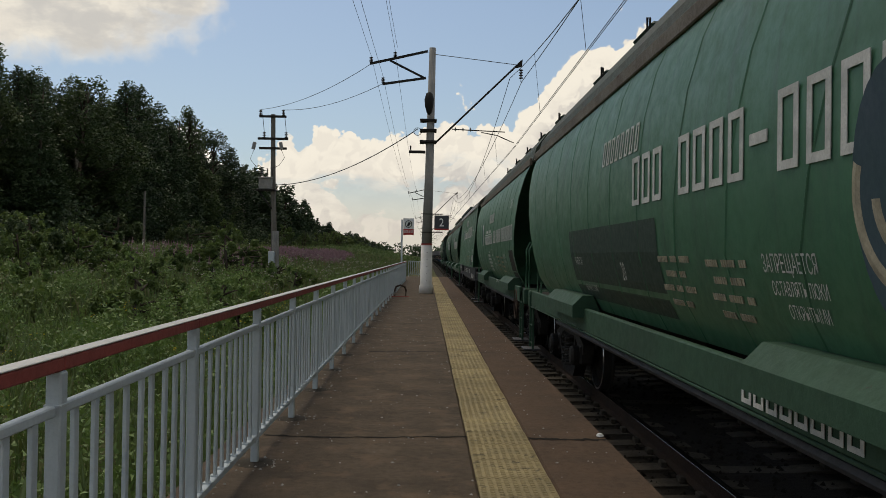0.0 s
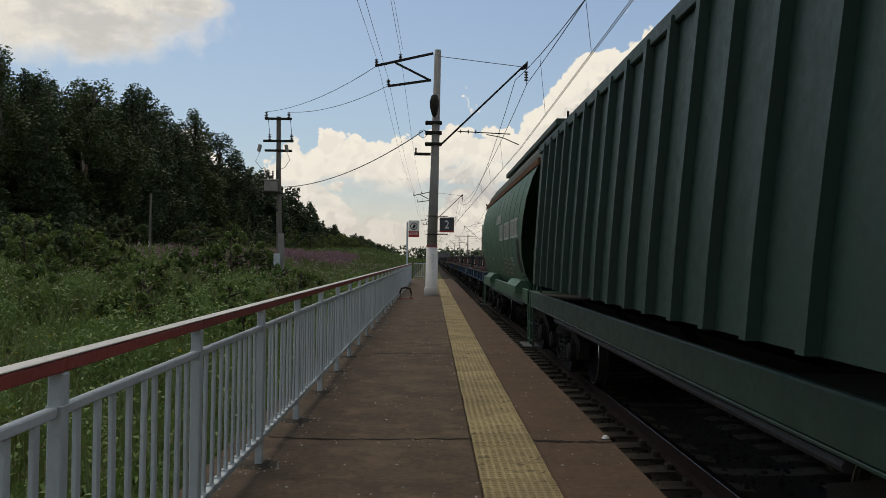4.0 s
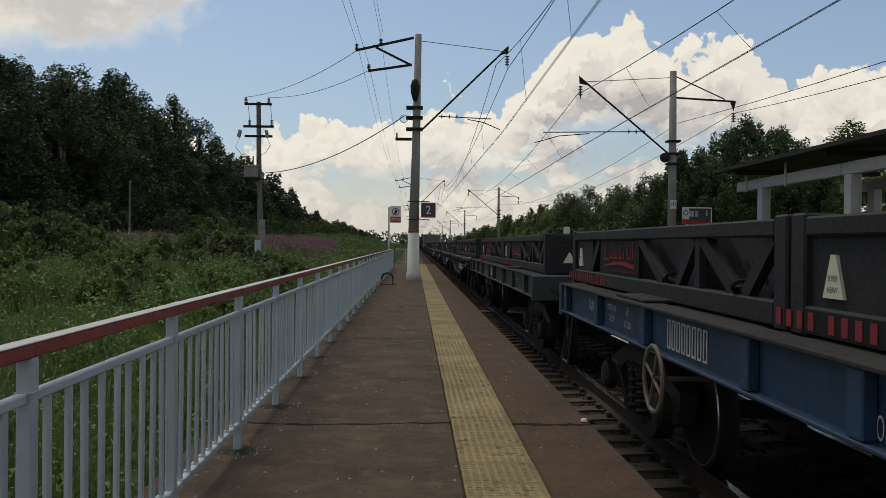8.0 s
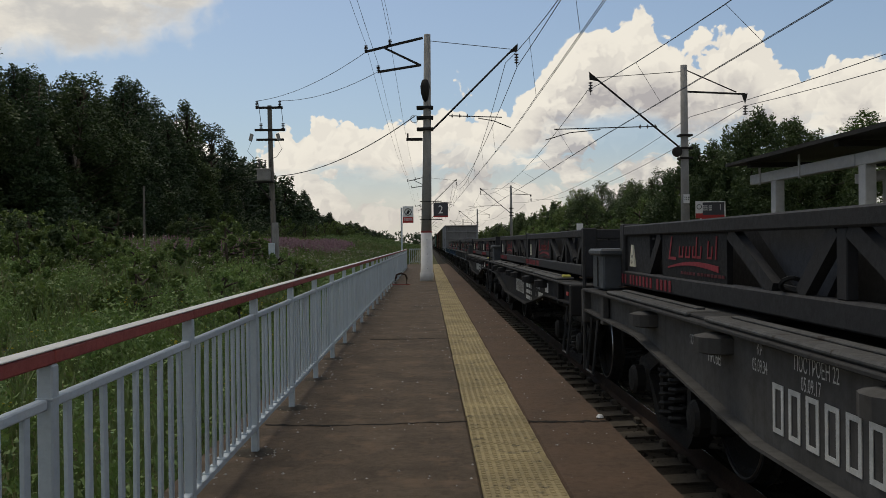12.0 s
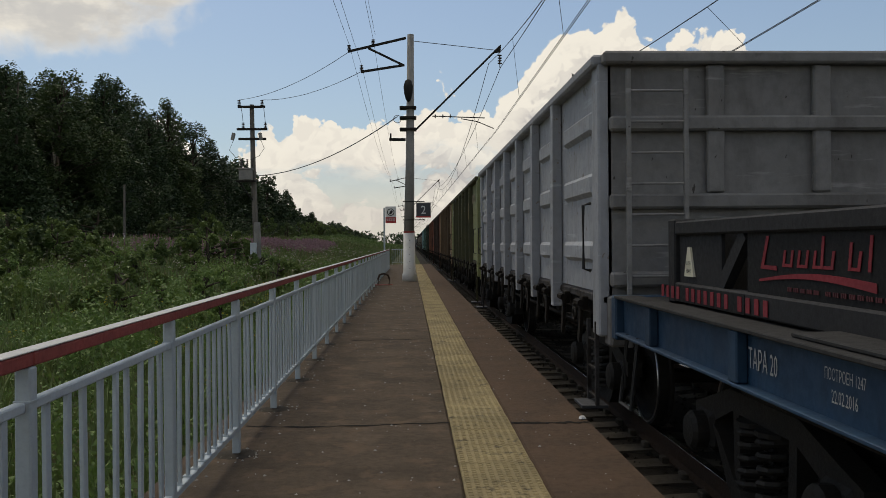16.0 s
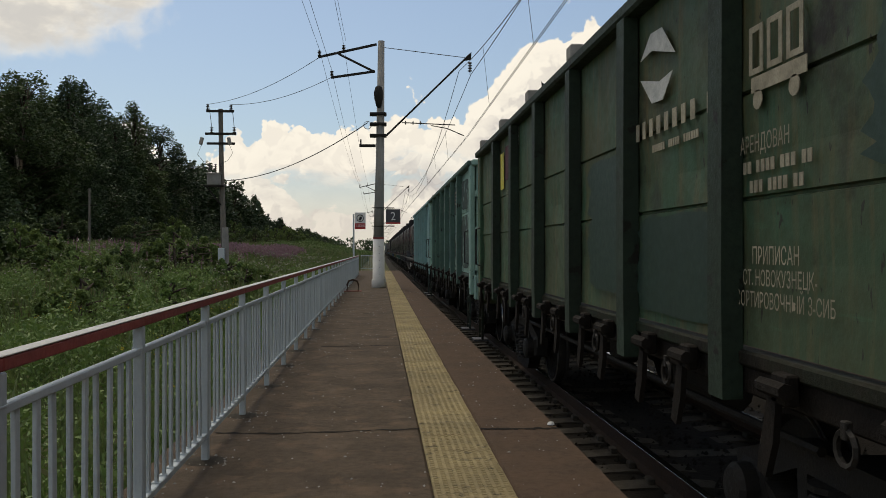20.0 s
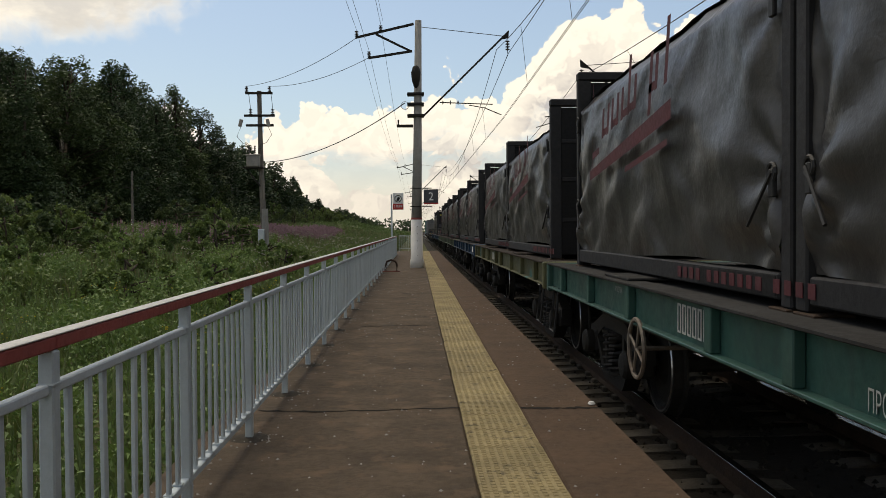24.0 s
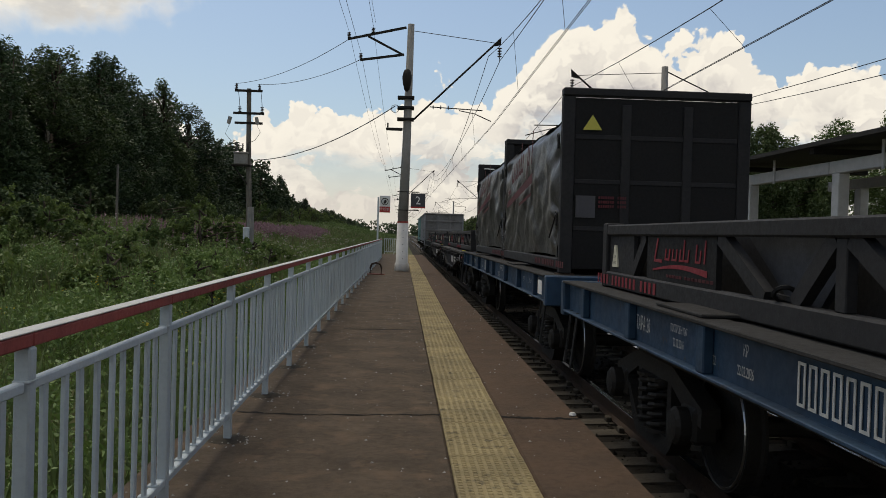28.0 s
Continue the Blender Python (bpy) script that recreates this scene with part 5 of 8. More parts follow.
HOPPER_DARK = paint("hopper_dark_green", (0.020, 0.062, 0.045), 0.55, second=(0.018, 0.045, 0.034), scale=1.0, amount=0.7, streak=(0.02, 0.035, 0.028), bump=0.1, bump_scale=6)
HOPPER_ROOF = paint("hopper_roof", (0.060, 0.090, 0.065), 0.7, second=(0.085, 0.075, 0.055), scale=1.5, amount=0.8, bump=0.2)
ROOF_EDGE = paint("roof_edge", (0.24, 0.215, 0.17), 0.7, second=(0.15, 0.115, 0.08), scale=2.5, amount=0.9, third=(0.11, 0.05, 0.025), third_at=0.66, third_scale=5, bump=0.2)
RUST_EDGE = paint("roof_edge_rusty", (0.20, 0.10, 0.05), 0.8, second=(0.13, 0.06, 0.03), scale=3, amount=0.9, third=(0.26, 0.20, 0.13), third_at=0.62, third_scale=4, bump=0.3)
GREY_SILL = paint("grey_sill", (0.070, 0.072, 0.080), 0.6, second=(0.05, 0.05, 0.055), scale=2, amount=0.6, bump=0.1)
PATCH_DARK = paint("repaint_patch", (0.026, 0.062, 0.042), 0.6, second=(0.022, 0.05, 0.036), scale=2, amount=0.5, bump=0.05)
PATCH_BROWN = paint("bare_patch", (0.030, 0.027, 0.022), 0.75, second=(0.05, 0.038, 0.028), scale=5, amount=0.8, bump=0.1)
BLUE = paint("wagon_blue", (0.020, 0.072, 0.145), 0.6, second=(0.018, 0.042, 0.076), scale=1.1, amount=0.8, third=(0.045, 0.045, 0.05), third_at=0.64, third_scale=3, streak=(0.03, 0.045, 0.075), bump=0.1, bump_scale=6, vary=0.1)
BLUE_GREY = paint("wagon_blue_grey", (0.072, 0.082, 0.086), 0.65, second=(0.042, 0.048, 0.051), scale=1.4, amount=0.8, third=(0.024, 0.060, 0.125), third_at=0.66, third_scale=1.3, third_soft=0.03, streak=(0.03, 0.035, 0.045), bump=0.1)
BLACK_WAGON = paint("wagon_black", (0.018, 0.018, 0.020), 0.8, second=(0.030, 0.029, 0.028), scale=1.6, amount=0.7, streak=(0.05, 0.045, 0.04), bump=0.12, bump_scale=8)
TEAL_WAGON = paint("wagon_teal", (0.030, 0.130, 0.105), 0.55, second=(0.028, 0.085, 0.07), scale=1.2, amount=0.8, streak=(0.03, 0.05, 0.045), bump=0.1)
OLIVE_WAGON = paint("wagon_olive", (0.150, 0.142, 0.058), 0.65, second=(0.085, 0.105, 0.065), scale=1.2, amount=0.8, third=(0.06, 0.18, 0.16), third_at=0.60, third_scale=0.8, third_soft=0.02, streak=(0.06, 0.055, 0.035), bump=0.12)
PALE_GREEN_WAGON = paint("wagon_pale_green", (0.190, 0.225, 0.165), 0.65, second=(0.11, 0.14, 0.10), scale=1.2, amount=0.8, third=(0.16, 0.24, 0.22), third_at=0.64, third_scale=1.0, third_soft=0.03, streak=(0.06, 0.06, 0.045), bump=0.12)
DECK = paint("wagon_deck", (0.060, 0.048, 0.040), 0.9, second=(0.036, 0.029, 0.025), scale=2, amount=0.8, third=(0.13, 0.085, 0.055), third_at=0.65, third_scale=4, bump=0.3)
DECK_GREY = paint("wagon_deck_grey", (0.062, 0.062, 0.062), 0.88, second=(0.036, 0.034, 0.032), scale=2, amount=0.8, bump=0.2)
FLAP_GREY = paint("flap_grey", (0.125, 0.125, 0.122), 0.8, second=(0.07, 0.068, 0.065), scale=2, amount=0.9, third=(0.05, 0.042, 0.036), third_at=0.6, third_scale=5, bump=0.2)
BOX_GREY = paint("box_grey", (0.105, 0.118, 0.128), 0.65, second=(0.075, 0.083, 0.09), scale=2, amount=0.7, bump=0.1)
BIN_FRAME = paint("bin_frame", (0.036, 0.036, 0.038), 0.72, second=(0.024, 0.024, 0.026), scale=2.5, amount=0.7, third=(0.07, 0.045, 0.035), third_at=0.72, third_scale=9, bump=0.1)
BIN_PANEL = paint("bin_panel", (0.092, 0.099, 0.115), 0.75, second=(0.038, 0.040, 0.046), scale=2, amount=0.7, bump=0.1)
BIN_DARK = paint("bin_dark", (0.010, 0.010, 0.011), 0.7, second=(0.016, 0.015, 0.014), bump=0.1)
LOGO_RED = material("logo_red", (0.24, 0.028, 0.038), 0.7, second=(0.14, 0.024, 0.03), scale=4, amount=0.6, bump=0)
FADED_RED = paint("faded_red", (0.15, 0.034, 0.042), 0.7, second=(0.10, 0.035, 0.04), scale=3, amount=0.8, bump=0)
TARP = paint("tarpaulin", (0.046, 0.043, 0.041), 0.40, second=(0.062, 0.058, 0.055), scale=1.5, amount=0.5, bump=0.55, bump_scale=3.2, vary=0.18)
LABEL_YELLOW = material("label_yellow", (0.55, 0.50, 0.09), 0.6, second=(0.45, 0.42, 0.12), amount=0.4, bump=0)
LABEL_CREAM = material("label_cream", (0.60, 0.58, 0.45), 0.6, second=(0.5, 0.48, 0.38), amount=0.4, bump=0)


STENCIL_TAN = material("stencil_tan", (0.30, 0.19, 0.10), 0.75, second=(0.20, 0.16, 0.08), scale=5, amount=0.9, bump=0)
EMBLEM_BLUE = material("emblem_blue", (0.030, 0.062, 0.070), 0.7, second=(0.05, 0.075, 0.10), scale=3, amount=0.8, bump=0)
OVERPAINT = paint("overpaint", (0.040, 0.076, 0.068), 0.75, second=(0.060, 0.085, 0.070), scale=2.2, amount=0.9, third=(0.20, 0.32, 0.28), third_at=0.56, third_scale=3.2, third_soft=0.03, bump=0.15)
# grimed iron below the gondola sills, its colour lowered for the shade there
GRIMY_SHADED_IRON = material("grimy_shaded_iron", (0.020, 0.016, 0.013), 0.9, second=(0.011, 0.010, 0.008), scale=6, amount=0.8, third=(0.045, 0.034, 0.024), third_at=0.68, third_scale=9, bump=0.4)


def gondola_paint(name, a, b, wear, streak, third_at=0.64, scale=4.0, chips=0.66, soft_edge=0.05):
    a, b, wear, streak = (tuple(q * 1.85 for q in c) for c in (a, b, wear, streak))
    return paint(name, a, 0.68, second=b, scale=0.9, amount=0.85, third=wear, third_at=third_at, third_scale=scale, third_soft=soft_edge, streak=streak, streak_amount=0.7, bump=0.3, bump_scale=7, vary=0.05, chip=wear, chip_at=chips, chip_scale=11.0)


G_GREY = gondola_paint("gondola_grey", (0.25, 0.26, 0.275), (0.205, 0.212, 0.225), (0.11, 0.09, 0.075), (0.18, 0.175, 0.172), 0.64)
# side grey with black stains and the end wall's shading painted in
G_GREY_END = gondola_paint("gondola_grey_grimy_shaded", (0.175, 0.172, 0.167), (0.118, 0.115, 0.110), (0.024, 0.021, 0.018), (0.062, 0.056, 0.052), 0.63, 1.6, 0.69, 0.12)
G_OLIVE = gondola_paint("gondola_olive", (0.178, 0.192, 0.090), (0.140, 0.158, 0.082), (0.040, 0.028, 0.018), (0.165, 0.140, 0.062), 0.66, 5.0, 0.655)
G_TAN = gondola_paint("gondola_tan", (0.245, 0.190, 0.118), (0.205, 0.140, 0.078), (0.10, 0.055, 0.032), (0.140, 0.085, 0.048), 0.58, 2.2, 0.64, 0.12)
G_BROWN = gondola_paint("gondola_brown", (0.145, 0.053, 0.030), (0.092, 0.038, 0.025), (0.034, 0.024, 0.020), (0.060, 0.036, 0.026), 0.56, 1.7, 0.66, 0.10)
G_RED = gondola_paint("gondola_red", (0.275, 0.090, 0.058), (0.22, 0.076, 0.053), (0.29, 0.22, 0.20), (0.14, 0.055, 0.045), 0.66, 1.4)
G_DKGREEN = gondola_paint("gondola_dark_green", (0.032, 0.076, 0.042), (0.058, 0.058, 0.030), (0.015, 0.014, 0.011), (0.115, 0.085, 0.038), 0.58, 1.3, 0.66, 0.12)
G_TEAL = gondola_paint("gondola_teal", (0.200, 0.320, 0.275), (0.165, 0.265, 0.230), (0.026, 0.052, 0.045), (0.120, 0.180, 0.155), 0.575, 1.5, 0.65)
G_TURQ = gondola_paint("gondola_turquoise", (0.165, 0.285, 0.280), (0.135, 0.235, 0.235), (0.10, 0.075, 0.06), (0.14, 0.20, 0.20), 0.65, 6.0)


def grimy(name, c):
    """Coat of a lower sill mostly covered by dirt and rust, darkened for shade."""
    return paint(name, tuple(q * 0.26 + g for q, g in zip(c, (0.012, 0.009, 0.007))), 0.85, second=(0.036, 0.028, 0.021), scale=2.5, amount=0.95, third=(0.020, 0.017, 0.014), third_at=0.54, third_scale=4.0, third_soft=0.10, bump=0.35)


SILLS = {G_GREY: grimy("sill_grey", (0.30, 0.30, 0.31)), G_OLIVE: grimy("sill_olive", (0.28, 0.28, 0.13)), G_TAN: grimy("sill_tan", (0.36, 0.24, 0.14)), G_BROWN: grimy("sill_brown", (0.13, 0.05, 0.03)),
         G_RED: grimy("sill_red", (0.28, 0.09, 0.06)), G_DKGREEN: grimy("sill_dark_green", (0.05, 0.11, 0.06)), G_TEAL: grimy("sill_teal", (0.20, 0.34, 0.29)), G_TURQ: grimy("sill_turquoise", (0.22, 0.38, 0.37))}
POST_TEAL = paint("post_teal", (0.125, 0.225, 0.190), 0.75, second=(0.085, 0.150, 0.125), scale=2, amount=0.8, third=(0.035, 0.03, 0.025), third_at=0.63, third_scale=5, bump=0.2)
POST_GREEN = paint("post_dark_green", (0.034, 0.062, 0.040), 0.7, second=(0.024, 0.032, 0.022), scale=2, amount=0.85, third=(0.018, 0.015, 0.012), third_at=0.60, third_scale=5, bump=0.2)
POST_BROWN = paint("post_brown", (0.085, 0.050, 0.036), 0.7, second=(0.048, 0.034, 0.027), scale=2, amount=0.85, third=(0.030, 0.024, 0.020), third_at=0.58, third_scale=4, bump=0.2)
STENCIL_DIM = material("stencil_dim", (0.150, 0.085, 0.055), 0.75, second=(0.09, 0.055, 0.038), scale=6, amount=0.9, bump=0)
POST_TAN = paint("post_tan", (0.175, 0.130, 0.080), 0.75, second=(0.11, 0.075, 0.048), scale=2, amount=0.8, third=(0.05, 0.035, 0.025), third_at=0.62, third_scale=5, bump=0.2)
POST_OLIVE = paint("post_olive", (0.115, 0.115, 0.060), 0.7, second=(0.085, 0.085, 0.055), scale=2, amount=0.7, third=(0.06, 0.045, 0.03), third_at=0.63, third_scale=6, bump=0.2)


def bogie_meshes():
    out = {}
    s = Shape().box(-0.95, 0.95, -0.24, 0.24, 0.48, 0.82, 0.04)
    s.box(-0.9, 0.9, -0.95, -0.85, 0.40, 0.52, 0.02).box(-0.9, 0.9, 0.85, 0.95, 0.40, 0.52, 0.02)
    out["bogie"] = s.mesh("bogie")
    # cast side frame: arched top chord, sagging bottom chord, columns and axle boxes
    s = Shape()
    top = [(-1.16, 0.50), (-1.16, 0.64), (-0.95, 0.70), (-0.5, 0.84), (0.5, 0.84), (0.95, 0.70), (1.16, 0.64), (1.16, 0.50), (0.80, 0.56), (0.45, 0.70), (-0.45, 0.70), (-0.80, 0.56)]
    s.prism(top, "x", -0.07, 0.07)
    s.prism([(-0.80, 0.56), (-0.66, 0.50), (-0.40, 0.26), (0.40, 0.26), (0.66, 0.50), (0.80, 0.56), (0.52, 0.20), (0.42, 0.12), (-0.42, 0.12), (-0.52, 0.20)], "x", -0.08, 0.08)
    for q in (-1, 1):
        s.prism([(q * 0.34, 0.26), (q * 0.44, 0.26), (q * 0.46, 0.70), (q * 0.36, 0.70)], "x", -0.06, 0.06)
        s.box(-0.10, 0.10, q * 0.925 - 0.16, q * 0.925 + 0.16, 0.36, 0.62, 0.03)
        s.lathe((-0.10, q * 0.925, 0.475), (-1, 0, 0), [(0.14, 0), (0.14, 0.08), (0.11, 0.11), (0.04, 0.12)], 14)
    out["side_frame"] = s.mesh("side_frame")
    s = Shape()
    for x in (-0.79, 0.79):
        q = 1 if x > 0 else -1
        s.lathe((x, 0, 0.475), (q, 0, 0), [(0.10, -0.09), (0.12, -0.05), (0.20, -0.02), (0.38, -0.02), (0.40, -0.07), (0.50, -0.075), (0.505, -0.05), (0.478, -0.035), (0.474, 0.06), (0.40, 0.065), (0.37, 0.02),
                                           (0.20, 0.03), (0.12, 0.07), (0.09, 0.08)], 28)
    s.tube([(-1.0, 0, 0.475), (1.0, 0, 0.475)], 0.075, 10)
    out["wheelset"] = s.mesh("wheelset")
    s = Shape()
    s.ring((-0.79 - 0.066, 0, 0.475), (1, 0, 0), 0.445, 0.010, 36, 5)
    out["wheel_rim"] = s.mesh("wheel_rim")
    s = Shape()
    pts = [(0.105 * math.cos(a), 0.105 * math.sin(a), 0.27 + 0.40 * k / 44) for k in range(45) for a in (2 * math.pi * 5 * k / 44,)]
    s.tube(pts, 0.022, 6)
    s.lathe((0, 0, 0.25), (0, 0, 1), [(0.13, 0), (0.13, 0.03)], 12)
    s.lathe((0, 0, 0.67), (0, 0, 1), [(0.13, 0), (0.13, 0.03)], 12)
    out["spring"] = s.mesh("spring")
    return out


BOGIE = bogie_meshes()


def bogies(w, centres, frame_mat=None):
    frame_mat = frame_mat or DARK_STEEL
    for y in centres:
        b = part("bogie", BOGIE["bogie"], DARK_STEEL, w, "dark grimy two-axle bogie", at=pose(0, y, 0))
        for x in (-1.02, 1.02):
            part("side_frame", BOGIE["side_frame"], frame_mat, b, at=pose(x, 0, 0, 0, 0, 0 if x < 0 else 180))
            for q in (-0.14, 0.14):
                part("spring", BOGIE["spring"], DARK_STEEL, b, at=pose(x * 1.03, q, 0))
        for q in (-0.925, 0.925):
            part("wheelset", BOGIE["wheelset"], DARK_STEEL, b, at=pose(0, q, 0))
            part("wheel_rim", BOGIE["wheel_rim"], WHEEL_RIM, b, at=pose(0, q, 0))


def coupler(w, y, sgn):
    s = Shape().box(-0.12, 0.12, min(y, y + 0.5 * sgn), max(y, y + 0.5 * sgn), 0.96, 1.14, 0.03)
    s.box(-0.22, 0.20, min(y + 0.45 * sgn, y + 0.72 * sgn), max(y + 0.45 * sgn, y + 0.72 * sgn), 0.90, 1.20, 0.06)
    part("coupler", s, DARK_STEEL, w)
    pts = [(-0.35, y, 1.02), (-0.38, y + 0.25 * sgn, 0.82), (-0.36, y + 0.55 * sgn, 0.72), (-0.30, y + 0.75 * sgn, 0.9)]
    part("brake_hose", Shape().tube(pts, 0.028, 6), SIGN_BLACK, w)


def ladder(w, x, y, z0, z1, mat, wide=0.36, rungs=5, along=False):
    """A step ladder: in the plane of the side, or (along False) of the end."""
    s = Shape()
    for q in (-wide / 2, wide / 2):
        if along:
            s.box(x - 0.018, x + 0.018, y + q - 0.02, y + q + 0.02, z0, z1, 0.004)
        else:
            s.box(x + q - 0.02, x + q + 0.02, y - 0.018, y + 0.018, z0, z1, 0.004)
    for k in range(rungs):
        z = z0 + (z1 - z0) * (k + 0.3) / rungs
        if along:
            s.tube([(x, y - wide / 2, z), (x, y + wide / 2, z)], 0.012, 5)
        else:
            s.tube([(x - wide / 2, y, z), (x + wide / 2, y, z)], 0.012, 5)
    return part("ladder", s, mat, w)


def brake_wheel(w, x, y, z, mat, r=0.27):
    s = Shape().ring((x, y, z), (1, 0, 0), r, 0.018, 22, 6)
    for k in range(4):
        a = 0.4 + k * math.pi / 2
        s.tube([(x, y, z), (x, y + r * math.cos(a), z + r * math.sin(a))], 0.012, 5)
    s.tube([(x, y, z), (x + 0.5, y, z)], 0.02, 6)
    return part("brake_wheel", s, mat, w, "rusty spoked hand brake wheel")


def words(w, text, size, x, y, z, mat=None, squeeze=0.7, label="", tilt=0.0, parent=None):
    """Stencilled writing on the side towards the platform."""
    return part("lettering", lettering(text, size, squeeze), mat or STENCIL, parent or w, label, at=pose(x, y, z, 0, tilt, 0))


def blocks(w, widths, h, gap, x, y, z, rows=1, mat=None, lead=1.6, tilt=0.0):
    return tagged(part("lettering", bars(widths, h, gap, rows, lead), mat or STENCIL, w, at=pose(x, y, z, 0, tilt, 0)), kind="stuff")


def underframe(w, half, z=1.0, mat=None):
    s = Shape().box(-0.22, 0.22, -half, half, z - 0.22, z + 0.16, 0.02)
    part("centre_sill", s, mat or DARK_STEEL, w)
    s = Shape()
    s.tube([(-0.45, -1.6, 0.70), (-0.45, -0.5, 0.70)], 0.18, 12)
    part("brake_cylinder", s, DARK_STEEL, w)
    part("brake_valve", Shape().box(-0.6, -0.3, 1.0, 1.4, 0.6, 0.9, 0.03), DARK_STEEL, w)
    s = Shape().tube([(-1.18, -half + 1.9, 0.88), (-1.18, half - 1.9, 0.84)], 0.025, 6)
    part("brake_pipe", s, DARK_STEEL, w)


# ---- hoppers ----
BARREL = [(-1.36, 3.52), (-1.47, 3.25), (-1.545, 2.92), (-1.58, 2.55), (-1.58, 2.2), (-1.545, 1.85), (-1.46, 1.53), (-1.30, 1.25)]
FLATSIDE = [(-1.42, 3.62), (-1.455, 3.2), (-1.49, 2.75), (-1.525, 2.3), (-1.555, 1.85), (-1.575, 1.42)]


def barrel_x(profile, z):
    for (x0, z0), (x1, z1) in zip(profile, profile[1:]):
        if z1 <= z <= z0:
            return x0 + (x1 - x0) * (z0 - z) / (z0 - z1)
    return profile[-1][0]


def on_side(profile, z, lift=0.006):
    """Place and tilt (degrees) for writing at that height of a curved side."""
    a, b = barrel_x(profile, z + 0.1), barrel_x(profile, z - 0.1)
    return barrel_x(profile, z) - lift, math.degrees(math.atan2(a - b, 0.2))


def hopper(label, profile, ends, coat, edge, roof_top=4.40, sill_z=(1.02, 1.27), sill_mat=None, seams=11, ribs=False, boxes=True, hatches=5, hoop=True, wheel=False, group="grain hopper wagons"):
    w = thing("hopper_wagon", label, "freight wagon", group)

    def end_y(z):
        for (z0, y0), (z1, y1) in zip(ends, ends[1:]):
            if z1 <= z <= z0:
                return y0 + (y1 - y0) * (z0 - z) / (z0 - z1)
        return ends[-1][1]

    for sgn in (-1, 1):
        rows = []
        for k in range(25):
            rows.append([(-sgn * x, (2 * k / 24 - 1) * end_y(z), z) for x, z in profile])
        part("side_sheet", Shape().loft(rows), coat, w, smooth=True)
    # sheet seams: shallow ridges that follow the curve
    for j in range(seams):
        f = -0.86 + 1.72 * j / (seams - 1)
        s = Shape()
        if ribs:
            s.loft([[(x - 0.001, f * end_y(z) - 0.05, z) for x, z in profile], [(x - 0.07, f * end_y(z) - 0.045, z) for x, z in profile], [(x - 0.07, f * end_y(z) + 0.045, z) for x, z in profile],
                    [(x - 0.001, f * end_y(z) + 0.05, z) for x, z in profile]])
        else:
            s.loft([[(x - 0.001, f * end_y(z) - 0.012, z) for x, z in profile], [(x - 0.006, f * end_y(z), z) for x, z in profile], [(x - 0.001, f * end_y(z) + 0.012, z) for x, z in profile]])
        part("rib" if ribs else "seam", s, coat, w)
    # sloping ends
    for q in (-1, 1):
        n = len(profile)
        # the slope sheet lies far in behind the edges of the side sheets
        rows = [[(x - 2 * x * k, q * (end_y(z) - 0.02 - inset * min(1.0, (profile[0][1] - z) / 0.9)), z) for x, z in profile] for k, inset in ((0.0, 0.0), (0.012, 1.0), (0.03, 1.55), (0.5, 1.75), (0.97, 1.55), (0.988, 1.0), (1.0, 0.0))]
        part("end_wall", Shape().loft(rows), coat, w, smooth=True)
        ladder(w, 0.55, q * (end_y(2.6) + 0.06), 1.3, 3.9, coat, 0.4, 8)
        for sx in (-1, 1):
            part("end_strut", Shape().bar((sx * 0.9, q * 6.35, 1.28), (sx * 0.75, q * (end_y(2.9) - 0.95), 2.95), 0.10, 0.10), coat, w)
    # roof with its edge strip and loading hatches
    top_y = ends[0][1]
    ex, ez = profile[0]
    arch = [(1.0, 0.0), (0.945, 0.30), (0.79, 0.62), (0.42, 0.93)]
    roof = [(ex * a, ez + (roof_top - ez) * b) for a, b in arch] + [(0, roof_top)] + [(-ex * a, ez + (roof_top - ez) * b) for a, b in arch[::-1]]
    part("roof", Shape().prism(roof, "y", -top_y - 0.02, top_y + 0.02), HOPPER_ROOF, w, "dull green curved wagon roof")
    for sgn in (-1, 1):
        s = Shape().box(sgn * 0.0 + min(ex * -sgn, ex * -sgn - sgn * -0.05), max(ex * -sgn, ex * -sgn - sgn * -0.05), -top_y - 0.03, top_y + 0.03, ez - 0.06, ez + 0.07, 0.01)
        part("roof_edge", s, edge, w, "pale weathered edge strip")
    for k in range(hatches):
        y = -top_y * 0.76 + 1.52 * top_y * k / max(1, hatches - 1)
        s = Shape().box(-0.62, 0.62, y - 0.42, y + 0.42, roof_top - 0.06, roof_top + 0.12, 0.03)
        s.box(-0.66, 0.66, y - 0.46, y + 0.46, roof_top + 0.12, roof_top + 0.18, 0.03)
        h = part("hatch", s, HOPPER_DARK, w, "dark square loading hatch")
        s = Shape().tube([(-0.72, y - 0.62, roof_top - 0.12), (-0.72, y - 0.62, roof_top + 0.16), (-0.72, y - 0.5, roof_top + 0.2), (-0.72, y - 0.5, roof_top - 0.1)], 0.014, 5)
        part("hatch_handle", s, DARK_STEEL, h)
    # side sill, end platforms and steps
    z0, z1 = sill_z
    for sgn in (-1, 1):
        s = Shape().box(min(sgn * 1.44, sgn * 1.50), max(sgn * 1.44, sgn * 1.50), -6.2, 6.2, z0, z1, 0.012)
        s.box(min(sgn * 1.2, sgn * 1.50), max(sgn * 1.2, sgn * 1.50), -6.2, 6.2, z0 - 0.02, z0, 0.004)
        part("side_sill", s, sill_mat or coat, w)
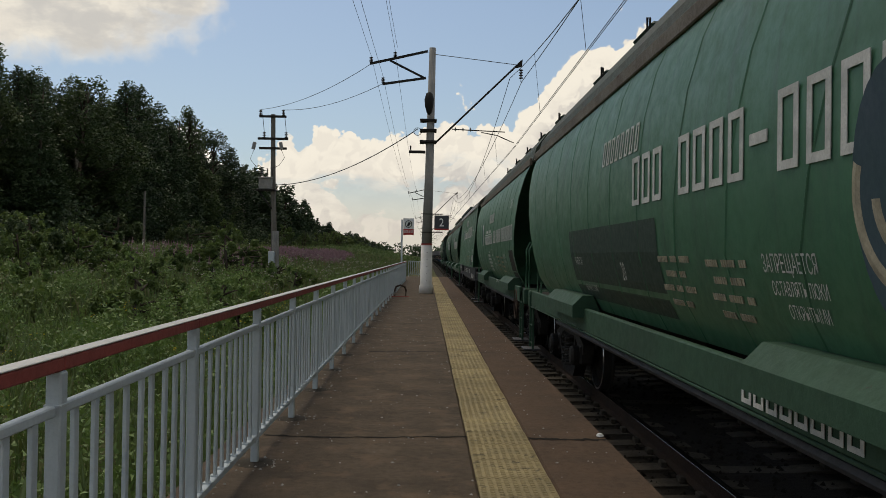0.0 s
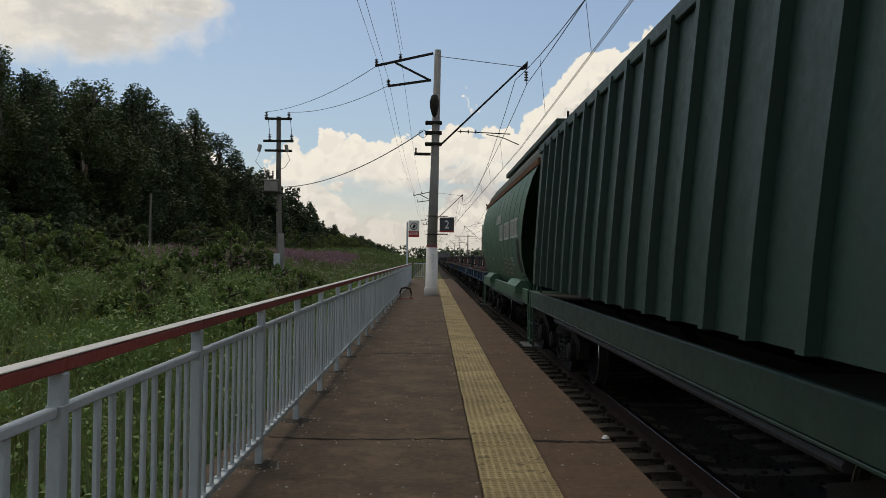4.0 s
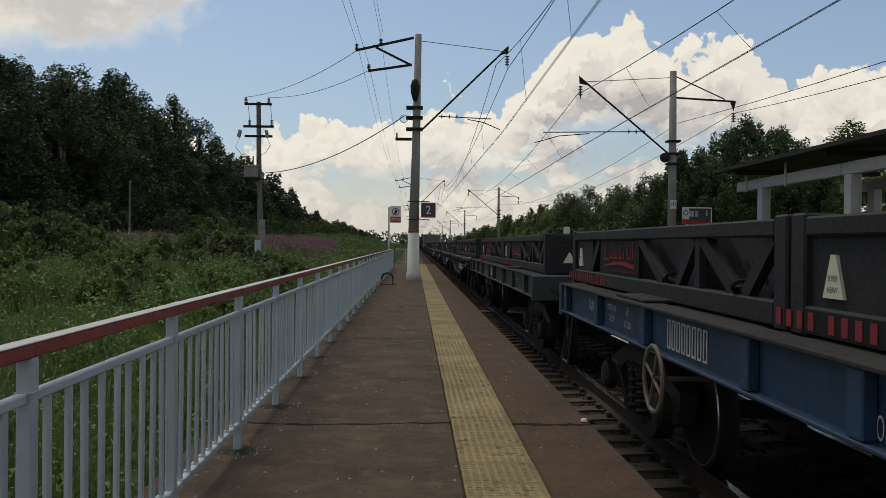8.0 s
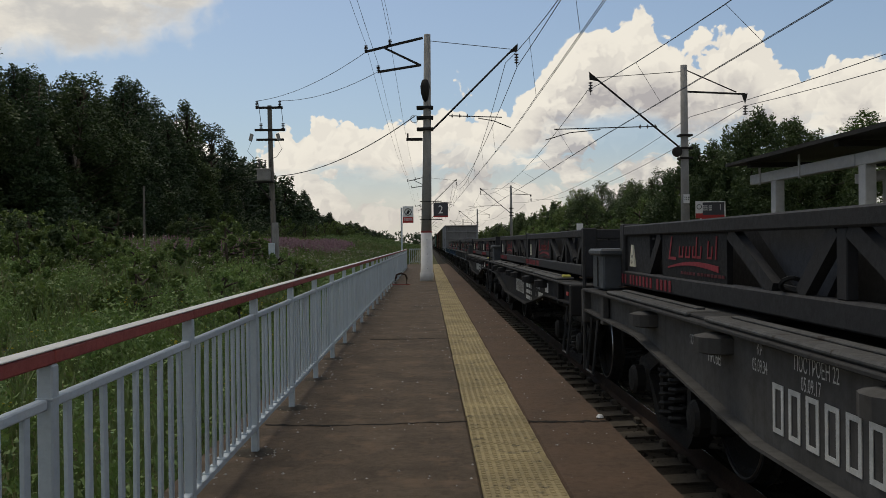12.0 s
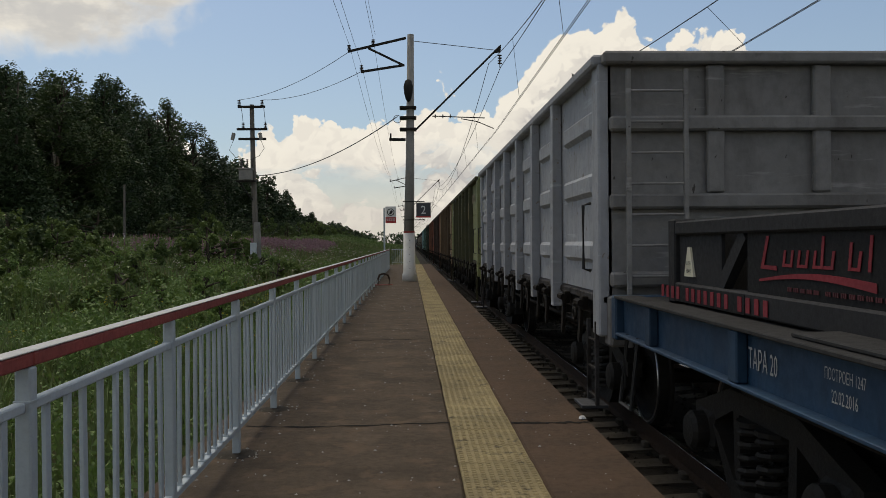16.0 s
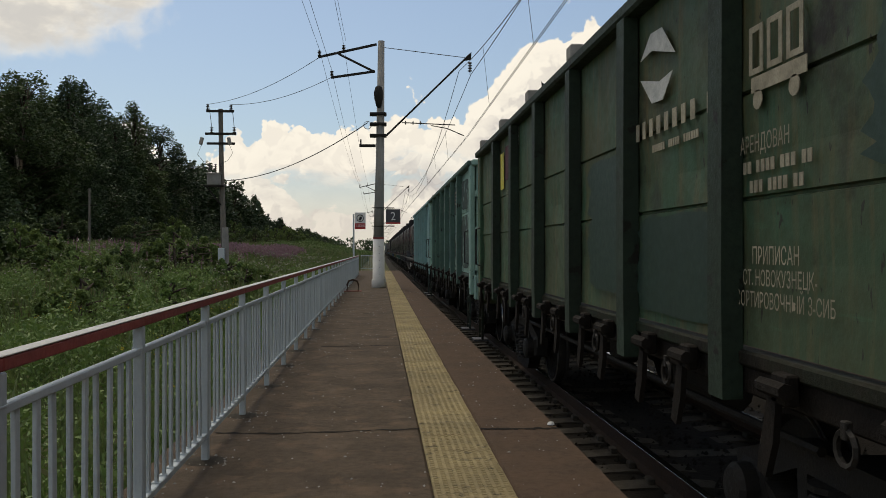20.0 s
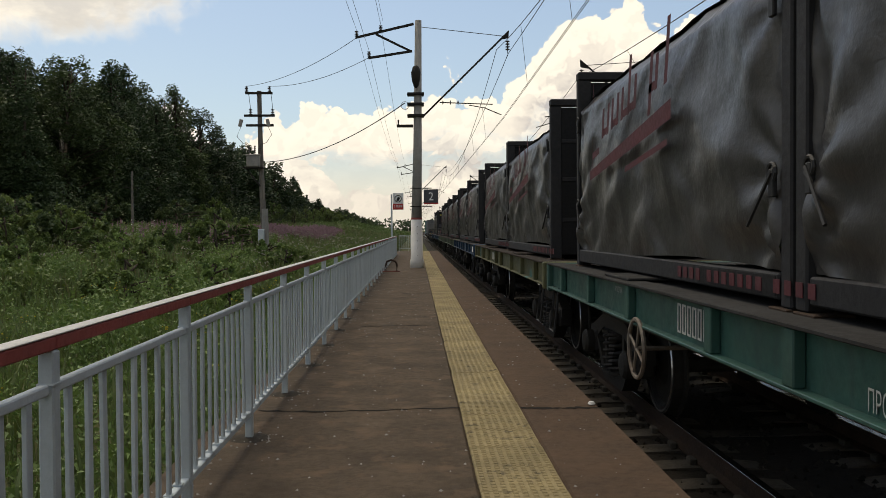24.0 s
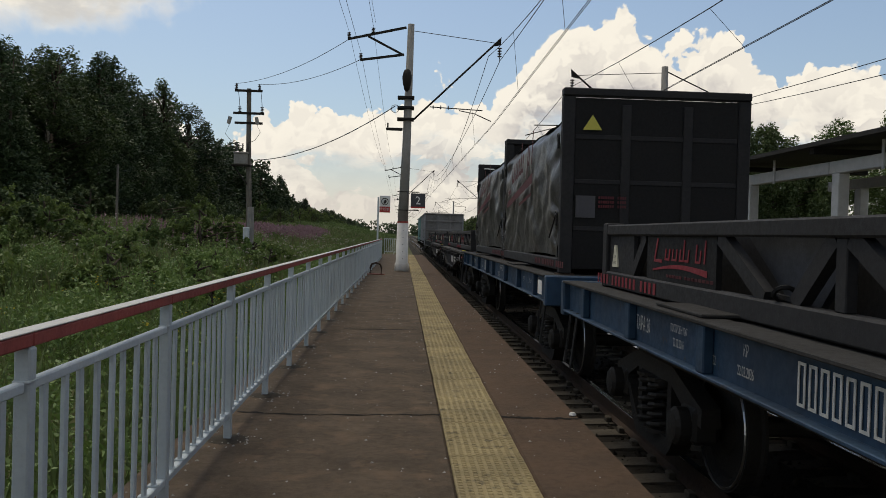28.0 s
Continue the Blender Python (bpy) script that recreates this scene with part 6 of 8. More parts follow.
    for q in (-1, 1):
        a, b = sorted((q * 3.9, q * 6.72))
        part("end_platform", Shape().box(-1.42, 1.42, a, b, 1.16, 1.24, 0.01), DARK_STEEL, w)
        a, b = sorted((q * 6.62, q * 6.80))
        part("end_beam", Shape().box(-1.48, 1.48, a, b, 0.98, 1.26, 0.02), sill_mat or coat, w)
        coupler(w, q * 6.8, q)
        ladder(w, -1.47, q * 6.35, 0.32, 1.2, sill_mat or coat, 0.34, 3, True)
        part("step", Shape().box(-1.62, -1.34, q * 6.35 - 0.2, q * 6.35 + 0.2, 0.30, 0.33, 0.006), GREY_SILL, w)
        if hoop:
            for dy in (6.05, 6.5):
                pts = [(-1.36, q * dy, 1.24), (-1.36, q * dy, 1.95), (-1.30, q * dy, 2.08), (-1.05, q * dy, 2.1), (-0.95, q * dy, 2.0), (-0.95, q * dy, 1.24)]
                part("handrail", Shape().tube(pts, 0.02, 6), coat, w)
    if boxes:
        for y in (2.55, -4.35):
            s = Shape().prism([(-1.30, 1.17), (-1.63, 1.17), (-1.63, 1.30), (-1.52, 1.41), (-1.40, 1.41)], "y", y - 0.98, y + 0.98)
            part("vibrator_box", s, sill_mat or coat, w, "boxed-out bracket on the side sill")
    # discharge hoppers below
    for y in (-2.6, 0, 2.6):
        s = Shape().loft([[(-1.1, y - 1.1, 1.25), (1.1, y - 1.1, 1.25), (1.1, y + 1.1, 1.25), (-1.1, y + 1.1, 1.25)], [(-0.5, y - 0.4, 0.55), (0.5, y - 0.4, 0.55), (0.5, y + 0.4, 0.55), (-0.5, y + 0.4, 0.55)]], True)
        part("discharge_chute", s, DARK_STEEL, w)
    s = Shape().tube([(-1.38, -4.6, 0.92), (-1.38, 4.2, 0.92)], 0.032, 6)
    part("control_shaft", s, GREY_SILL, w)
    if wheel:
        brake_wheel(w, -1.5, -5.6, 0.92, RUSTY, 0.27)
    underframe(w, 6.7)
    bogies(w, (-4.95, 4.95))
    return w


def hopper_text(w, profile, big, number, num_y, big_y=-3.0, big_z=2.43, size=0.38, patch=None, extra=(), num_z=2.79):
    """Owner's lines as plain bars, the readable notices as words."""
    x, t = on_side(profile, big_z)
    if big:  # each large mark is a piece of its own
        y = big_y + (sum(abs(q) for q in big) + 0.085 * (len(big) - 1)) / 2
        for q in big:
            if q > 0:
                part("letter_mark", bars([q], size, 0), STENCIL, w, at=pose(x, y - q / 2, big_z, 0, t, 0))
            y -= abs(q) + 0.085
    x, t = on_side(profile, num_z)
    blocks(w, number, 0.23, 0.075, x, num_y, num_z, tilt=t)
    for text, sz, y, z in extra:
        x, t = on_side(profile, z)
        words(w, text, sz, x, y, z, tilt=t, squeeze=0.62)
    for y, z, ws, h, rows in ((-1.85, 1.82, [0.24, 0.16, 0.2], 0.042, 4), (-2.85, 1.80, [0.22, 0.2, 0.1], 0.042, 4)):
        for k in range(rows):
            x, t = on_side(profile, z - k * 0.1)
            blocks(w, ws[: 3 - k % 2], h, 0.05, x, y, z - k * 0.1, mat=STENCIL_OLD, tilt=t)
    if patch:
        for y0, y1, z0, z1, mat in patch:
            n = 6
            rows = [[(barrel_x(profile, z0 + (z1 - z0) * k / n) - 0.004, y, z0 + (z1 - z0) * k / n) for k in range(n + 1)] for y in (y0, (y0 + y1) / 2 + 0.05, y1)]
            part("paint_patch", Shape().loft(rows), mat, w, "darker repainted patch")


ENDS = [(3.62, 6.75), (2.7, 6.15), (1.9, 5.6), (1.2, 5.5)]
ENDS_C = [(3.7, 6.35), (1.3, 6.0)]
NAME_BARS = [0.22, 0.22, 0.22, -0.24, 0.22, 0.22, 0.22, 0.22, -0.265, 0.22, 0.22, 0.22, 0.22, 0.22]
NUM = [0.1] * 8
OWNER = "green barrel-sided grain hopper wagon with faded stencilled lettering"


def build_hoppers():
    out = []
    a = hopper("clean green barrel-sided grain hopper wagon with large pale lettering", BARREL, ENDS, HOPPER_GREEN, ROOF_EDGE, sill_mat=HOPPER_SILL_SHADED)
    hopper_text(a, BARREL, NAME_BARS, NUM, -0.3, patch=((-1.5, 2.2, 1.38, 2.12, PATCH_DARK),),
                extra=(("ЗАПРЕЩАЕТСЯ", 0.13, -3.7, 1.80), ("ОСТАВЛЯТЬ ЛЮКИ", 0.10, -3.75, 1.68), ("ОТКРЫТЫМИ", 0.10, -3.8, 1.57), ("ПРИПИСАН", 0.12, 1.75, 1.78), ("20", 0.24, -0.3, 1.7), ("СРОЧНЫЙ ВОЗВРАТ", 0.10, 1.4, 1.5)))
    part("dash", Shape().box(-0.003, 0.003, -0.11, 0.11, -0.03, 0.03), STENCIL, a, at=pose(on_side(BARREL, 2.43)[0], -3.45, 2.43, 0, on_side(BARREL, 2.43)[1], 0))
    blocks(a, [0.13] * 8 + [-0.1] + [0.13] * 4, 0.17, 0.035, -1.507, -4.1, 1.14)
    x, t = on_side(BARREL, 2.05, 0.012)
    part("emblem", Shape().lathe((0, 0, 0), (-1, 0, 0), [(0.40, 0), (0.40, 0.004)], 28), EMBLEM_BLUE, a, "round grey-blue emblem with pale swirls", at=pose(x, -4.75, 2.05, 0, t, 0) @ Matrix.Diagonal((1, 0.9, 1.25, 1)))
    for q, f in ((0.34, 0.55), (0.20, 0.6)):
        part("emblem", Shape().ring((0, 0, 0), (1, 0, 0), q, 0.03, 22, 4, f), STENCIL_OLD, a, at=pose(x - 0.004, -4.75, 2.05, 40 + 300 * q, t, 0) @ Matrix.Diagonal((0.15, 1, 1, 1)))
    out.append((a, 7.6))
    b = hopper("green barrel-sided grain hopper wagon with a blue and white emblem", BARREL, ENDS, HOPPER_GREEN, ROOF_EDGE, sill_mat=HOPPER_SILL_SHADED, wheel=True)
    hopper_text(b, BARREL, [0.12, 0.12, 0.12, -0.08] + [0.13] * 6 + [-0.1] + [0.13] * 11, NUM, -0.2, big_y=-3.25, big_z=2.30, size=0.30, patch=((-5.4, -4.6, 1.35, 1.95, PATCH_BROWN),),
                extra=(("ЗЕРНО", 0.24, -5.1, 2.86), ("ЗАПРЕЩАЕТСЯ", 0.12, -3.55, 1.82), ("ОСТАВЛЯТЬ ЛЮКИ", 0.09, -3.6, 1.71), ("20", 0.26, -0.31, 1.92), ("РЕВИЗИЯ", 0.11, -0.72, 1.74), ("РАЗГРУЗОЧНЫХ", 0.11, -0.85, 1.63), ("УСТРОЙСТВ", 0.11, -0.8, 1.52), ("ПОСТРОЕН 27", 0.12, 4.25, 1.85), ("14.03.13", 0.11, 4.3, 1.70), ("КР", 0.12, 3.6, 1.85), ("14.03.28", 0.11, 3.55, 1.70), ("116 м", 0.16, 3.9, 2.75)))
    x, t = on_side(BARREL, 2.42, 0.012)
    part("emblem", Shape().lathe((0, 0, 0), (-1, 0, 0), [(0.30, 0), (0.30, 0.004)], 24), SIGN_WHITE, b, "round white and blue emblem", at=pose(x, 2.55, 2.42, 0, t, 0) @ Matrix.Diagonal((1, 0.72, 1, 1)))
    part("emblem", Shape().lathe((0, 0.05, -0.03), (-1, 0, 0), [(0.235, 0), (0.235, 0.004)], 20), BLUE, b, at=pose(x - 0.006, 2.55, 2.42, 0, t, 0) @ Matrix.Diagonal((1, 0.62, 1, 1)))
    x, t = on_side(BARREL, 2.25)
    blocks(b, [0.185, 0.17, 0.19, 0.17, 0.17, 0.215, 0.17, 0.17, 0.15, 0.165, 0.185], 0.22, 0.035, x, 0.62, 2.25, tilt=t)
    x, t = on_side(BARREL, 2.40)
    part("emblem_line", Shape().box(-0.002, 0.002, -1.15, 1.15, -0.012, 0.012), STENCIL, b, at=pose(x, 0.62, 2.395, 0, t, 0))
    x, t = on_side(BARREL, 2.48)
    blocks(b, [0.55, -0.05, 0.75], 0.075, 0.08, x, 0.62, 2.475, tilt=t)
    for k, ws in enumerate(([0.28], [0.16, 0.42], [0.5, 0.2], [0.06, 0.28, 0.36, 0.12], [0.22, 0.34], [0.2, 0.36])):
        x, t = on_side(BARREL, 1.94 - k * 0.092)
        blocks(b, ws, 0.06, 0.05, x, 0.66, 1.94 - k * 0.092, tilt=t)
    words(b, "МЕСТО ДЛЯ ВИБРАТОРА", 0.085, -1.668, -3.4, 1.29)
    words(b, "ТАРА 23", 0.17, -1.507, 4.7, 1.14)
    out.append((b, 21.8))
    c = hopper("green flat-sided grain hopper wagon on a dark grey sill", FLATSIDE, ENDS_C, HOPPER_GREEN, WHITE_PAINT, roof_top=4.22, sill_z=(1.0, 1.41), sill_mat=GREY_SILL, seams=9, boxes=False, hatches=4)
    hopper_text(c, FLATSIDE, [0.2, 0.2, 0.2, -0.12, 0.1, 0.26, 0.26, 0.22, 0.26, 0.1], NUM, 0.2, big_y=-2.4, big_z=2.77, size=0.42, patch=((-5.41, -4.42, 1.50, 1.83, PATCH_DARK),), num_z=3.22,
                extra=(("СОБСТВЕННИК", 0.14, -2.4, 2.40), ("АРЕНДОВАН", 0.14, -2.5, 1.98), ("ЗАПРЕЩАЕТСЯ", 0.12, -0.7, 1.76), ("ОСТАВЛЯТЬ ЛЮКИ", 0.08, -0.7, 1.65), ("ОТКРЫТЫМИ", 0.08, -0.7, 1.55), ("ПЕРЕД РАЗГРУЗКОЙ", 0.09, 1.0, 1.72), ("ПОСТРОЕН 1069", 0.10, 4.4, 1.8),
                       ("01.10.16", 0.10, 4.4, 1.68), ("КР", 0.10, 3.7, 1.8), ("01.10.32", 0.10, 3.7, 1.68), ("МИНЕРАЛЬНЫЕ", 0.13, -4.65, 2.79), ("УДОБРЕНИЯ", 0.13, -4.65, 2.63), ("ПРИПИСАН", 0.10, -3.45, 1.96), ("ст. ШИПОВКА", 0.09, -3.45, 1.85), ("КАЛИНИНГРАДСКОЙ ж.д.", 0.09, -3.6, 1.74)))
    blocks(c, [0.09] * 8 + [-0.06] + [0.09] * 4, 0.16, 0.035, -1.507, -4.6, 1.09)
    blocks(c, [0.08, 0.08, 0.08], 0.16, 0.03, -1.575, -5.66, 2.0)
    x, t = on_side(FLATSIDE, 2.75, 0.008)
    part("emblem", Shape().lathe((0, 0, 0), (-1, 0, 0), [(0.27, 0), (0.27, 0.004)], 24), SIGN_WHITE, c, "round white and blue emblem", at=pose(x, 2.4, 2.75, 0, t, 0) @ Matrix.Diagonal((1, 0.8, 1, 1)))
    part("emblem", Shape().lathe((0, 0.03, -0.02), (-1, 0, 0), [(0.20, 0), (0.20, 0.004)], 20), BLUE, c, at=pose(x - 0.006, 2.4, 2.75, 0, t, 0) @ Matrix.Diagonal((1, 0.7, 1, 1)))
    blocks(c, [0.19, 0.18, 0.19, 0.18, 0.18, 0.21, 0.18, 0.18, 0.16, 0.17, 0.19], 0.27, 0.03, x, 0.65, 2.70, tilt=t)
    blocks(c, [2.2], 0.02, 0.03, x, 0.65, 2.90, tilt=t)
    words(c, "ТАРА 23.70Т", 0.15, -1.507, 4.62, 1.11)
    words(c, "МЕСТО ДЛЯ ВИБРАТОРА", 0.15, -1.606, 3.2, 1.33)
    for k in range(5):
        blocks(c, [0.2, 0.1, 0.2], 0.04, 0.03, -1.507, 2.6 - k * 1.3, 1.3, 3)
    part("side_box", Shape().box(-1.60, -1.50, 2.2, 4.2, 1.16, 1.44, 0.01), GREY_SILL, c, "grey box plate on the sill")
    part("notice", Shape().box(-1.588, -1.560, -5.90, -5.54, 1.62, 1.86), SIGN_WHITE, c, "white framed notice")
    part("notice_border", Shape().box(-1.592, -1.5885, -5.87, -5.57, 1.64, 1.84), SIGN_RED, c)
    part("notice_panel", Shape().box(-1.596, -1.5925, -5.84, -5.60, 1.67, 1.81), SIGN_WHITE, c)
    out.append((c, 36.2))
    d = hopper("green barrel-sided grain hopper wagon with a rusty roof edge", BARREL, ENDS, HOPPER_DULL, ROOF_EDGE, hatches=4)
    hopper_text(d, BARREL, NAME_BARS, NUM, -0.3, patch=((-5.3, -5.0, 1.7, 2.1, PATCH_BROWN),), extra=(("ЗАПРЕЩАЕТСЯ", 0.13, -3.7, 1.80), ("20", 0.2, -0.3, 1.75), ("ПРИПИСАН", 0.11, 1.75, 1.78)))
    part("roof_walk", Shape().box(-0.9, -0.6, -5.4, 5.4, 4.36, 4.50, 0.02), HOPPER_DARK, d)
    out.append((d, 51.0))
    e = hopper("dull green barrel-sided grain hopper wagon with a scuffed, rusty roof edge", BARREL, ENDS, HOPPER_DULL, RUST_EDGE, hatches=4)
    hopper_text(e, BARREL, NAME_BARS, NUM, -0.3, patch=((-5.35, -4.85, 1.45, 2.2, PATCH_BROWN),), extra=(("ЗАПРЕЩАЕТСЯ", 0.13, -3.7, 1.80), ("ОСТАВЛЯТЬ ЛЮКИ", 0.09, -3.75, 1.68), ("ПРИПИСАН", 0.13, 1.75, 1.80), ("СРОЧНЫЙ ВОЗВРАТ", 0.1, 1.4, 1.52)))
    part("roof_walk", Shape().box(-0.9, -0.6, -5.4, 5.4, 4.36, 4.50, 0.02), HOPPER_DARK, e)
    out.append((e, 64.9))
    f = hopper("dark green ribbed hopper wagon with sloping ends", FLATSIDE, [(3.7, 5.7), (1.3, 5.45)], HOPPER_DARK, HOPPER_DARK, roof_top=4.0, seams=15, ribs=True, boxes=False, group="ribbed hopper wagons")
    out.append((f, 80.3))
    g = copy_thing(e, pose(0, 0, 0))
    out.append((g, 93.4))
    return out


# ---- gondolas ----
def gondola(label, coat, posts_mat, end_mat, corrugated=False, seams=(2.05, 2.55), curved_end=False, ladder_mat=None):
    w = thing("gondola_wagon", label, "freight wagon", "open gondola wagons")
    half, top, sill = 6.22, 3.46, 1.34
    xs = [-6.22, -4.05, -2.43, -0.81, 0.81, 2.43, 4.05, 6.22]
    for sgn in (-1, 1):
        for a, b in zip(xs, xs[1:]):
            s = Shape()
            if corrugated:
                prof = []
                for z in (1.36, 1.62, 1.66, 1.78, 1.82, 2.24, 2.28, 2.42, 2.46, 2.82, 2.86, 3.0, 3.04, 3.38):
                    deep = 0.045 if any(lo < z < hi for lo, hi in ((1.64, 1.80), (2.26, 2.44), (2.84, 3.02))) else 0.0
                    prof.append((z, deep))
                ya, yb = a + 0.001, b - 0.001
                rows = []
                for f, k in ((0.0, 0), (0.12, 0), (0.2, 1), (0.8, 1), (0.88, 0), (1.0, 0)):
                    y = ya + (yb - ya) * f
                    rows.append([(sgn * (1.47 + d * k), y, z) for z, d in prof])
                s.loft(rows)
            else:
                prof = [(1.36, 0.010)]
                for z in seams:
                    prof += [(z - 0.30, 0.002), (z - 0.012, 0.010), (z - 0.006, -0.012), (z + 0.006, -0.012), (z + 0.012, 0.010)]
                prof += [(3.1, 0.002), (3.38, 0.0)]
                dent, ny, rows = rng.uniform(0.004, 0.014), 6, []
                for j in range(ny + 1):
                    y = a + 0.001 + (b - a - 0.002) * j / ny
                    rows.append([(sgn * (1.462 + d + (dent * math.sin(j * 1.9 + z * 2.3 + a) if d == 0.002 and 0 < j < ny else 0)), y, z) for z, d in prof])
                s.loft(rows)
            part("side_panel", s, coat, w)
        s = Shape().box(min(sgn * 1.42, sgn * 1.58), max(sgn * 1.42, sgn * 1.58), -half, half, 3.36, top, 0.02)
        part("top_rail", s, posts_mat, w)
        s = Shape().box(min(sgn * 1.40, sgn * 1.50), max(sgn * 1.40, sgn * 1.50), -half, half, 1.265, sill, 0.012)
        part("lower_sill", s, SILLS[coat], w, "grimy lower sill, darkened for shade")
        s = Shape().box(min(sgn * 1.36, sgn * 1.47), max(sgn * 1.36, sgn * 1.47), -half, half, 1.13, 1.264, 0.012)
        part("hatch_beam", s, GRIMY_SHADED_IRON, w, "grimy beam carrying the floor hatches, darkened for shade")
        s = Shape()
        s.prism([(sgn * 1.478, 1.10), (sgn * 1.478, 3.36), (sgn * 1.575, 3.36), (sgn * 1.585, 1.6), (sgn * 1.58, 1.10)], "y", -0.085, 0.085)
        me = s.mesh("post")
        for y in xs[1:-1]:
            part("post", me, posts_mat, w, at=pose(0, y, 0))
        for y in (-half, half):
            q = 1 if y > 0 else -1
            s = Shape().box(min(sgn * 1.40, sgn * 1.53), max(sgn * 1.40, sgn * 1.53), min(y, y - 0.26 * q), max(y, y - 0.26 * q), 0.98, 3.40, 0.015)
            part("corner_post", s, coat, w)
        # hatch latches below the sill
        if sgn < 0:
            s = Shape()
            s.box(-1.56, -1.50, -0.07, 0.07, 1.17, 1.30, 0.01)
            s.tube([(-1.58, -0.11, 1.24), (-1.58, 0.11, 1.24)], 0.035, 7)
            s.prism([(0.02, 1.2), (0.10, 1.2), (0.20, 0.86), (0.12, 0.84), (0.05, 1.0)], "x", -1.56, -1.53)
            latch = s.mesh("latch")
            s = Shape().ring((-1.54, 0, 1.1), (1, 0, 0), 0.065, 0.014, 12, 5)
            s.box(-1.555, -1.525, -0.02, 0.02, 1.13, 1.2, 0.005)
            loop = s.mesh("chain_loop")
            for a, b in zip(xs, xs[1:]):
                part("latch", latch, GRIMY_SHADED_IRON, w, at=pose(0, a + (b - a) * 0.3, 0))
                part("latch", latch, GRIMY_SHADED_IRON, w, at=pose(0, a + (b - a) * 0.72, 0))
                part("chain_loop", loop, DARK_STEEL, w, at=pose(0, a + (b - a) * 0.5, 0))
            for y in (-5.9, 5.9):
                s = Shape().tube([(-1.53, y, 1.55), (-1.60, y, 1.57), (-1.60, y, 2.15), (-1.53, y, 2.17)], 0.016, 6)
                part("grab_handle", s, SIGN_BLACK, w)
                ladder(w, -1.52, y, 0.34, 1.1, SILLS[coat], 0.34, 3, True)
                part("step", Shape().box(-1.66, -1.42, y - 0.19, y + 0.19, 0.32, 0.35, 0.005), GREY_SILL, w)
    for q in (-1, 1):
        y0 = q * half
        s = Shape().box(-1.45, 1.45, min(y0, y0 - 0.05 * q), max(y0, y0 - 0.05 * q), 1.0, 3.38, 0.01)
        part("end_wall", s, end_mat, w)
        for z in (1.42, 2.1, 2.78):
            s = Shape().box(-1.44, 1.44, min(y0, y0 + 0.10 * q), max(y0, y0 + 0.10 * q), z, z + 0.13, 0.02)
            part("end_rib", s, end_mat, w)
        s = Shape().box(-1.5, 1.5, min(y0 - 0.07 * q, y0 + 0.12 * q), max(y0 - 0.07 * q, y0 + 0.12 * q), 3.36, 3.47, 0.02)
        part("end_rail", s, end_mat, w)
        for x in (-0.5, 0.45):
            part("end_stud", Shape().box(x - 0.08, x + 0.08, min(y0, y0 + 0.07 * q), max(y0, y0 + 0.07 * q), 2.24, 3.36, 0.015), end_mat, w)
        ladder(w, -1.05, y0 + 0.16 * q, 0.9, 3.3, end_mat, 0.5, 9)
        a, b = sorted((y0 - 0.1 * q, y0 + 0.14 * q))
        part("buffer_beam", Shape().box(-1.46, 1.46, a, b, 0.9, 1.34, 0.02), end_mat, w)
        coupler(w, y0 + 0.05 * q, q)
    s = Shape().box(-1.42, 1.42, -half + 0.05, half - 0.05, 1.18, 1.26)
    part("floor", s, RUSTY, w, "rusty wagon floor of hatch covers")
    underframe(w, 6.2)
    bogies(w, (-4.33, 4.33))
    return w


def ragged(w, y0, y1, z0, z1, mat, seed, label="dark overpainted field with ragged edges"):
    """A brushed-over field of paint on a wagon side, its edges uneven."""
    q = random.Random(seed)
    a, b, rows, n = 0.0, 0.0, [], 18
    for k in range(n + 1):
        a, b = 0.6 * a + q.gauss(0, 0.045), 0.6 * b + q.gauss(0, 0.045)
        taper = 0.22 * (y1 - y0) * max(0.0, q.uniform(0.5, 1.0) - min(k, n - k) * 0.5)
        ya, yb = y0 + a + taper, y1 + b - taper
        rows.append([(-1.492, ya + (yb - ya) * i / 3, z0 + (z1 - z0) * k / n + q.uniform(-0.01, 0.01)) for i in range(4)])
    return part("paint_patch", Shape().loft(rows), mat, w, label)


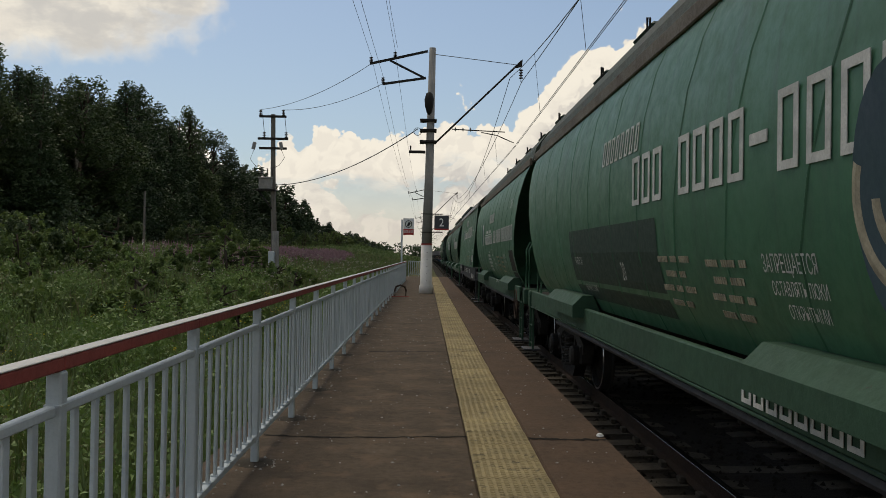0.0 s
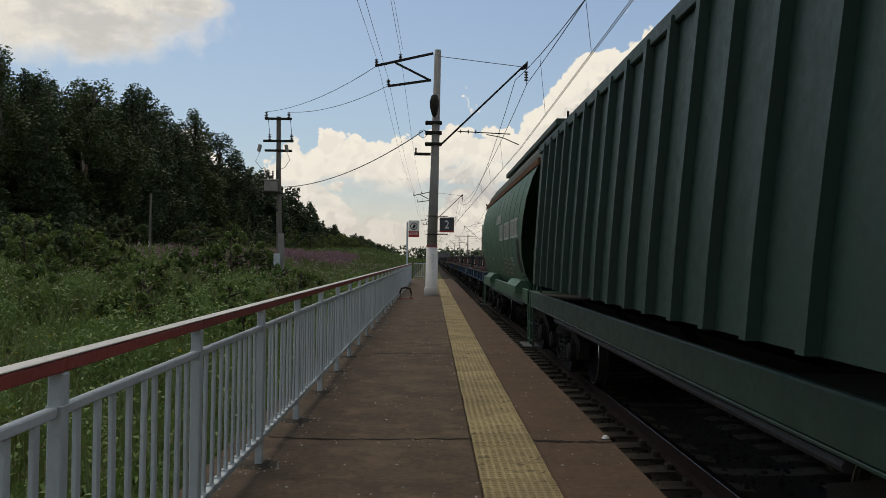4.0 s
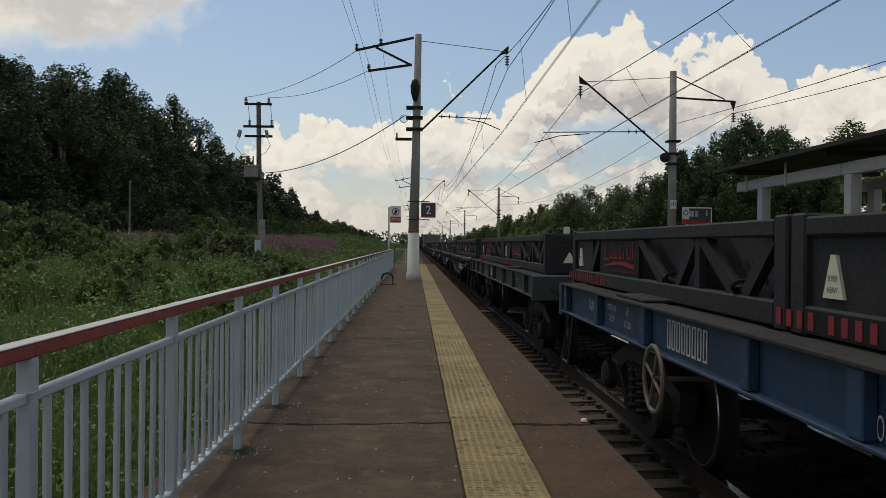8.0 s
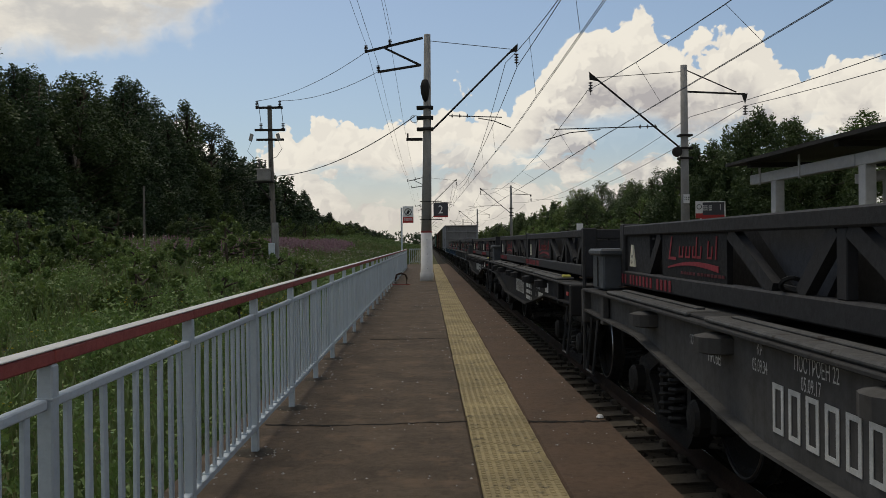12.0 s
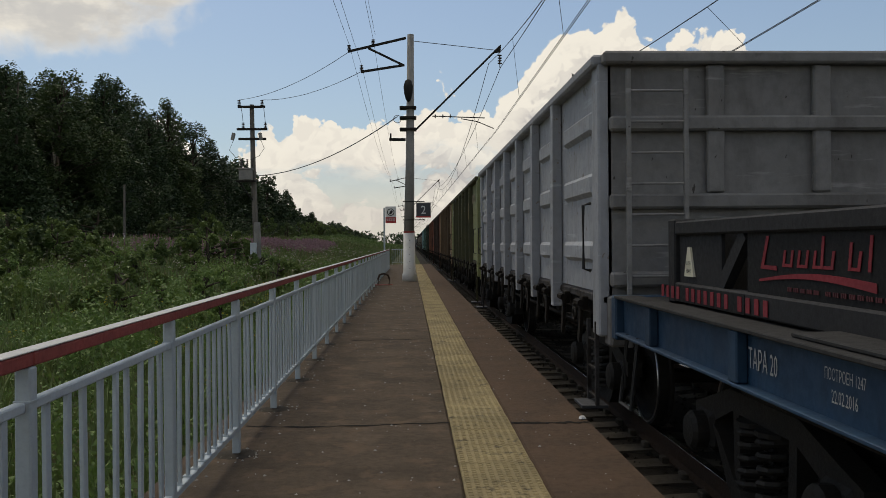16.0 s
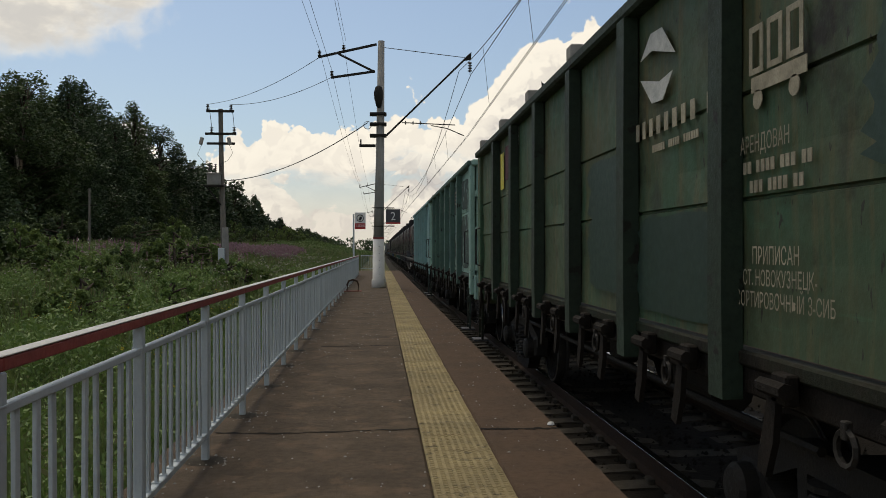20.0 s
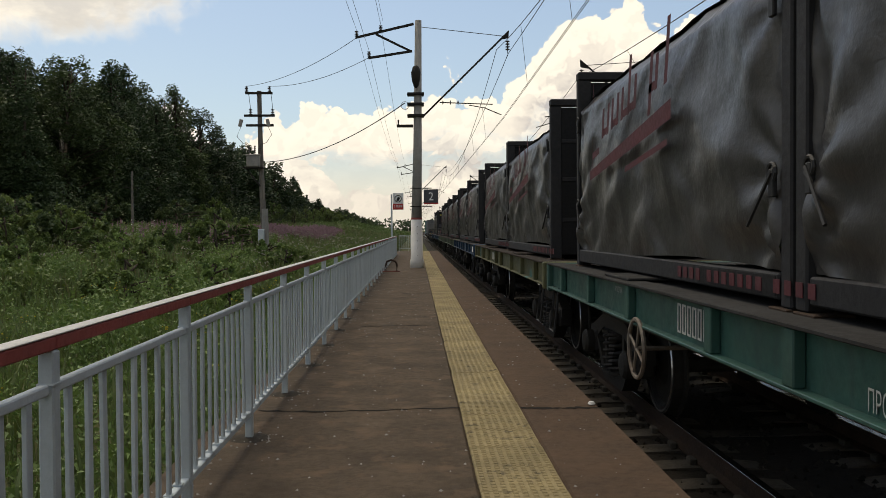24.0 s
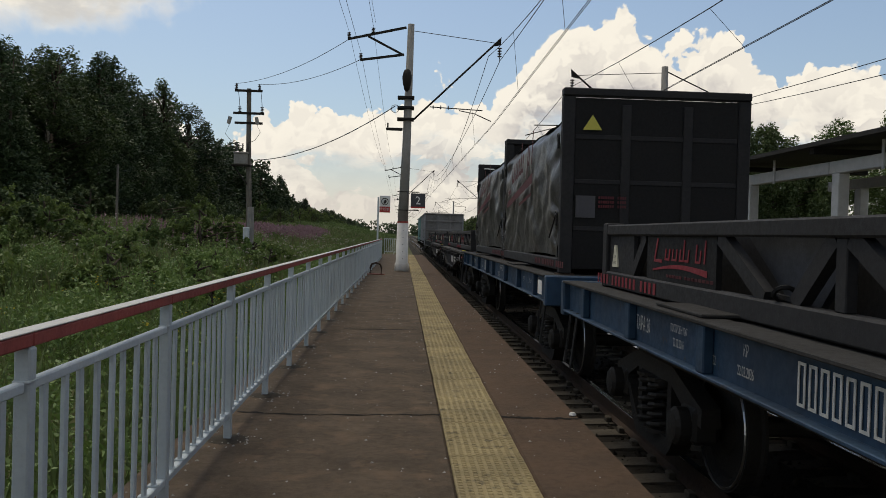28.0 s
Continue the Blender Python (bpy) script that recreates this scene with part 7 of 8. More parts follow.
def build_gondolas():
    out = []
    X = -1.478

    def lines(w, rows, mat=None):
        for text, sz, y, z in rows:
            words(w, text, sz, X - 0.02, y, z, mat)

    g1 = gondola("light grey open gondola wagon with stamped sides and grimy end", G_GREY, G_GREY, G_GREY_END, True)
    blocks(g1, NUM, 0.25, 0.05, X - 0.05, 5.1, 2.64)
    lines(g1, (("20", 0.2, 5.4, 2.16),))
    out.append((g1, 301.6))
    g2 = gondola("olive green open gondola wagon with chipped, scratched paint", G_OLIVE, POST_OLIVE, G_OLIVE, False)
    blocks(g2, [0.30, 0.30, 0.30], 0.46, 0.09, X - 0.02, -3.24, 2.72, 1, STENCIL_TAN)
    blocks(g2, [0.13, 0.1, 0.13, 0.13, 0.13], 0.22, 0.06, X - 0.02, -4.75, 2.98, 1, STENCIL_OLD)
    for k in range(3):
        part("emblem", Shape().ring((0, 0, 0), (1, 0, 0), 0.26 - k * 0.07, 0.02, 18, 4, 0.7), STENCIL, g2, at=pose(X - 0.02, -1.62, 2.75, -60, 0, 0))
    part("paint_patch", Shape().box(X - 0.022, X - 0.012, 4.4, 5.8, 2.55, 3.2), BLUE_GREY, g2, "blue-grey repainted field")
    blocks(g2, NUM, 0.22, 0.05, X - 0.026, 5.1, 2.95)
    out.append((g2, 315.05))
    g3 = gondola("tan and rust-brown open gondola wagon, much weathered", G_TAN, POST_TAN, G_TAN)
    lines(g3, (("20", 0.16, 2.0, 2.2),))
    blocks(g3, [0.16, 0.2, 0.14, 0.22], 0.075, 0.04, X - 0.02, -1.6, 2.62, 2, STENCIL_OLD)
    ragged(g3, -2.1, -1.35, 1.55, 1.78, G_GREY_END, 12, "grey rubbed field of paint")
    ragged(g3, 2.15, 2.38, 2.15, 2.38, G_GREY_END, 13, "grey rubbed field of paint")
    out.append((g3, 328.3))
    g4 = gondola("dark brown open gondola wagon with rusty streaks", G_BROWN, POST_BROWN, G_BROWN)
    blocks(g4, [0.16, 0.36], 0.075, 0.05, X - 0.02, 3.3, 2.36, 2, STENCIL_DIM, 1.9)
    words(g4, "20", 0.24, X - 0.02, 3.05, 2.78, STENCIL_DIM)
    blocks(g4, [0.10, 0.14, 0.08], 0.06, 0.05, X - 0.02, 4.6, 3.12, 2, STENCIL_DIM, 1.8)
    blocks(g4, [0.30, 0.12], 0.08, 0.05, X - 0.02, 5.1, 2.85, 1, STENCIL_DIM)
    part("emblem", Shape().ring((0, 0, 0), (1, 0, 0), 0.36, 0.025, 26, 4, 0.82), STENCIL_OLD, g4, "pale open ring emblem", at=pose(X - 0.02, -3.0, 2.85, 20, 0, 0))
    blocks(g4, [0.42, 0.2], 0.12, 0.05, X - 0.02, -3.35, 2.75, 2, STENCIL_OLD, 1.7)
    ragged(g4, 2.56, 3.92, 1.42, 2.02, SILLS[G_BROWN], 5, "dark ragged field of paint")
    ragged(g4, -5.6, -4.3, 1.6, 2.3, SILLS[G_BROWN], 6, "dark ragged field of paint")
    blocks(g4, [0.24, 0.14], 0.06, 0.05, X - 0.02, 4.6, 1.6, 1, STENCIL_DIM)
    out.append((g4, 341.6))
    g5 = gondola("faded red open gondola wagon with stamped side panels", G_RED, G_BROWN, G_RED, True)
    part("emblem", Shape().ring((0, 0, 0), (1, 0, 0), 0.3, 0.025, 20, 4, 0.8), STENCIL_DIM, g5, at=pose(X - 0.06, -3.24, 2.6, 0, 0, 0))
    blocks(g5, [0.3, 0.26, 0.34], 0.07, 0.05, X - 0.05, -3.24, 2.1, 2, STENCIL_DIM)
    out.append((g5, 354.7))
    g6 = gondola("dark green open gondola wagon with patched, stained sides", G_DKGREEN, POST_GREEN, G_DKGREEN)
    # two emblems, as plain shapes
    s = Shape().prism([(-0.34, -0.05), (-0.1, 0.32), (0.12, 0.34), (0.34, 0.1), (0.1, 0.14)], "x", -0.004, 0.0)
    s.prism([(0.34, -0.12), (0.1, -0.46), (-0.12, -0.48), (-0.3, -0.22), (-0.05, -0.26)], "x", -0.004, 0.0)
    part("emblem", s, STENCIL, g6, at=pose(X - 0.016, -2.95, 2.98) @ Matrix.Diagonal((1, 0.95, 0.55, 1)))
    blocks(g6, [0.065, 0.06, 0.065, 0.065, 0.065, 0.075, 0.065, 0.065, -0.02, 0.05, 0.09], 0.11, 0.02, X - 0.016, -3.24, 2.58, 1, STENCIL_OLD)
    blocks(g6, [0.22, 0.18, 0.24], 0.045, 0.05, X - 0.016, -3.24, 2.44, 1, STENCIL_OLD)
    blocks(g6, [0.14, 0.14, 0.14], 0.22, 0.04, X - 0.016, -4.5, 2.72, 1, STENCIL_OLD)
    part("emblem", Shape().box(-0.004, 0, -0.55, 0.42, -0.07, 0.07).lathe((0, -0.35, -0.14), (-1, 0, 0), [(0.09, 0), (0.09, 0.004)], 12).lathe((0, 0.3, -0.14), (-1, 0, 0), [(0.09, 0), (0.09, 0.004)], 12), STENCIL_OLD, g6,
         at=pose(X - 0.018, -4.5, 2.56) @ Matrix.Diagonal((1, 0.52, 0.5, 1)))
    lines(g6, (("АРЕНДОВАН", 0.11, -4.4, 2.29), ("ПРИПИСАН", 0.11, -4.5, 1.78), ("СТ. НОВОКУЗНЕЦК-", 0.10, -4.52, 1.68), ("СОРТИРОВОЧНЫЙ З-СИБ", 0.10, -4.55, 1.58), ("СОБСТВЕННИК", 0.12, 2.9, 2.55)), STENCIL_OLD)
    for k, (wd, z) in enumerate((([0.1, 0.2, 0.12, 0.1], 2.19), ([0.12, 0.2, 0.1], 2.10))):
        blocks(g6, wd, 0.055, 0.03, X - 0.016, -4.5, z, 1, STENCIL_OLD)
    ragged(g6, -3.95, -2.55, 1.42, 2.02, PATCH_DARK, 21, "dark blotch of paint")
    ragged(g6, -5.9, -5.2, 2.1, 2.9, PATCH_DARK, 22, "dark blotch of paint")
    ragged(g6, -2.3, -1.2, 1.5, 2.5, PATCH_DARK, 23, "dark blotch of paint")
    part("paint_patch", Shape().box(X - 0.014, X - 0.008, 2.75, 3.35, 2.75, 3.2), FADED_RED, g6, "faded red painted field")
    part("paint_patch", Shape().box(X - 0.014, X - 0.008, 3.5, 3.8, 2.65, 3.15), LABEL_YELLOW, g6, "yellow painted field")
    for y in (5.6, 3.4, 1.3, -0.8):
        part("rail_stub", Shape().box(-1.56, -1.44, y - 0.09, y + 0.09, 3.46, 3.58, 0.01), CONCRETE, g6, "pale stub on the top rail")
    out.append((g6, 368.0))
    g7 = gondola("teal open gondola wagon with dark worn patches", G_TEAL, POST_TEAL, G_TEAL)
    for y, z in ((5.1, 2.7), (3.24, 2.6), (1.62, 2.9), (0.0, 2.75), (-3.24, 2.8)):
        ragged(g7, y - 0.66, y + 0.62, 2.58, 3.22, OVERPAINT, int(y * 10) + 60)
        blocks(g7, [0.16, 0.10, 0.2, 0.12], 0.035, 0.03, X - 0.020, y, 3.08, 4, STENCIL_OLD, 2.4)
    for y0, y1, z0, z1 in ((4.5, 5.6, 1.5, 2.1), (2.7, 3.7, 1.42, 1.95), (0.9, 1.9, 1.6, 2.35), (-0.6, 0.6, 1.42, 1.8), (-1.3, -2.3, 1.5, 2.4), (-2.6, -3.9, 1.42, 2.2), (-4.2, -5.7, 1.45, 2.5), (-4.3, -5.6, 2.62, 3.2), (-2.2, -1.1, 2.6, 3.1)):
        ragged(g7, y0, y1, z0, z1, OVERPAINT, int(y0 * 7 + z0 * 10))
    out.append((g7, 381.7))
    g8 = gondola("light turquoise open gondola wagon, fairly clean", G_TURQ, G_TURQ, G_TURQ, seams=(2.26,))
    out.append((g8, 394.7))

    def again(src, s, swap, label):
        c = copy_thing(src, pose(0, 0, 0))
        c["label"] = label
        for o in c.children_recursive:
            for sl in o.material_slots:
                sl.material = swap.get(sl.material, sl.material)
        out.append((c, s))

    again(g1, 576.3, {}, "light grey open gondola wagon with stamped side panels")
    s = 589.6
    for k in range(1):
        src, mat, lab = ((g8, None, "light turquoise open gondola wagon"), (g7, None, "teal open gondola wagon with dark patches"), (g3, G_BROWN, "brown open gondola wagon"), (g6, None, "dark green open gondola wagon"))[(k * 3 + k // 4) % 4]
        again(src, s, {G_TAN: mat} if mat else {}, lab)
        s += 13.3
    return out


# ---- container flats and their loads ----
def flatcar(label, coat, deck, belly=False, wheel=False, box=False, half=6.62):
    w = thing("flat_wagon", label, "freight wagon", "container flat wagons")
    for sgn in (-1, 1):
        s = Shape()
        if belly:
            out = [(-half, 1.28), (half, 1.28), (half, 1.06), (4.4, 1.02), (1.9, 0.72), (-1.9, 0.72), (-4.4, 1.02), (-half, 1.06)]
            s.prism(out, "x", sgn * 1.38, sgn * 1.42)
            edge = out[2:]
            for (y0, z0), (y1, z1) in zip(edge, edge[1:]):
                s.add([(sgn * 1.40, y0, z0), (sgn * 1.50, y0, z0), (sgn * 1.50, y1, z1), (sgn * 1.40, y1, z1), (sgn * 1.40, y0, z0 + 0.02), (sgn * 1.50, y0, z0 + 0.02), (sgn * 1.50, y1, z1 + 0.02), (sgn * 1.40, y1, z1 + 0.02)],
                      [(0, 1, 2, 3), (4, 7, 6, 5), (1, 5, 6, 2), (0, 4, 5, 1), (2, 6, 7, 3)])
        else:
            s.box(min(sgn * 1.40, sgn * 1.43), max(sgn * 1.40, sgn * 1.43), -half, half, 0.985, 1.275, 0.006)
            s.box(min(sgn * 1.38, sgn * 1.50), max(sgn * 1.38, sgn * 1.50), -half, half, 0.975, 0.995, 0.004)
        part("side_sill", s, coat, w)
        s = Shape().box(min(sgn * 1.30, sgn * 1.51), max(sgn * 1.30, sgn * 1.51), -half, half, 1.276, 1.30, 0.005)
        part("deck_edge", s, deck, w)
        st = Shape().box(min(sgn * 1.43, sgn * 1.495), max(sgn * 1.43, sgn * 1.495), -0.06, 0.06, 0.996, 1.275, 0.008)
        me = st.mesh("stake_pocket")
        for y in (-5.7, -4.1, -2.5, -0.55, 0.55, 2.5, 4.1, 5.7) if sgn < 0 else (-4.1, 0.55, 4.1):
            if belly and abs(y) < 5:
                s = Shape().lathe((sgn * 1.44, y, 1.19), (0, 0, 1), [(0.10, -0.06), (0.16, -0.045), (0.16, 0.045), (0.10, 0.06)], 14)
                part("lashing_drum", s, coat, w)
            else:
                part("stake_pocket", me, coat, w, at=pose(0, y, 0))
    if belly:
        for sgn in (-1, 1):
            for y in (-4.3, -1.45, 1.45, 4.3):
                s = Shape().box(min(sgn * 1.24, sgn * 1.48), max(sgn * 1.24, sgn * 1.48), y - 1.25, y + 1.25, 1.302, 1.335, 0.012)
                s.box(min(sgn * 1.30, sgn * 1.36), max(sgn * 1.30, sgn * 1.36), y - 1.1, y + 1.1, 1.335, 1.35, 0.005)
                part("folding_flap", s, FLAP_GREY, w, "dark folded steel flap along the deck")
    s = Shape().box(-1.30, 1.30, -half, half, 1.24, 1.285)
    part("deck", s, deck, w)
    for q in (-1, 1):
        a, b = sorted((q * half, q * (half + 0.14)))
        part("end_beam", Shape().box(-1.50, 1.50, a, b, 0.93, 1.296, 0.015), coat, w)
        coupler(w, q * (half + 0.1), q)
        s = Shape().tube([(-1.25, q * (half + 0.16), 1.12), (-1.25, q * (half + 0.26), 1.1), (-1.0, q * (half + 0.26), 0.95), (-1.0, q * (half + 0.16), 0.93)], 0.016, 5)
        part("grab_handle", s, SIGN_BLACK, w)
        s = Shape().tube([(-1.44, q * (half - 0.32) - 0.16, 1.0), (-1.50, q * (half - 0.32) - 0.16, 0.45), (-1.50, q * (half - 0.32) + 0.16, 0.45), (-1.44, q * (half - 0.32) + 0.16, 1.0)], 0.018, 6)
        part("step", s, SIGN_BLACK, w)
    for y in (-3.05, 3.05):
        part("deck_plate", Shape().box(-1.45, 1.45, y - 0.45, y + 0.45, 1.302, 1.325, 0.006), deck, w)
    if box:
        s = Shape().box(-1.40, 1.40, 6.05, 6.60, 1.31, 1.70, 0.02)
        s.box(-1.44, 1.44, 6.00, 6.64, 1.66, 1.73, 0.02)
        b = part("tool_box", s, BOX_GREY, w, "grey steel equipment box at the wagon end")
        part("box_seam", Shape().box(-1.41, -1.402, 6.3, 6.33, 1.34, 1.65), DARK_STEEL, b)
        part("signal_flag", Shape().box(-1.512, -1.501, -6.62, -6.50, 1.16, 1.205), SIGN_RED, w, "small red reflective plate")
        part("wear_strip", Shape().box(-1.46, -1.36, -5.96, -5.84, 1.352, 1.385, 0.008), LABEL_YELLOW, w, "yellow painted locking piece")
        s = Shape().tube([(-1.46, 6.775, 0.4), (-1.46, 6.775, 1.75)], 0.022, 6)
        part("end_rail", s, SIGN_BLACK, w)
    if wheel:
        brake_wheel(w, -1.50, 2.15, 0.80, material("wheel_paint", (0.16, 0.14, 0.115), 0.7, second=(0.09, 0.06, 0.04), amount=0.8, bump=0.1), 0.23)
    underframe(w, half)
    bogies(w, (1.92 - half, half - 1.92))
    return w


def flat_text(w, items, num=None, num_y=2.5, size=0.22, x=-1.436):
    for text, sz, y, z in items:
        words(w, text, sz, x, y, z, squeeze=0.6)
    if num:
        blocks(w, [size * 0.36] * num, size, size * 0.16, x, num_y, 1.13)


def coil_bin():
    """Low open steel container for coils, 6.06 m long; origin under its middle."""
    b = thing("coil_container", "low black steel coil container with truss sides and red emblem", "container", "coil containers")
    L, W, H = 3.03, 1.22, 0.65
    for sx in (-1, 1):
        s = Shape().box(min(sx * (W - 0.1), sx * W), max(sx * (W - 0.1), sx * W), -L + 0.16, L - 0.16, 0.06, 0.20, 0.012)
        part("bottom_beam", s, BIN_FRAME, b)
        s = Shape().box(min(sx * (W - 0.12), sx * W), max(sx * (W - 0.12), sx * W), -L + 0.16, L - 0.16, H - 0.10, H, 0.012)
        part("top_rail", s, BIN_FRAME, b)
        for q in (-1, 1):
            s = Shape().box(min(sx * (W - 0.17), sx * W), max(sx * (W - 0.17), sx * W), min(q * L, q * (L - 0.16)), max(q * L, q * (L - 0.16)), 0.045, H + 0.02, 0.012)
            part("corner_post", s, BIN_FRAME, b)
        # truss in front of the recessed bin wall; the emblem plate takes the far half
        x = sx * (W - 0.05)
        for y0, y1 in ((2.02, 1.62), (-0.72, -0.02), (-1.08, -1.48), (-2.25, -1.62), (-2.40, -2.80)) if sx < 0 else ((-0.72, -0.02), (-2.25, -1.62)):
            part("diagonal", Shape().bar((x, y0, 0.20), (x, y1, H - 0.1), 0.06, 0.10), BIN_FRAME, b)
        part("strut", Shape().box(x - 0.03, x + 0.03, -1.60, -1.50, 0.20, H - 0.1, 0.006), BIN_FRAME, b)
        xi = sx * (W - 0.20)
        for y0, y1, w0, w1 in ((-0.78, -1.02, -0.12, -1.42), (-2.28, -2.38, -1.75, -2.75)):
            s = Shape().prism([(w0, H - 0.1), (w1, H - 0.1), (y1, 0.14), (y0, 0.14)], "x", xi - 0.02, xi + 0.02)
            part("bin_wall", s, BIN_PANEL, b, "grey recessed bin wall")
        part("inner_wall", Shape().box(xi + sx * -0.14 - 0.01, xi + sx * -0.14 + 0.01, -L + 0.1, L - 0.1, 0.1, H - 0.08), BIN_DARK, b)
        part("end_plate", Shape().box(x - 0.012, x + 0.012, 2.02, 2.87, 0.20, H - 0.1), BIN_FRAME, b)
        part("emblem_plate", Shape().box(x - 0.02, x + 0.02, 0.03, 1.58, 0.20, H - 0.1), BIN_DARK, b)
    xl = -(W - 0.03)
    # near plate: emblem as plain shapes; warning triangle; number strip
    x = xl - 0.006
    # long swoosh with a tall slanted stroke and small rounded dabs above it
    n = 14
    top = [(1.40 - 1.22 * k / n, 0.285 + 0.035 * math.sin(math.pi * k / n) + 0.03 * k / n) for k in range(n + 1)]
    low_ = [(p, q - 0.014 - 0.03 * k / n) for k, (p, q) in enumerate(top)]
    s = Shape().prism(top + low_[::-1], "x", x, x + 0.003)
    part("emblem", s, LOGO_RED, b, "red swoosh emblem")
    s = Shape().prism([(1.38, 0.345), (1.30, 0.53), (1.265, 0.53), (1.335, 0.365), (1.17, 0.365), (1.17, 0.34)], "x", x, x + 0.003)
    part("emblem", s, LOGO_RED, b)
    s = Shape()
    for y, h, u in ((1.10, 0.09, 0), (1.01, 0.09, 1), (0.93, 0.09, 0), (0.84, 0.09, 1), (0.76, 0.09, 0), (0.68, 0.16, 1), (0.58, 0.09, 1), (0.42, 0.13, 0), (0.34, 0.09, 1), (0.25, 0.16, 0)):
        s.prism([(y, 0.362), (y - 0.024, 0.362), (y - 0.046, 0.362 + h), (y - 0.022, 0.362 + h)], "x", x, x + 0.003)
        if u:
            s.prism([(y + 0.07, 0.362), (y, 0.362), (y - 0.004, 0.378), (y + 0.066, 0.378)], "x", x + 0.0005, x + 0.0035)
    part("emblem", s, LOGO_RED, b)
    part("emblem", bars([0.05] * 5 + [-0.02] + [0.05] * 8, 0.022, 0.012), FADED_RED, b, at=pose(x, 0.55, 0.245))
    tr = part("warning_triangle", Shape().prism([(2.72, 0.25), (2.52, 0.25), (2.595, 0.46), (2.645, 0.46)], "x", x - 0.002, x + 0.02), LABEL_CREAM, b, "cream warning triangle")
    words(b, "SUPER", 0.042, x - 0.004, 2.62, 0.345, SIGN_BLACK, 0.8, parent=tr)
    words(b, "HEAVY", 0.042, x - 0.004, 2.62, 0.29, SIGN_BLACK, 0.8, parent=tr)
    st = part("number_strip", Shape().box(-W - 0.003, -W + 0.001, 1.55, 2.84, 0.065, 0.185), BIN_DARK, b)
    tagged(part("lettering", bars([0.058] * 4 + [-0.02] + [0.058] * 7 + [-0.03] + [0.058] * 4, 0.09, 0.02), LOGO_RED, st, at=pose(-W - 0.005, 2.2, 0.125)), kind="stuff")
    for k in range(3):
        part("wall_slot", Shape().bar((-1.045, -2.06 - k * 0.11, 0.40), (-1.045, -2.16 - k * 0.11, 0.27), 0.01, 0.03), SIGN_BLACK, b)
    for y in (-0.92, -2.3):
        s = Shape().ring((xl + 0.02, y, 0.245), (0.3, 1, 1), 0.055, 0.014, 12, 5)
        s.bar((xl + 0.03, y - 0.2, 0.215), (xl + 0.03, y + 0.16, 0.23), 0.03, 0.025)
        part("lashing_ring", s, BIN_DARK, b)
    for q in (-1, 1):
        a, c = sorted((q * (L - 0.03), q * (L - 0.07)))
        part("end_wall", Shape().box(-W + 0.17, W - 0.17, a, c, 0.06, H - 0.14, 0.006), BIN_FRAME, b)
        a, c = sorted((q * (L - 0.12), q * L))
        part("end_rail", Shape().box(-W + 0.17, W - 0.17, a, c, H - 0.12, H, 0.01), BIN_FRAME, b)
    e = part("end_label", Shape().box(-0.62, -0.28, -L + 0.022, -L + 0.028, 0.17, 0.42), SIGN_GREY, b, "pale label plate on the end wall")
    t2 = part("end_triangle", Shape().prism([(-0.94, 0.22), (-0.74, 0.22), (-0.84, 0.39)], "y", -L + 0.020, -L + 0.026), LABEL_CREAM, b, "cream warning triangle on the end wall")
    tagged(part("lettering", bars([0.07] * 4 + [-0.03] + [0.07] * 7, 0.08, 0.02), FADED_RED, b, at=pose(0.35, -L + 0.018, 0.14, 0, 0, 90)), kind="stuff")
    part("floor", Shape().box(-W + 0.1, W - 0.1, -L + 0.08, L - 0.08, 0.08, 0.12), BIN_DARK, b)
    for y in (-2.9, 2.9):
        part("twistlock_pad", Shape().box(-1.24, -1.02, y - 0.12, y + 0.12, 0.031, 0.045, 0.003), RUSTY, b)
    return b


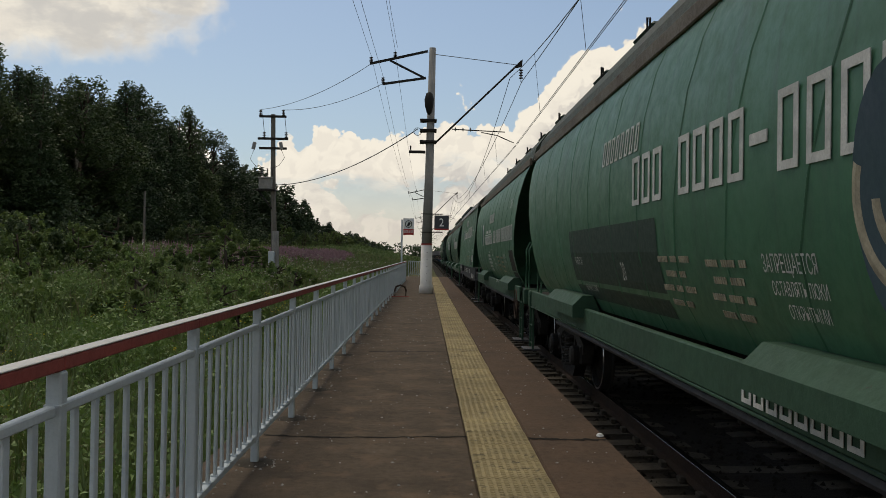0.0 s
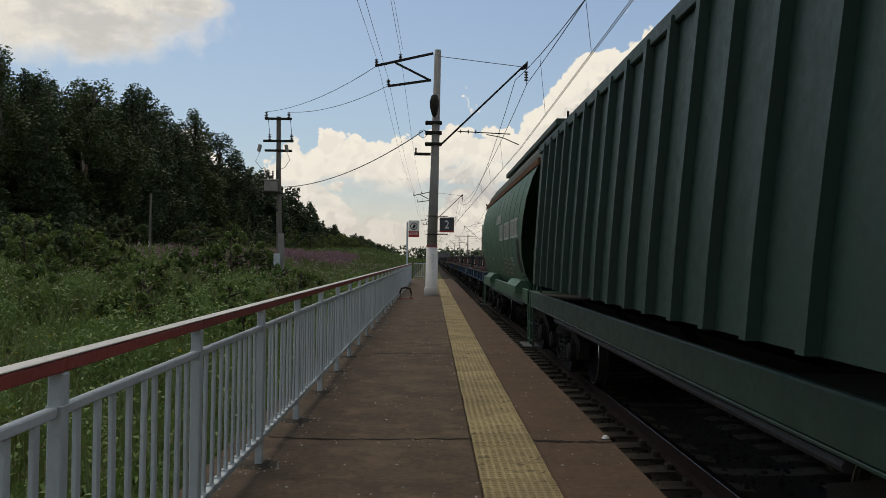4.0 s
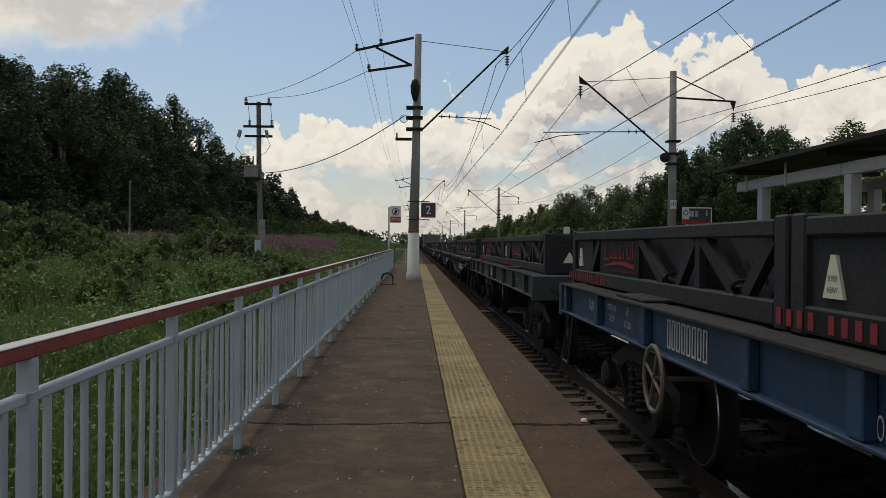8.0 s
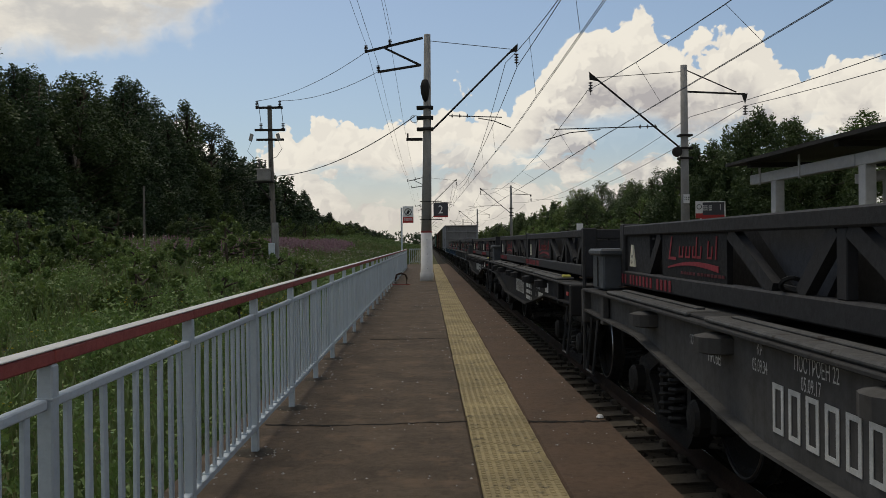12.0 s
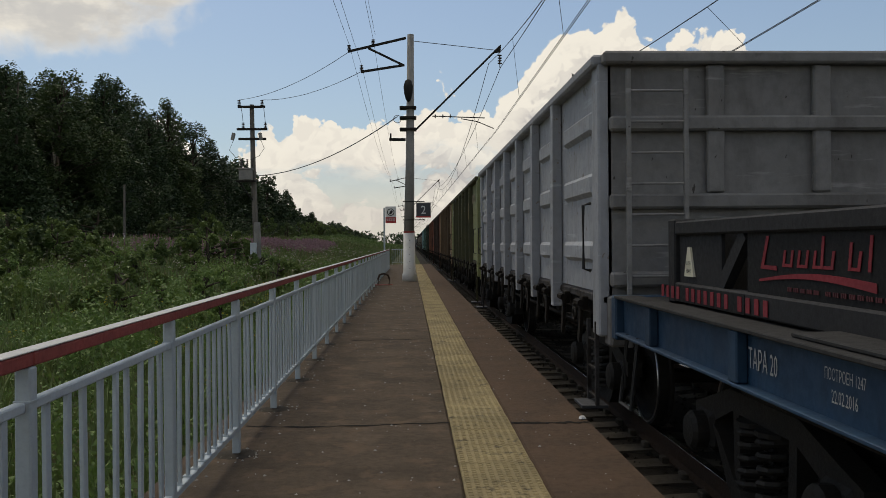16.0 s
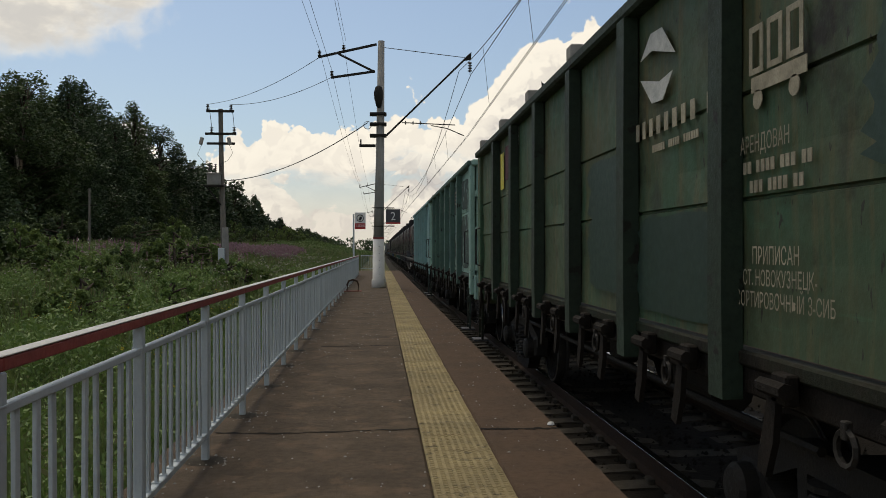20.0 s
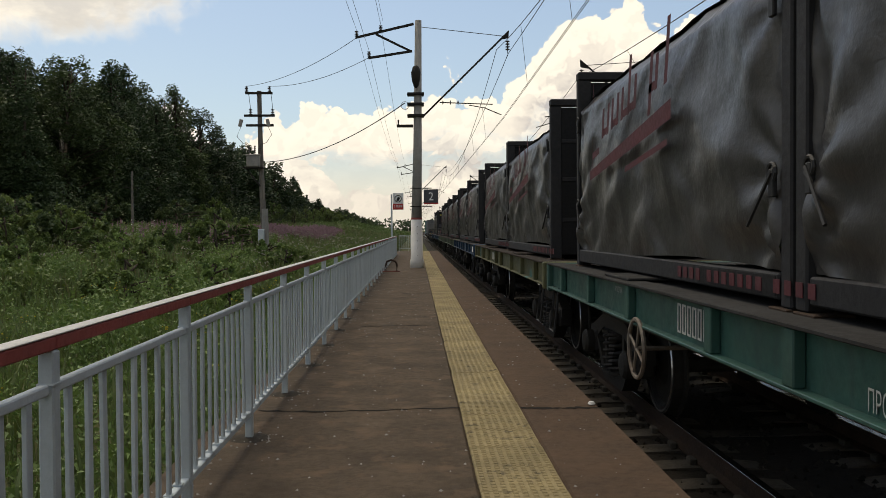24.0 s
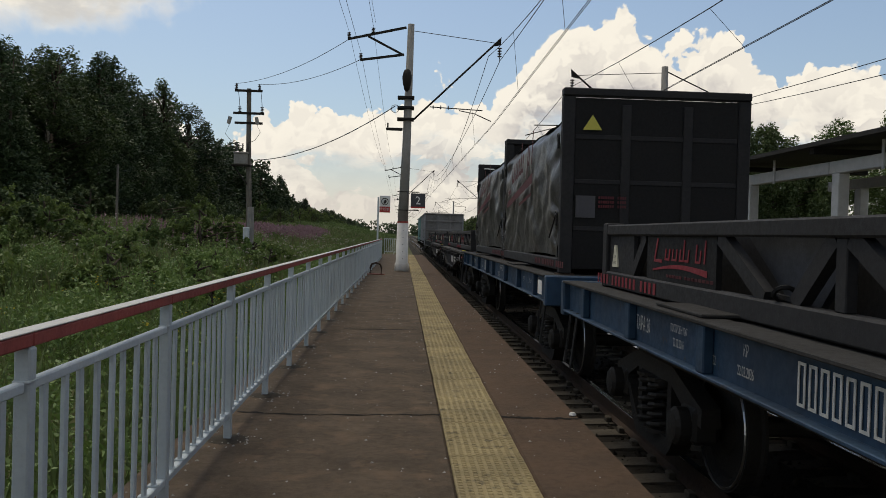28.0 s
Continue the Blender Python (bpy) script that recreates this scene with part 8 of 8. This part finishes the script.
def tarp_box(seed, marked=False):
    """Tall coil container under a grey tarpaulin; origin under its middle."""
    r = random.Random(seed)
    b = thing("covered_container", "tall black container covered by a wrinkled grey tarpaulin", "container", "covered containers")
    L, W, H = 3.03, 1.22, 2.27
    for sx in (-1, 1):
        part("bottom_beam", Shape().box(min(sx * (W - 0.12), sx * W), max(sx * (W - 0.12), sx * W), -L + 0.16, L - 0.16, 0.04, 0.19, 0.012), BIN_FRAME, b)
        # tarpaulin side: pulled in at the lashings, slack and wrinkled between them
        ny, nz = 104, 40
        rows = []
        ph = [r.uniform(0, 6.28) for _ in range(8)]
        for j in range(ny + 1):
            y = -L + 0.13 + (2 * L - 0.26) * j / ny
            row = []
            edge = min(1.0, (1 - abs(y) / (L - 0.13)) * 7)
            for k in range(nz + 1):
                f = k / nz
                z = 0.20 + (H - 0.42) * f - 0.05 * (1 - f) * math.sin(y * 1.1 + ph[6]) * 0.6
                fold = 0.010 * math.sin(4.0 * y + 2.2 * z + ph[0]) + 0.003 * math.sin(13 * y + 5 * z + 2 * math.sin(3 * z + ph[4])) + 0.010 * math.sin(-2 * y + 5.0 * z + ph[1]) + 0.004 * math.sin(14 * z + 3 * y + ph[2])
                crease = 0.016 * (1 - abs(math.sin(2.1 * y + 1.7 * z + 0.9 * math.sin(2.3 * z + ph[5]) + ph[4]))) ** 3 + 0.014 * (1 - abs(math.sin(1.6 * y - 2.4 * z + 0.8 * math.sin(1.9 * y + ph[2]) + ph[7]))) ** 3
                diag = crease + 0.055 * max(0, math.sin(9 * (z * 0.8 + abs(y) * 0.5) + ph[3])) * max(0, 1 - edge * 0.55) * (1.1 - f)
                for q in (-1, 1):
                    for zl in (0.3, 0.75, 1.75):
                        dy, dz = y - q * (L - 0.14), z - zl
                        d = math.hypot(dy, dz)
                        diag += 0.024 * math.sin(8 * math.atan2(dz, -q * dy) + ph[3] + zl * 3 + q) * math.exp(-d / 0.75) * min(1.0, d / 0.15)
                belly_ = 0.055 * math.sin(math.pi * min(1, f * 1.05)) * edge
                x = W - 0.045 + belly_ + fold * (0.35 + edge * 0.65) + diag - 0.16 * max(0, f - 0.90) / 0.10
                row.append((sx * x, y, z))
            rows.append(row)
        part("tarpaulin_side", Shape().loft(rows), TARP, b, smooth=True)
        for q in (-1, 1):
            s = Shape().box(min(sx * (W - 0.16), sx * W), max(sx * (W - 0.16), sx * W), min(q * L, q * (L - 0.13)), max(q * L, q * (L - 0.13)), 0.0, H, 0.012)
            part("corner_post", s, BIN_FRAME, b)
        if sx < 0:
            for q in (-1, 1):
                for z in (0.75, 1.75):
                    s = Shape()
                    y = q * (L - 0.2)
                    s.ring((-W - 0.02, y, z), (1, 0, 0), 0.05, 0.012, 10, 5)
                    s.box(-W - 0.03, -W + 0.0, y - 0.03, y + 0.03, z - 0.14, z + 0.02, 0.006)
                    if z < 1:
                        s.tube([(-W - 0.03, q * (L - 0.18), 0.75), (-W - 0.06, q * (L - 0.45), 0.45)], 0.012, 5)
                    part("lashing", s, SIGN_BLACK, b)
    s = Shape()
    rows = [[(x, -L + 0.12 + (2 * L - 0.24) * j / 20, H - 0.22 + 0.10 * math.cos(x / 1.1 * 1.4) + 0.012 * math.sin(j * 1.7 + x * 3)) for x in (-1.04, -0.7, -0.35, 0, 0.35, 0.7, 1.04)] for j in range(21)]
    part("tarpaulin_top", s.loft(rows), TARP, b, smooth=True)
    for q in (-1, 1):
        a, c = sorted((q * (L - 0.02), q * (L - 0.07)))
        e = part("end_wall", Shape().box(-W + 0.16, W - 0.16, a, c, 0.06, H - 0.02, 0.006), BIN_DARK, b, "black ribbed end wall")
        s = Shape()
        for x in (-0.40, 0.40):
            a, c = sorted((q * (L - 0.03), q * (L + 0.005)))
            s.box(x - 0.06, x + 0.06, a, c, 0.1, H - 0.1, 0.008)
        for z in (0.55, 1.15, 1.72):
            a, c = sorted((q * (L - 0.03), q * (L - 0.008)))
            s.box(-W + 0.17, W - 0.17, a, c, z, z + 0.06, 0.006)
        part("end_ribs", s, BIN_FRAME, e)
        a, c = sorted((q * (L - 0.14), q * (L + 0.02)))
        part("end_rail", Shape().box(-W, W, a, c, H, H + 0.10, 0.012), BIN_FRAME, b)
    if marked:
        y = -L - 0.009
        t2 = part("warning_triangle", Shape().prism([(-0.96, 1.84), (-0.72, 1.84), (-0.84, 2.03)], "y", y, y + 0.03), LABEL_YELLOW, b, "yellow warning triangle on the end wall")
        part("end_label", Shape().box(-1.03, -0.78, y, y + 0.02, 0.72, 1.0), SIGN_GREY, b, "pale label plate on the end wall")
        tagged(part("lettering", bars([0.2, 0.12], 0.035, 0.03, 3), FADED_RED, b, at=pose(-0.56, y, 0.98, 0, 0, 90)), kind="stuff")
    # emblem on the cloth, as plain shapes
    x = -W - 0.095
    s = Shape()

    def dab(y0, z0, y1, z1, w0, w1, n=7):
        v, f = [], []
        for k in range(n + 1):
            q = k / n
            yy, zz, ww = y0 + (y1 - y0) * q, z0 + (z1 - z0) * q, w0 + (w1 - w0) * q
            v += [(x, yy, zz - ww / 2), (x, yy, zz + ww / 2)]
        s.add(v, [(2 * k, 2 * k + 1, 2 * k + 3, 2 * k + 2) for k in range(n)])

    dab(1.75, 1.02, -1.2, 1.34, 0.10, 0.15)
    dab(1.62, 1.16, 1.55, 1.95, 0.16, 0.12)
    dab(1.60, 1.22, 1.28, 1.26, 0.07, 0.07, 2)

    def stroke(y0, z0, h, w=0.085):
        s.add([(x, y0, z0), (x, y0 - w, z0 + 0.01), (x, y0 - w - h * 0.22, z0 + h), (x, y0 - h * 0.22, z0 + h)], [(0, 1, 2, 3)])

    for y0, z0, h, u in ((1.17, 1.36, 0.30, 0), (0.94, 1.38, 0.30, 1), (0.76, 1.40, 0.30, 0), (0.54, 1.42, 0.30, 1), (0.36, 1.44, 0.30, 0), (0.12, 1.46, 0.52, 1), (-0.10, 1.48, 0.30, 1), (-0.56, 1.36, 0.50, 0), (-0.76, 1.54, 0.28, 1), (-1.02, 1.54, 0.5, 0)):
        stroke(y0, z0, h)
        if u:
            s.add([(x, y0 + 0.17, z0), (x, y0, z0 + 0.01), (x, y0 - 0.02, z0 + 0.08), (x, y0 + 0.15, z0 + 0.07)], [(0, 1, 2, 3)])
    dab(0.2, 0.98, -1.1, 1.10, 0.05, 0.05)
    em = part("emblem", s, FADED_RED, b, "faded red emblem on the cloth")
    st = part("number_strip", Shape().box(-W - 0.003, -W + 0.001, -2.84, -1.55, 0.06, 0.17), BIN_DARK, b)
    tagged(part("lettering", bars([0.08] * 4 + [-0.03] + [0.08] * 7 + [-0.05] + [0.08] * 4, 0.08, 0.02), FADED_RED, st, at=pose(-W - 0.005, -2.2, 0.115)), kind="stuff")
    for y in (-2.9, 2.9):
        part("twistlock_pad", Shape().box(-1.24, -1.02, y - 0.12, y + 0.12, -0.05, 0.0, 0.006), RUSTY, b)
    return b


def build_flats():
    """Flat wagons as (wagon, s of its middle), and their loads as (load, s)."""
    cars, loads = [], []
    blue = flatcar("blue container flat wagon with a spoked brake wheel", BLUE, DECK_GREY, wheel=True, half=5.92)
    blue_plain = flatcar("blue container flat wagon with white stencilled lettering", BLUE, DECK_GREY)
    blue_short = flatcar("short blue container flat wagon with white stencilled lettering", BLUE, DECK_GREY, half=5.92)
    for car, dy in ((blue, 0.65), (blue_plain, 0.0), (blue_short, 0.5)):
        flat_text(car, tuple((a, b, max(-5.2, c + dy) if dy else c, d) for a, b, c, d in (("КРУПНОТОННАЖНЫЕ", 0.13, -1.9, 1.18), ("ПРОБЕГ", 0.13, -1.3, 1.05), ("ТАРА 20", 0.15, 3.85, 1.13), ("ПОСТРОЕН 1247", 0.07, 3.05, 1.18), ("22.02.2016", 0.08, 3.05, 1.09), ("ДР", 0.09, 2.5, 1.19), ("22.02.2022", 0.08, 2.5, 1.08), ("КР", 0.09, 1.98, 1.19),
                     ("22.02.2036", 0.08, 1.98, 1.08), ("72.0Т", 0.1, -4.5, 1.14), ("120 км/ч", 0.1, -5.1, 1.14), ("ПРИПИСАН", 0.1, -5.75, 1.19), ("ст. Грязи-Орловские", 0.085, -5.8, 1.08))), 8, 1.0 + dy, 0.2)
    part("notice", Shape().box(-1.505, -1.501, -6.5, -6.2, 1.05, 1.22), SIGN_WHITE, blue_plain, "white framed notice")
    grey = flatcar("blue-grey container flat wagon with worn paint", BLUE_GREY, DECK_GREY)
    flat_text(grey, (("ТАРА 20.72", 0.15, 3.4, 1.13), ("СРОЧНЫЙ ВОЗВРАТ", 0.07, -4.25, 1.22), ("СТ ГРЯЗИ ОРЛОВСКИЕ", 0.07, -4.3, 1.14), ("ПОСТРОЕН", 0.10, 1.9, 1.16), ("22.12.2016", 0.09, 1.9, 1.05), ("120 КМ/Ч", 0.09, 4.9, 1.13)), 8, 0.6, 0.18)
    black = flatcar("black low-bellied container flat wagon with white lettering", BLACK_WAGON, DECK_GREY, belly=True, box=True)
    flat_text(black, (("СОБСТВЕННИК", 0.12, -1.95, 1.17), ("ПРИПИСАН", 0.14, -3.2, 1.10), ("СТ.", 0.12, -2.95, 0.97), ("КОД СТ.", 0.12, -3.1, 0.84), ("20", 0.18, -1.55, 0.86), ("72.0Т", 0.09, 0.1, 1.2), ("ПОСТРОЕН", 0.09, 3.0, 1.14), ("КР", 0.09, 4.0, 1.16)), None, x=-1.424)
    blocks(black, [0.11] * 8, 0.23, 0.055, -1.424, -0.55, 0.98)
    blocks(black, [0.34, 0.16, 0.12], 0.065, 0.05, -1.424, -1.98, 1.05, 3)
    blocks(black, [0.5], 0.10, 0.05, -1.424, -3.5, 0.97, 1)
    part("notice", Shape().box(-1.428, -1.422, -4.35, -4.05, 1.06, 1.2), SIGN_WHITE, black, "white framed notice")
    teal = flatcar("teal green container flat wagon with white lettering", TEAL_WAGON, DECK_GREY, wheel=True)
    flat_text(teal, (("КРУПНОТОННАЖНЫЕ", 0.13, -1.9, 1.18), ("ПРОБЕГ", 0.13, -1.3, 1.05), ("АРЕНДОВАН", 0.07, 3.0, 1.2), ("ТАРА 20", 0.13, -4.4, 1.13)), 8, 0.9, 0.2)
    olive = flatcar("olive and turquoise container flat wagon with patched paint", OLIVE_WAGON, DECK)
    flat_text(olive, (("ТАРА 19.6", 0.14, 4.6, 1.13),), 8, 1.4, 0.16)
    pale = flatcar("pale green container flat wagon with worn stained paint", PALE_GREEN_WAGON, DECK)
    flat_text(pale, (), 8, 3.2, 0.2)
    for car in (blue, blue_plain, blue_short, grey, teal, olive, pale):
        for ob in car.children:
            if not ob.name.startswith("bogie"):
                ob.matrix_basis = pose(0, 0, 0.07) @ ob.matrix_basis
    dusty = copy_thing(black, pose(0, 0, 0))
    dusty["label"] = "dust-grey low-bellied container flat wagon with white lettering"
    grey_dust = paint("wagon_dusty", (0.120, 0.118, 0.112), 0.85, second=(0.075, 0.072, 0.068), scale=1.6, amount=0.8, streak=(0.05, 0.045, 0.04), bump=0.12, bump_scale=8)
    for o in dusty.children_recursive:
        for sl in o.material_slots:
            sl.material = grey_dust if sl.material == BLACK_WAGON else sl.material
    blocks(dusty, [0.13] * 8, 0.25, 0.06, -1.424, 1.05, 0.95)
    flat_text(dusty, (("ПОСТРОЕН 22", 0.11, 1.3, 1.21), ("05.09.17", 0.10, 1.35, 1.12), ("КР", 0.10, 1.95, 1.22), ("05.09.34", 0.10, 1.95, 1.13), ("ПРОБЕГ", 0.11, 2.65, 1.08)), None, x=-1.424)
    low, tall = coil_bin(), [tarp_box(3), tarp_box(8), tarp_box(5, True)]

    used = set()

    def put(proto, s, store, label=None):
        ob = proto if proto not in used else copy_thing(proto, pose(0, 0, 0))
        used.add(proto)
        if label:
            ob["label"] = label
        store.append((ob, s))

    plan = [(106.1, blue_short, "low", 106.3), (120.8, blue_plain, "low"), (134.2, grey, "low", 134.6), (147.75, blue, "low", 148.4), (162.8, grey, "low"), (177.2, black, "low"), (190.5, black, "low"), (204.2, black, "low"), (218.5, dusty, "low"),
            (232.7, black, "low"), (246.4, black, "low"), (259.6, grey, "low"), (273.5, blue_short, "low", 274.2), (288.3, blue_plain, "low"),
            (408.4, black, "tall"), (422.1, grey, "tall"), (436.4, teal, "tall"), (450.2, olive, "tall", 450.6), (464.4, blue_plain, "tall", 465.2), (478.9, pale, "tall"), (493.0, pale, "tall"), (506.3, blue_plain, "low"), (520.8, blue_plain, "tall"),
            (534.8, black, "low"), (548.6, black, "low"), (562.5, grey, "low")]
    for k, (s, car, load, *mid) in enumerate(plan):
        put(car, s, cars)
        s = mid[0] if mid else s
        for q in (-1, 1):
            put(low if load == "low" else tall[2 if k >= 20 and q < 0 else (k + (q > 0)) % 2], s + q * 3.055, loads)
    return cars, loads


HOPPERS = build_hoppers()
GONDOLAS = build_gondolas()
FLATS, LOADS = build_flats()


def motions():
    """The whole train rolls past at an even speed."""
    for ob, s in HOPPERS + GONDOLAS + FLATS:
        walk(ob, [(0, pose(AXIS, s, RAIL_Z)), (28, pose(AXIS, s - SPEED * 28, RAIL_Z))])
    for ob, s in LOADS:
        up = 1.31 if ob.name.startswith("coil") else 1.37
        walk(ob, [(0, pose(AXIS, s, RAIL_Z + up)), (28, pose(AXIS, s - SPEED * 28, RAIL_Z + up))])


motions()
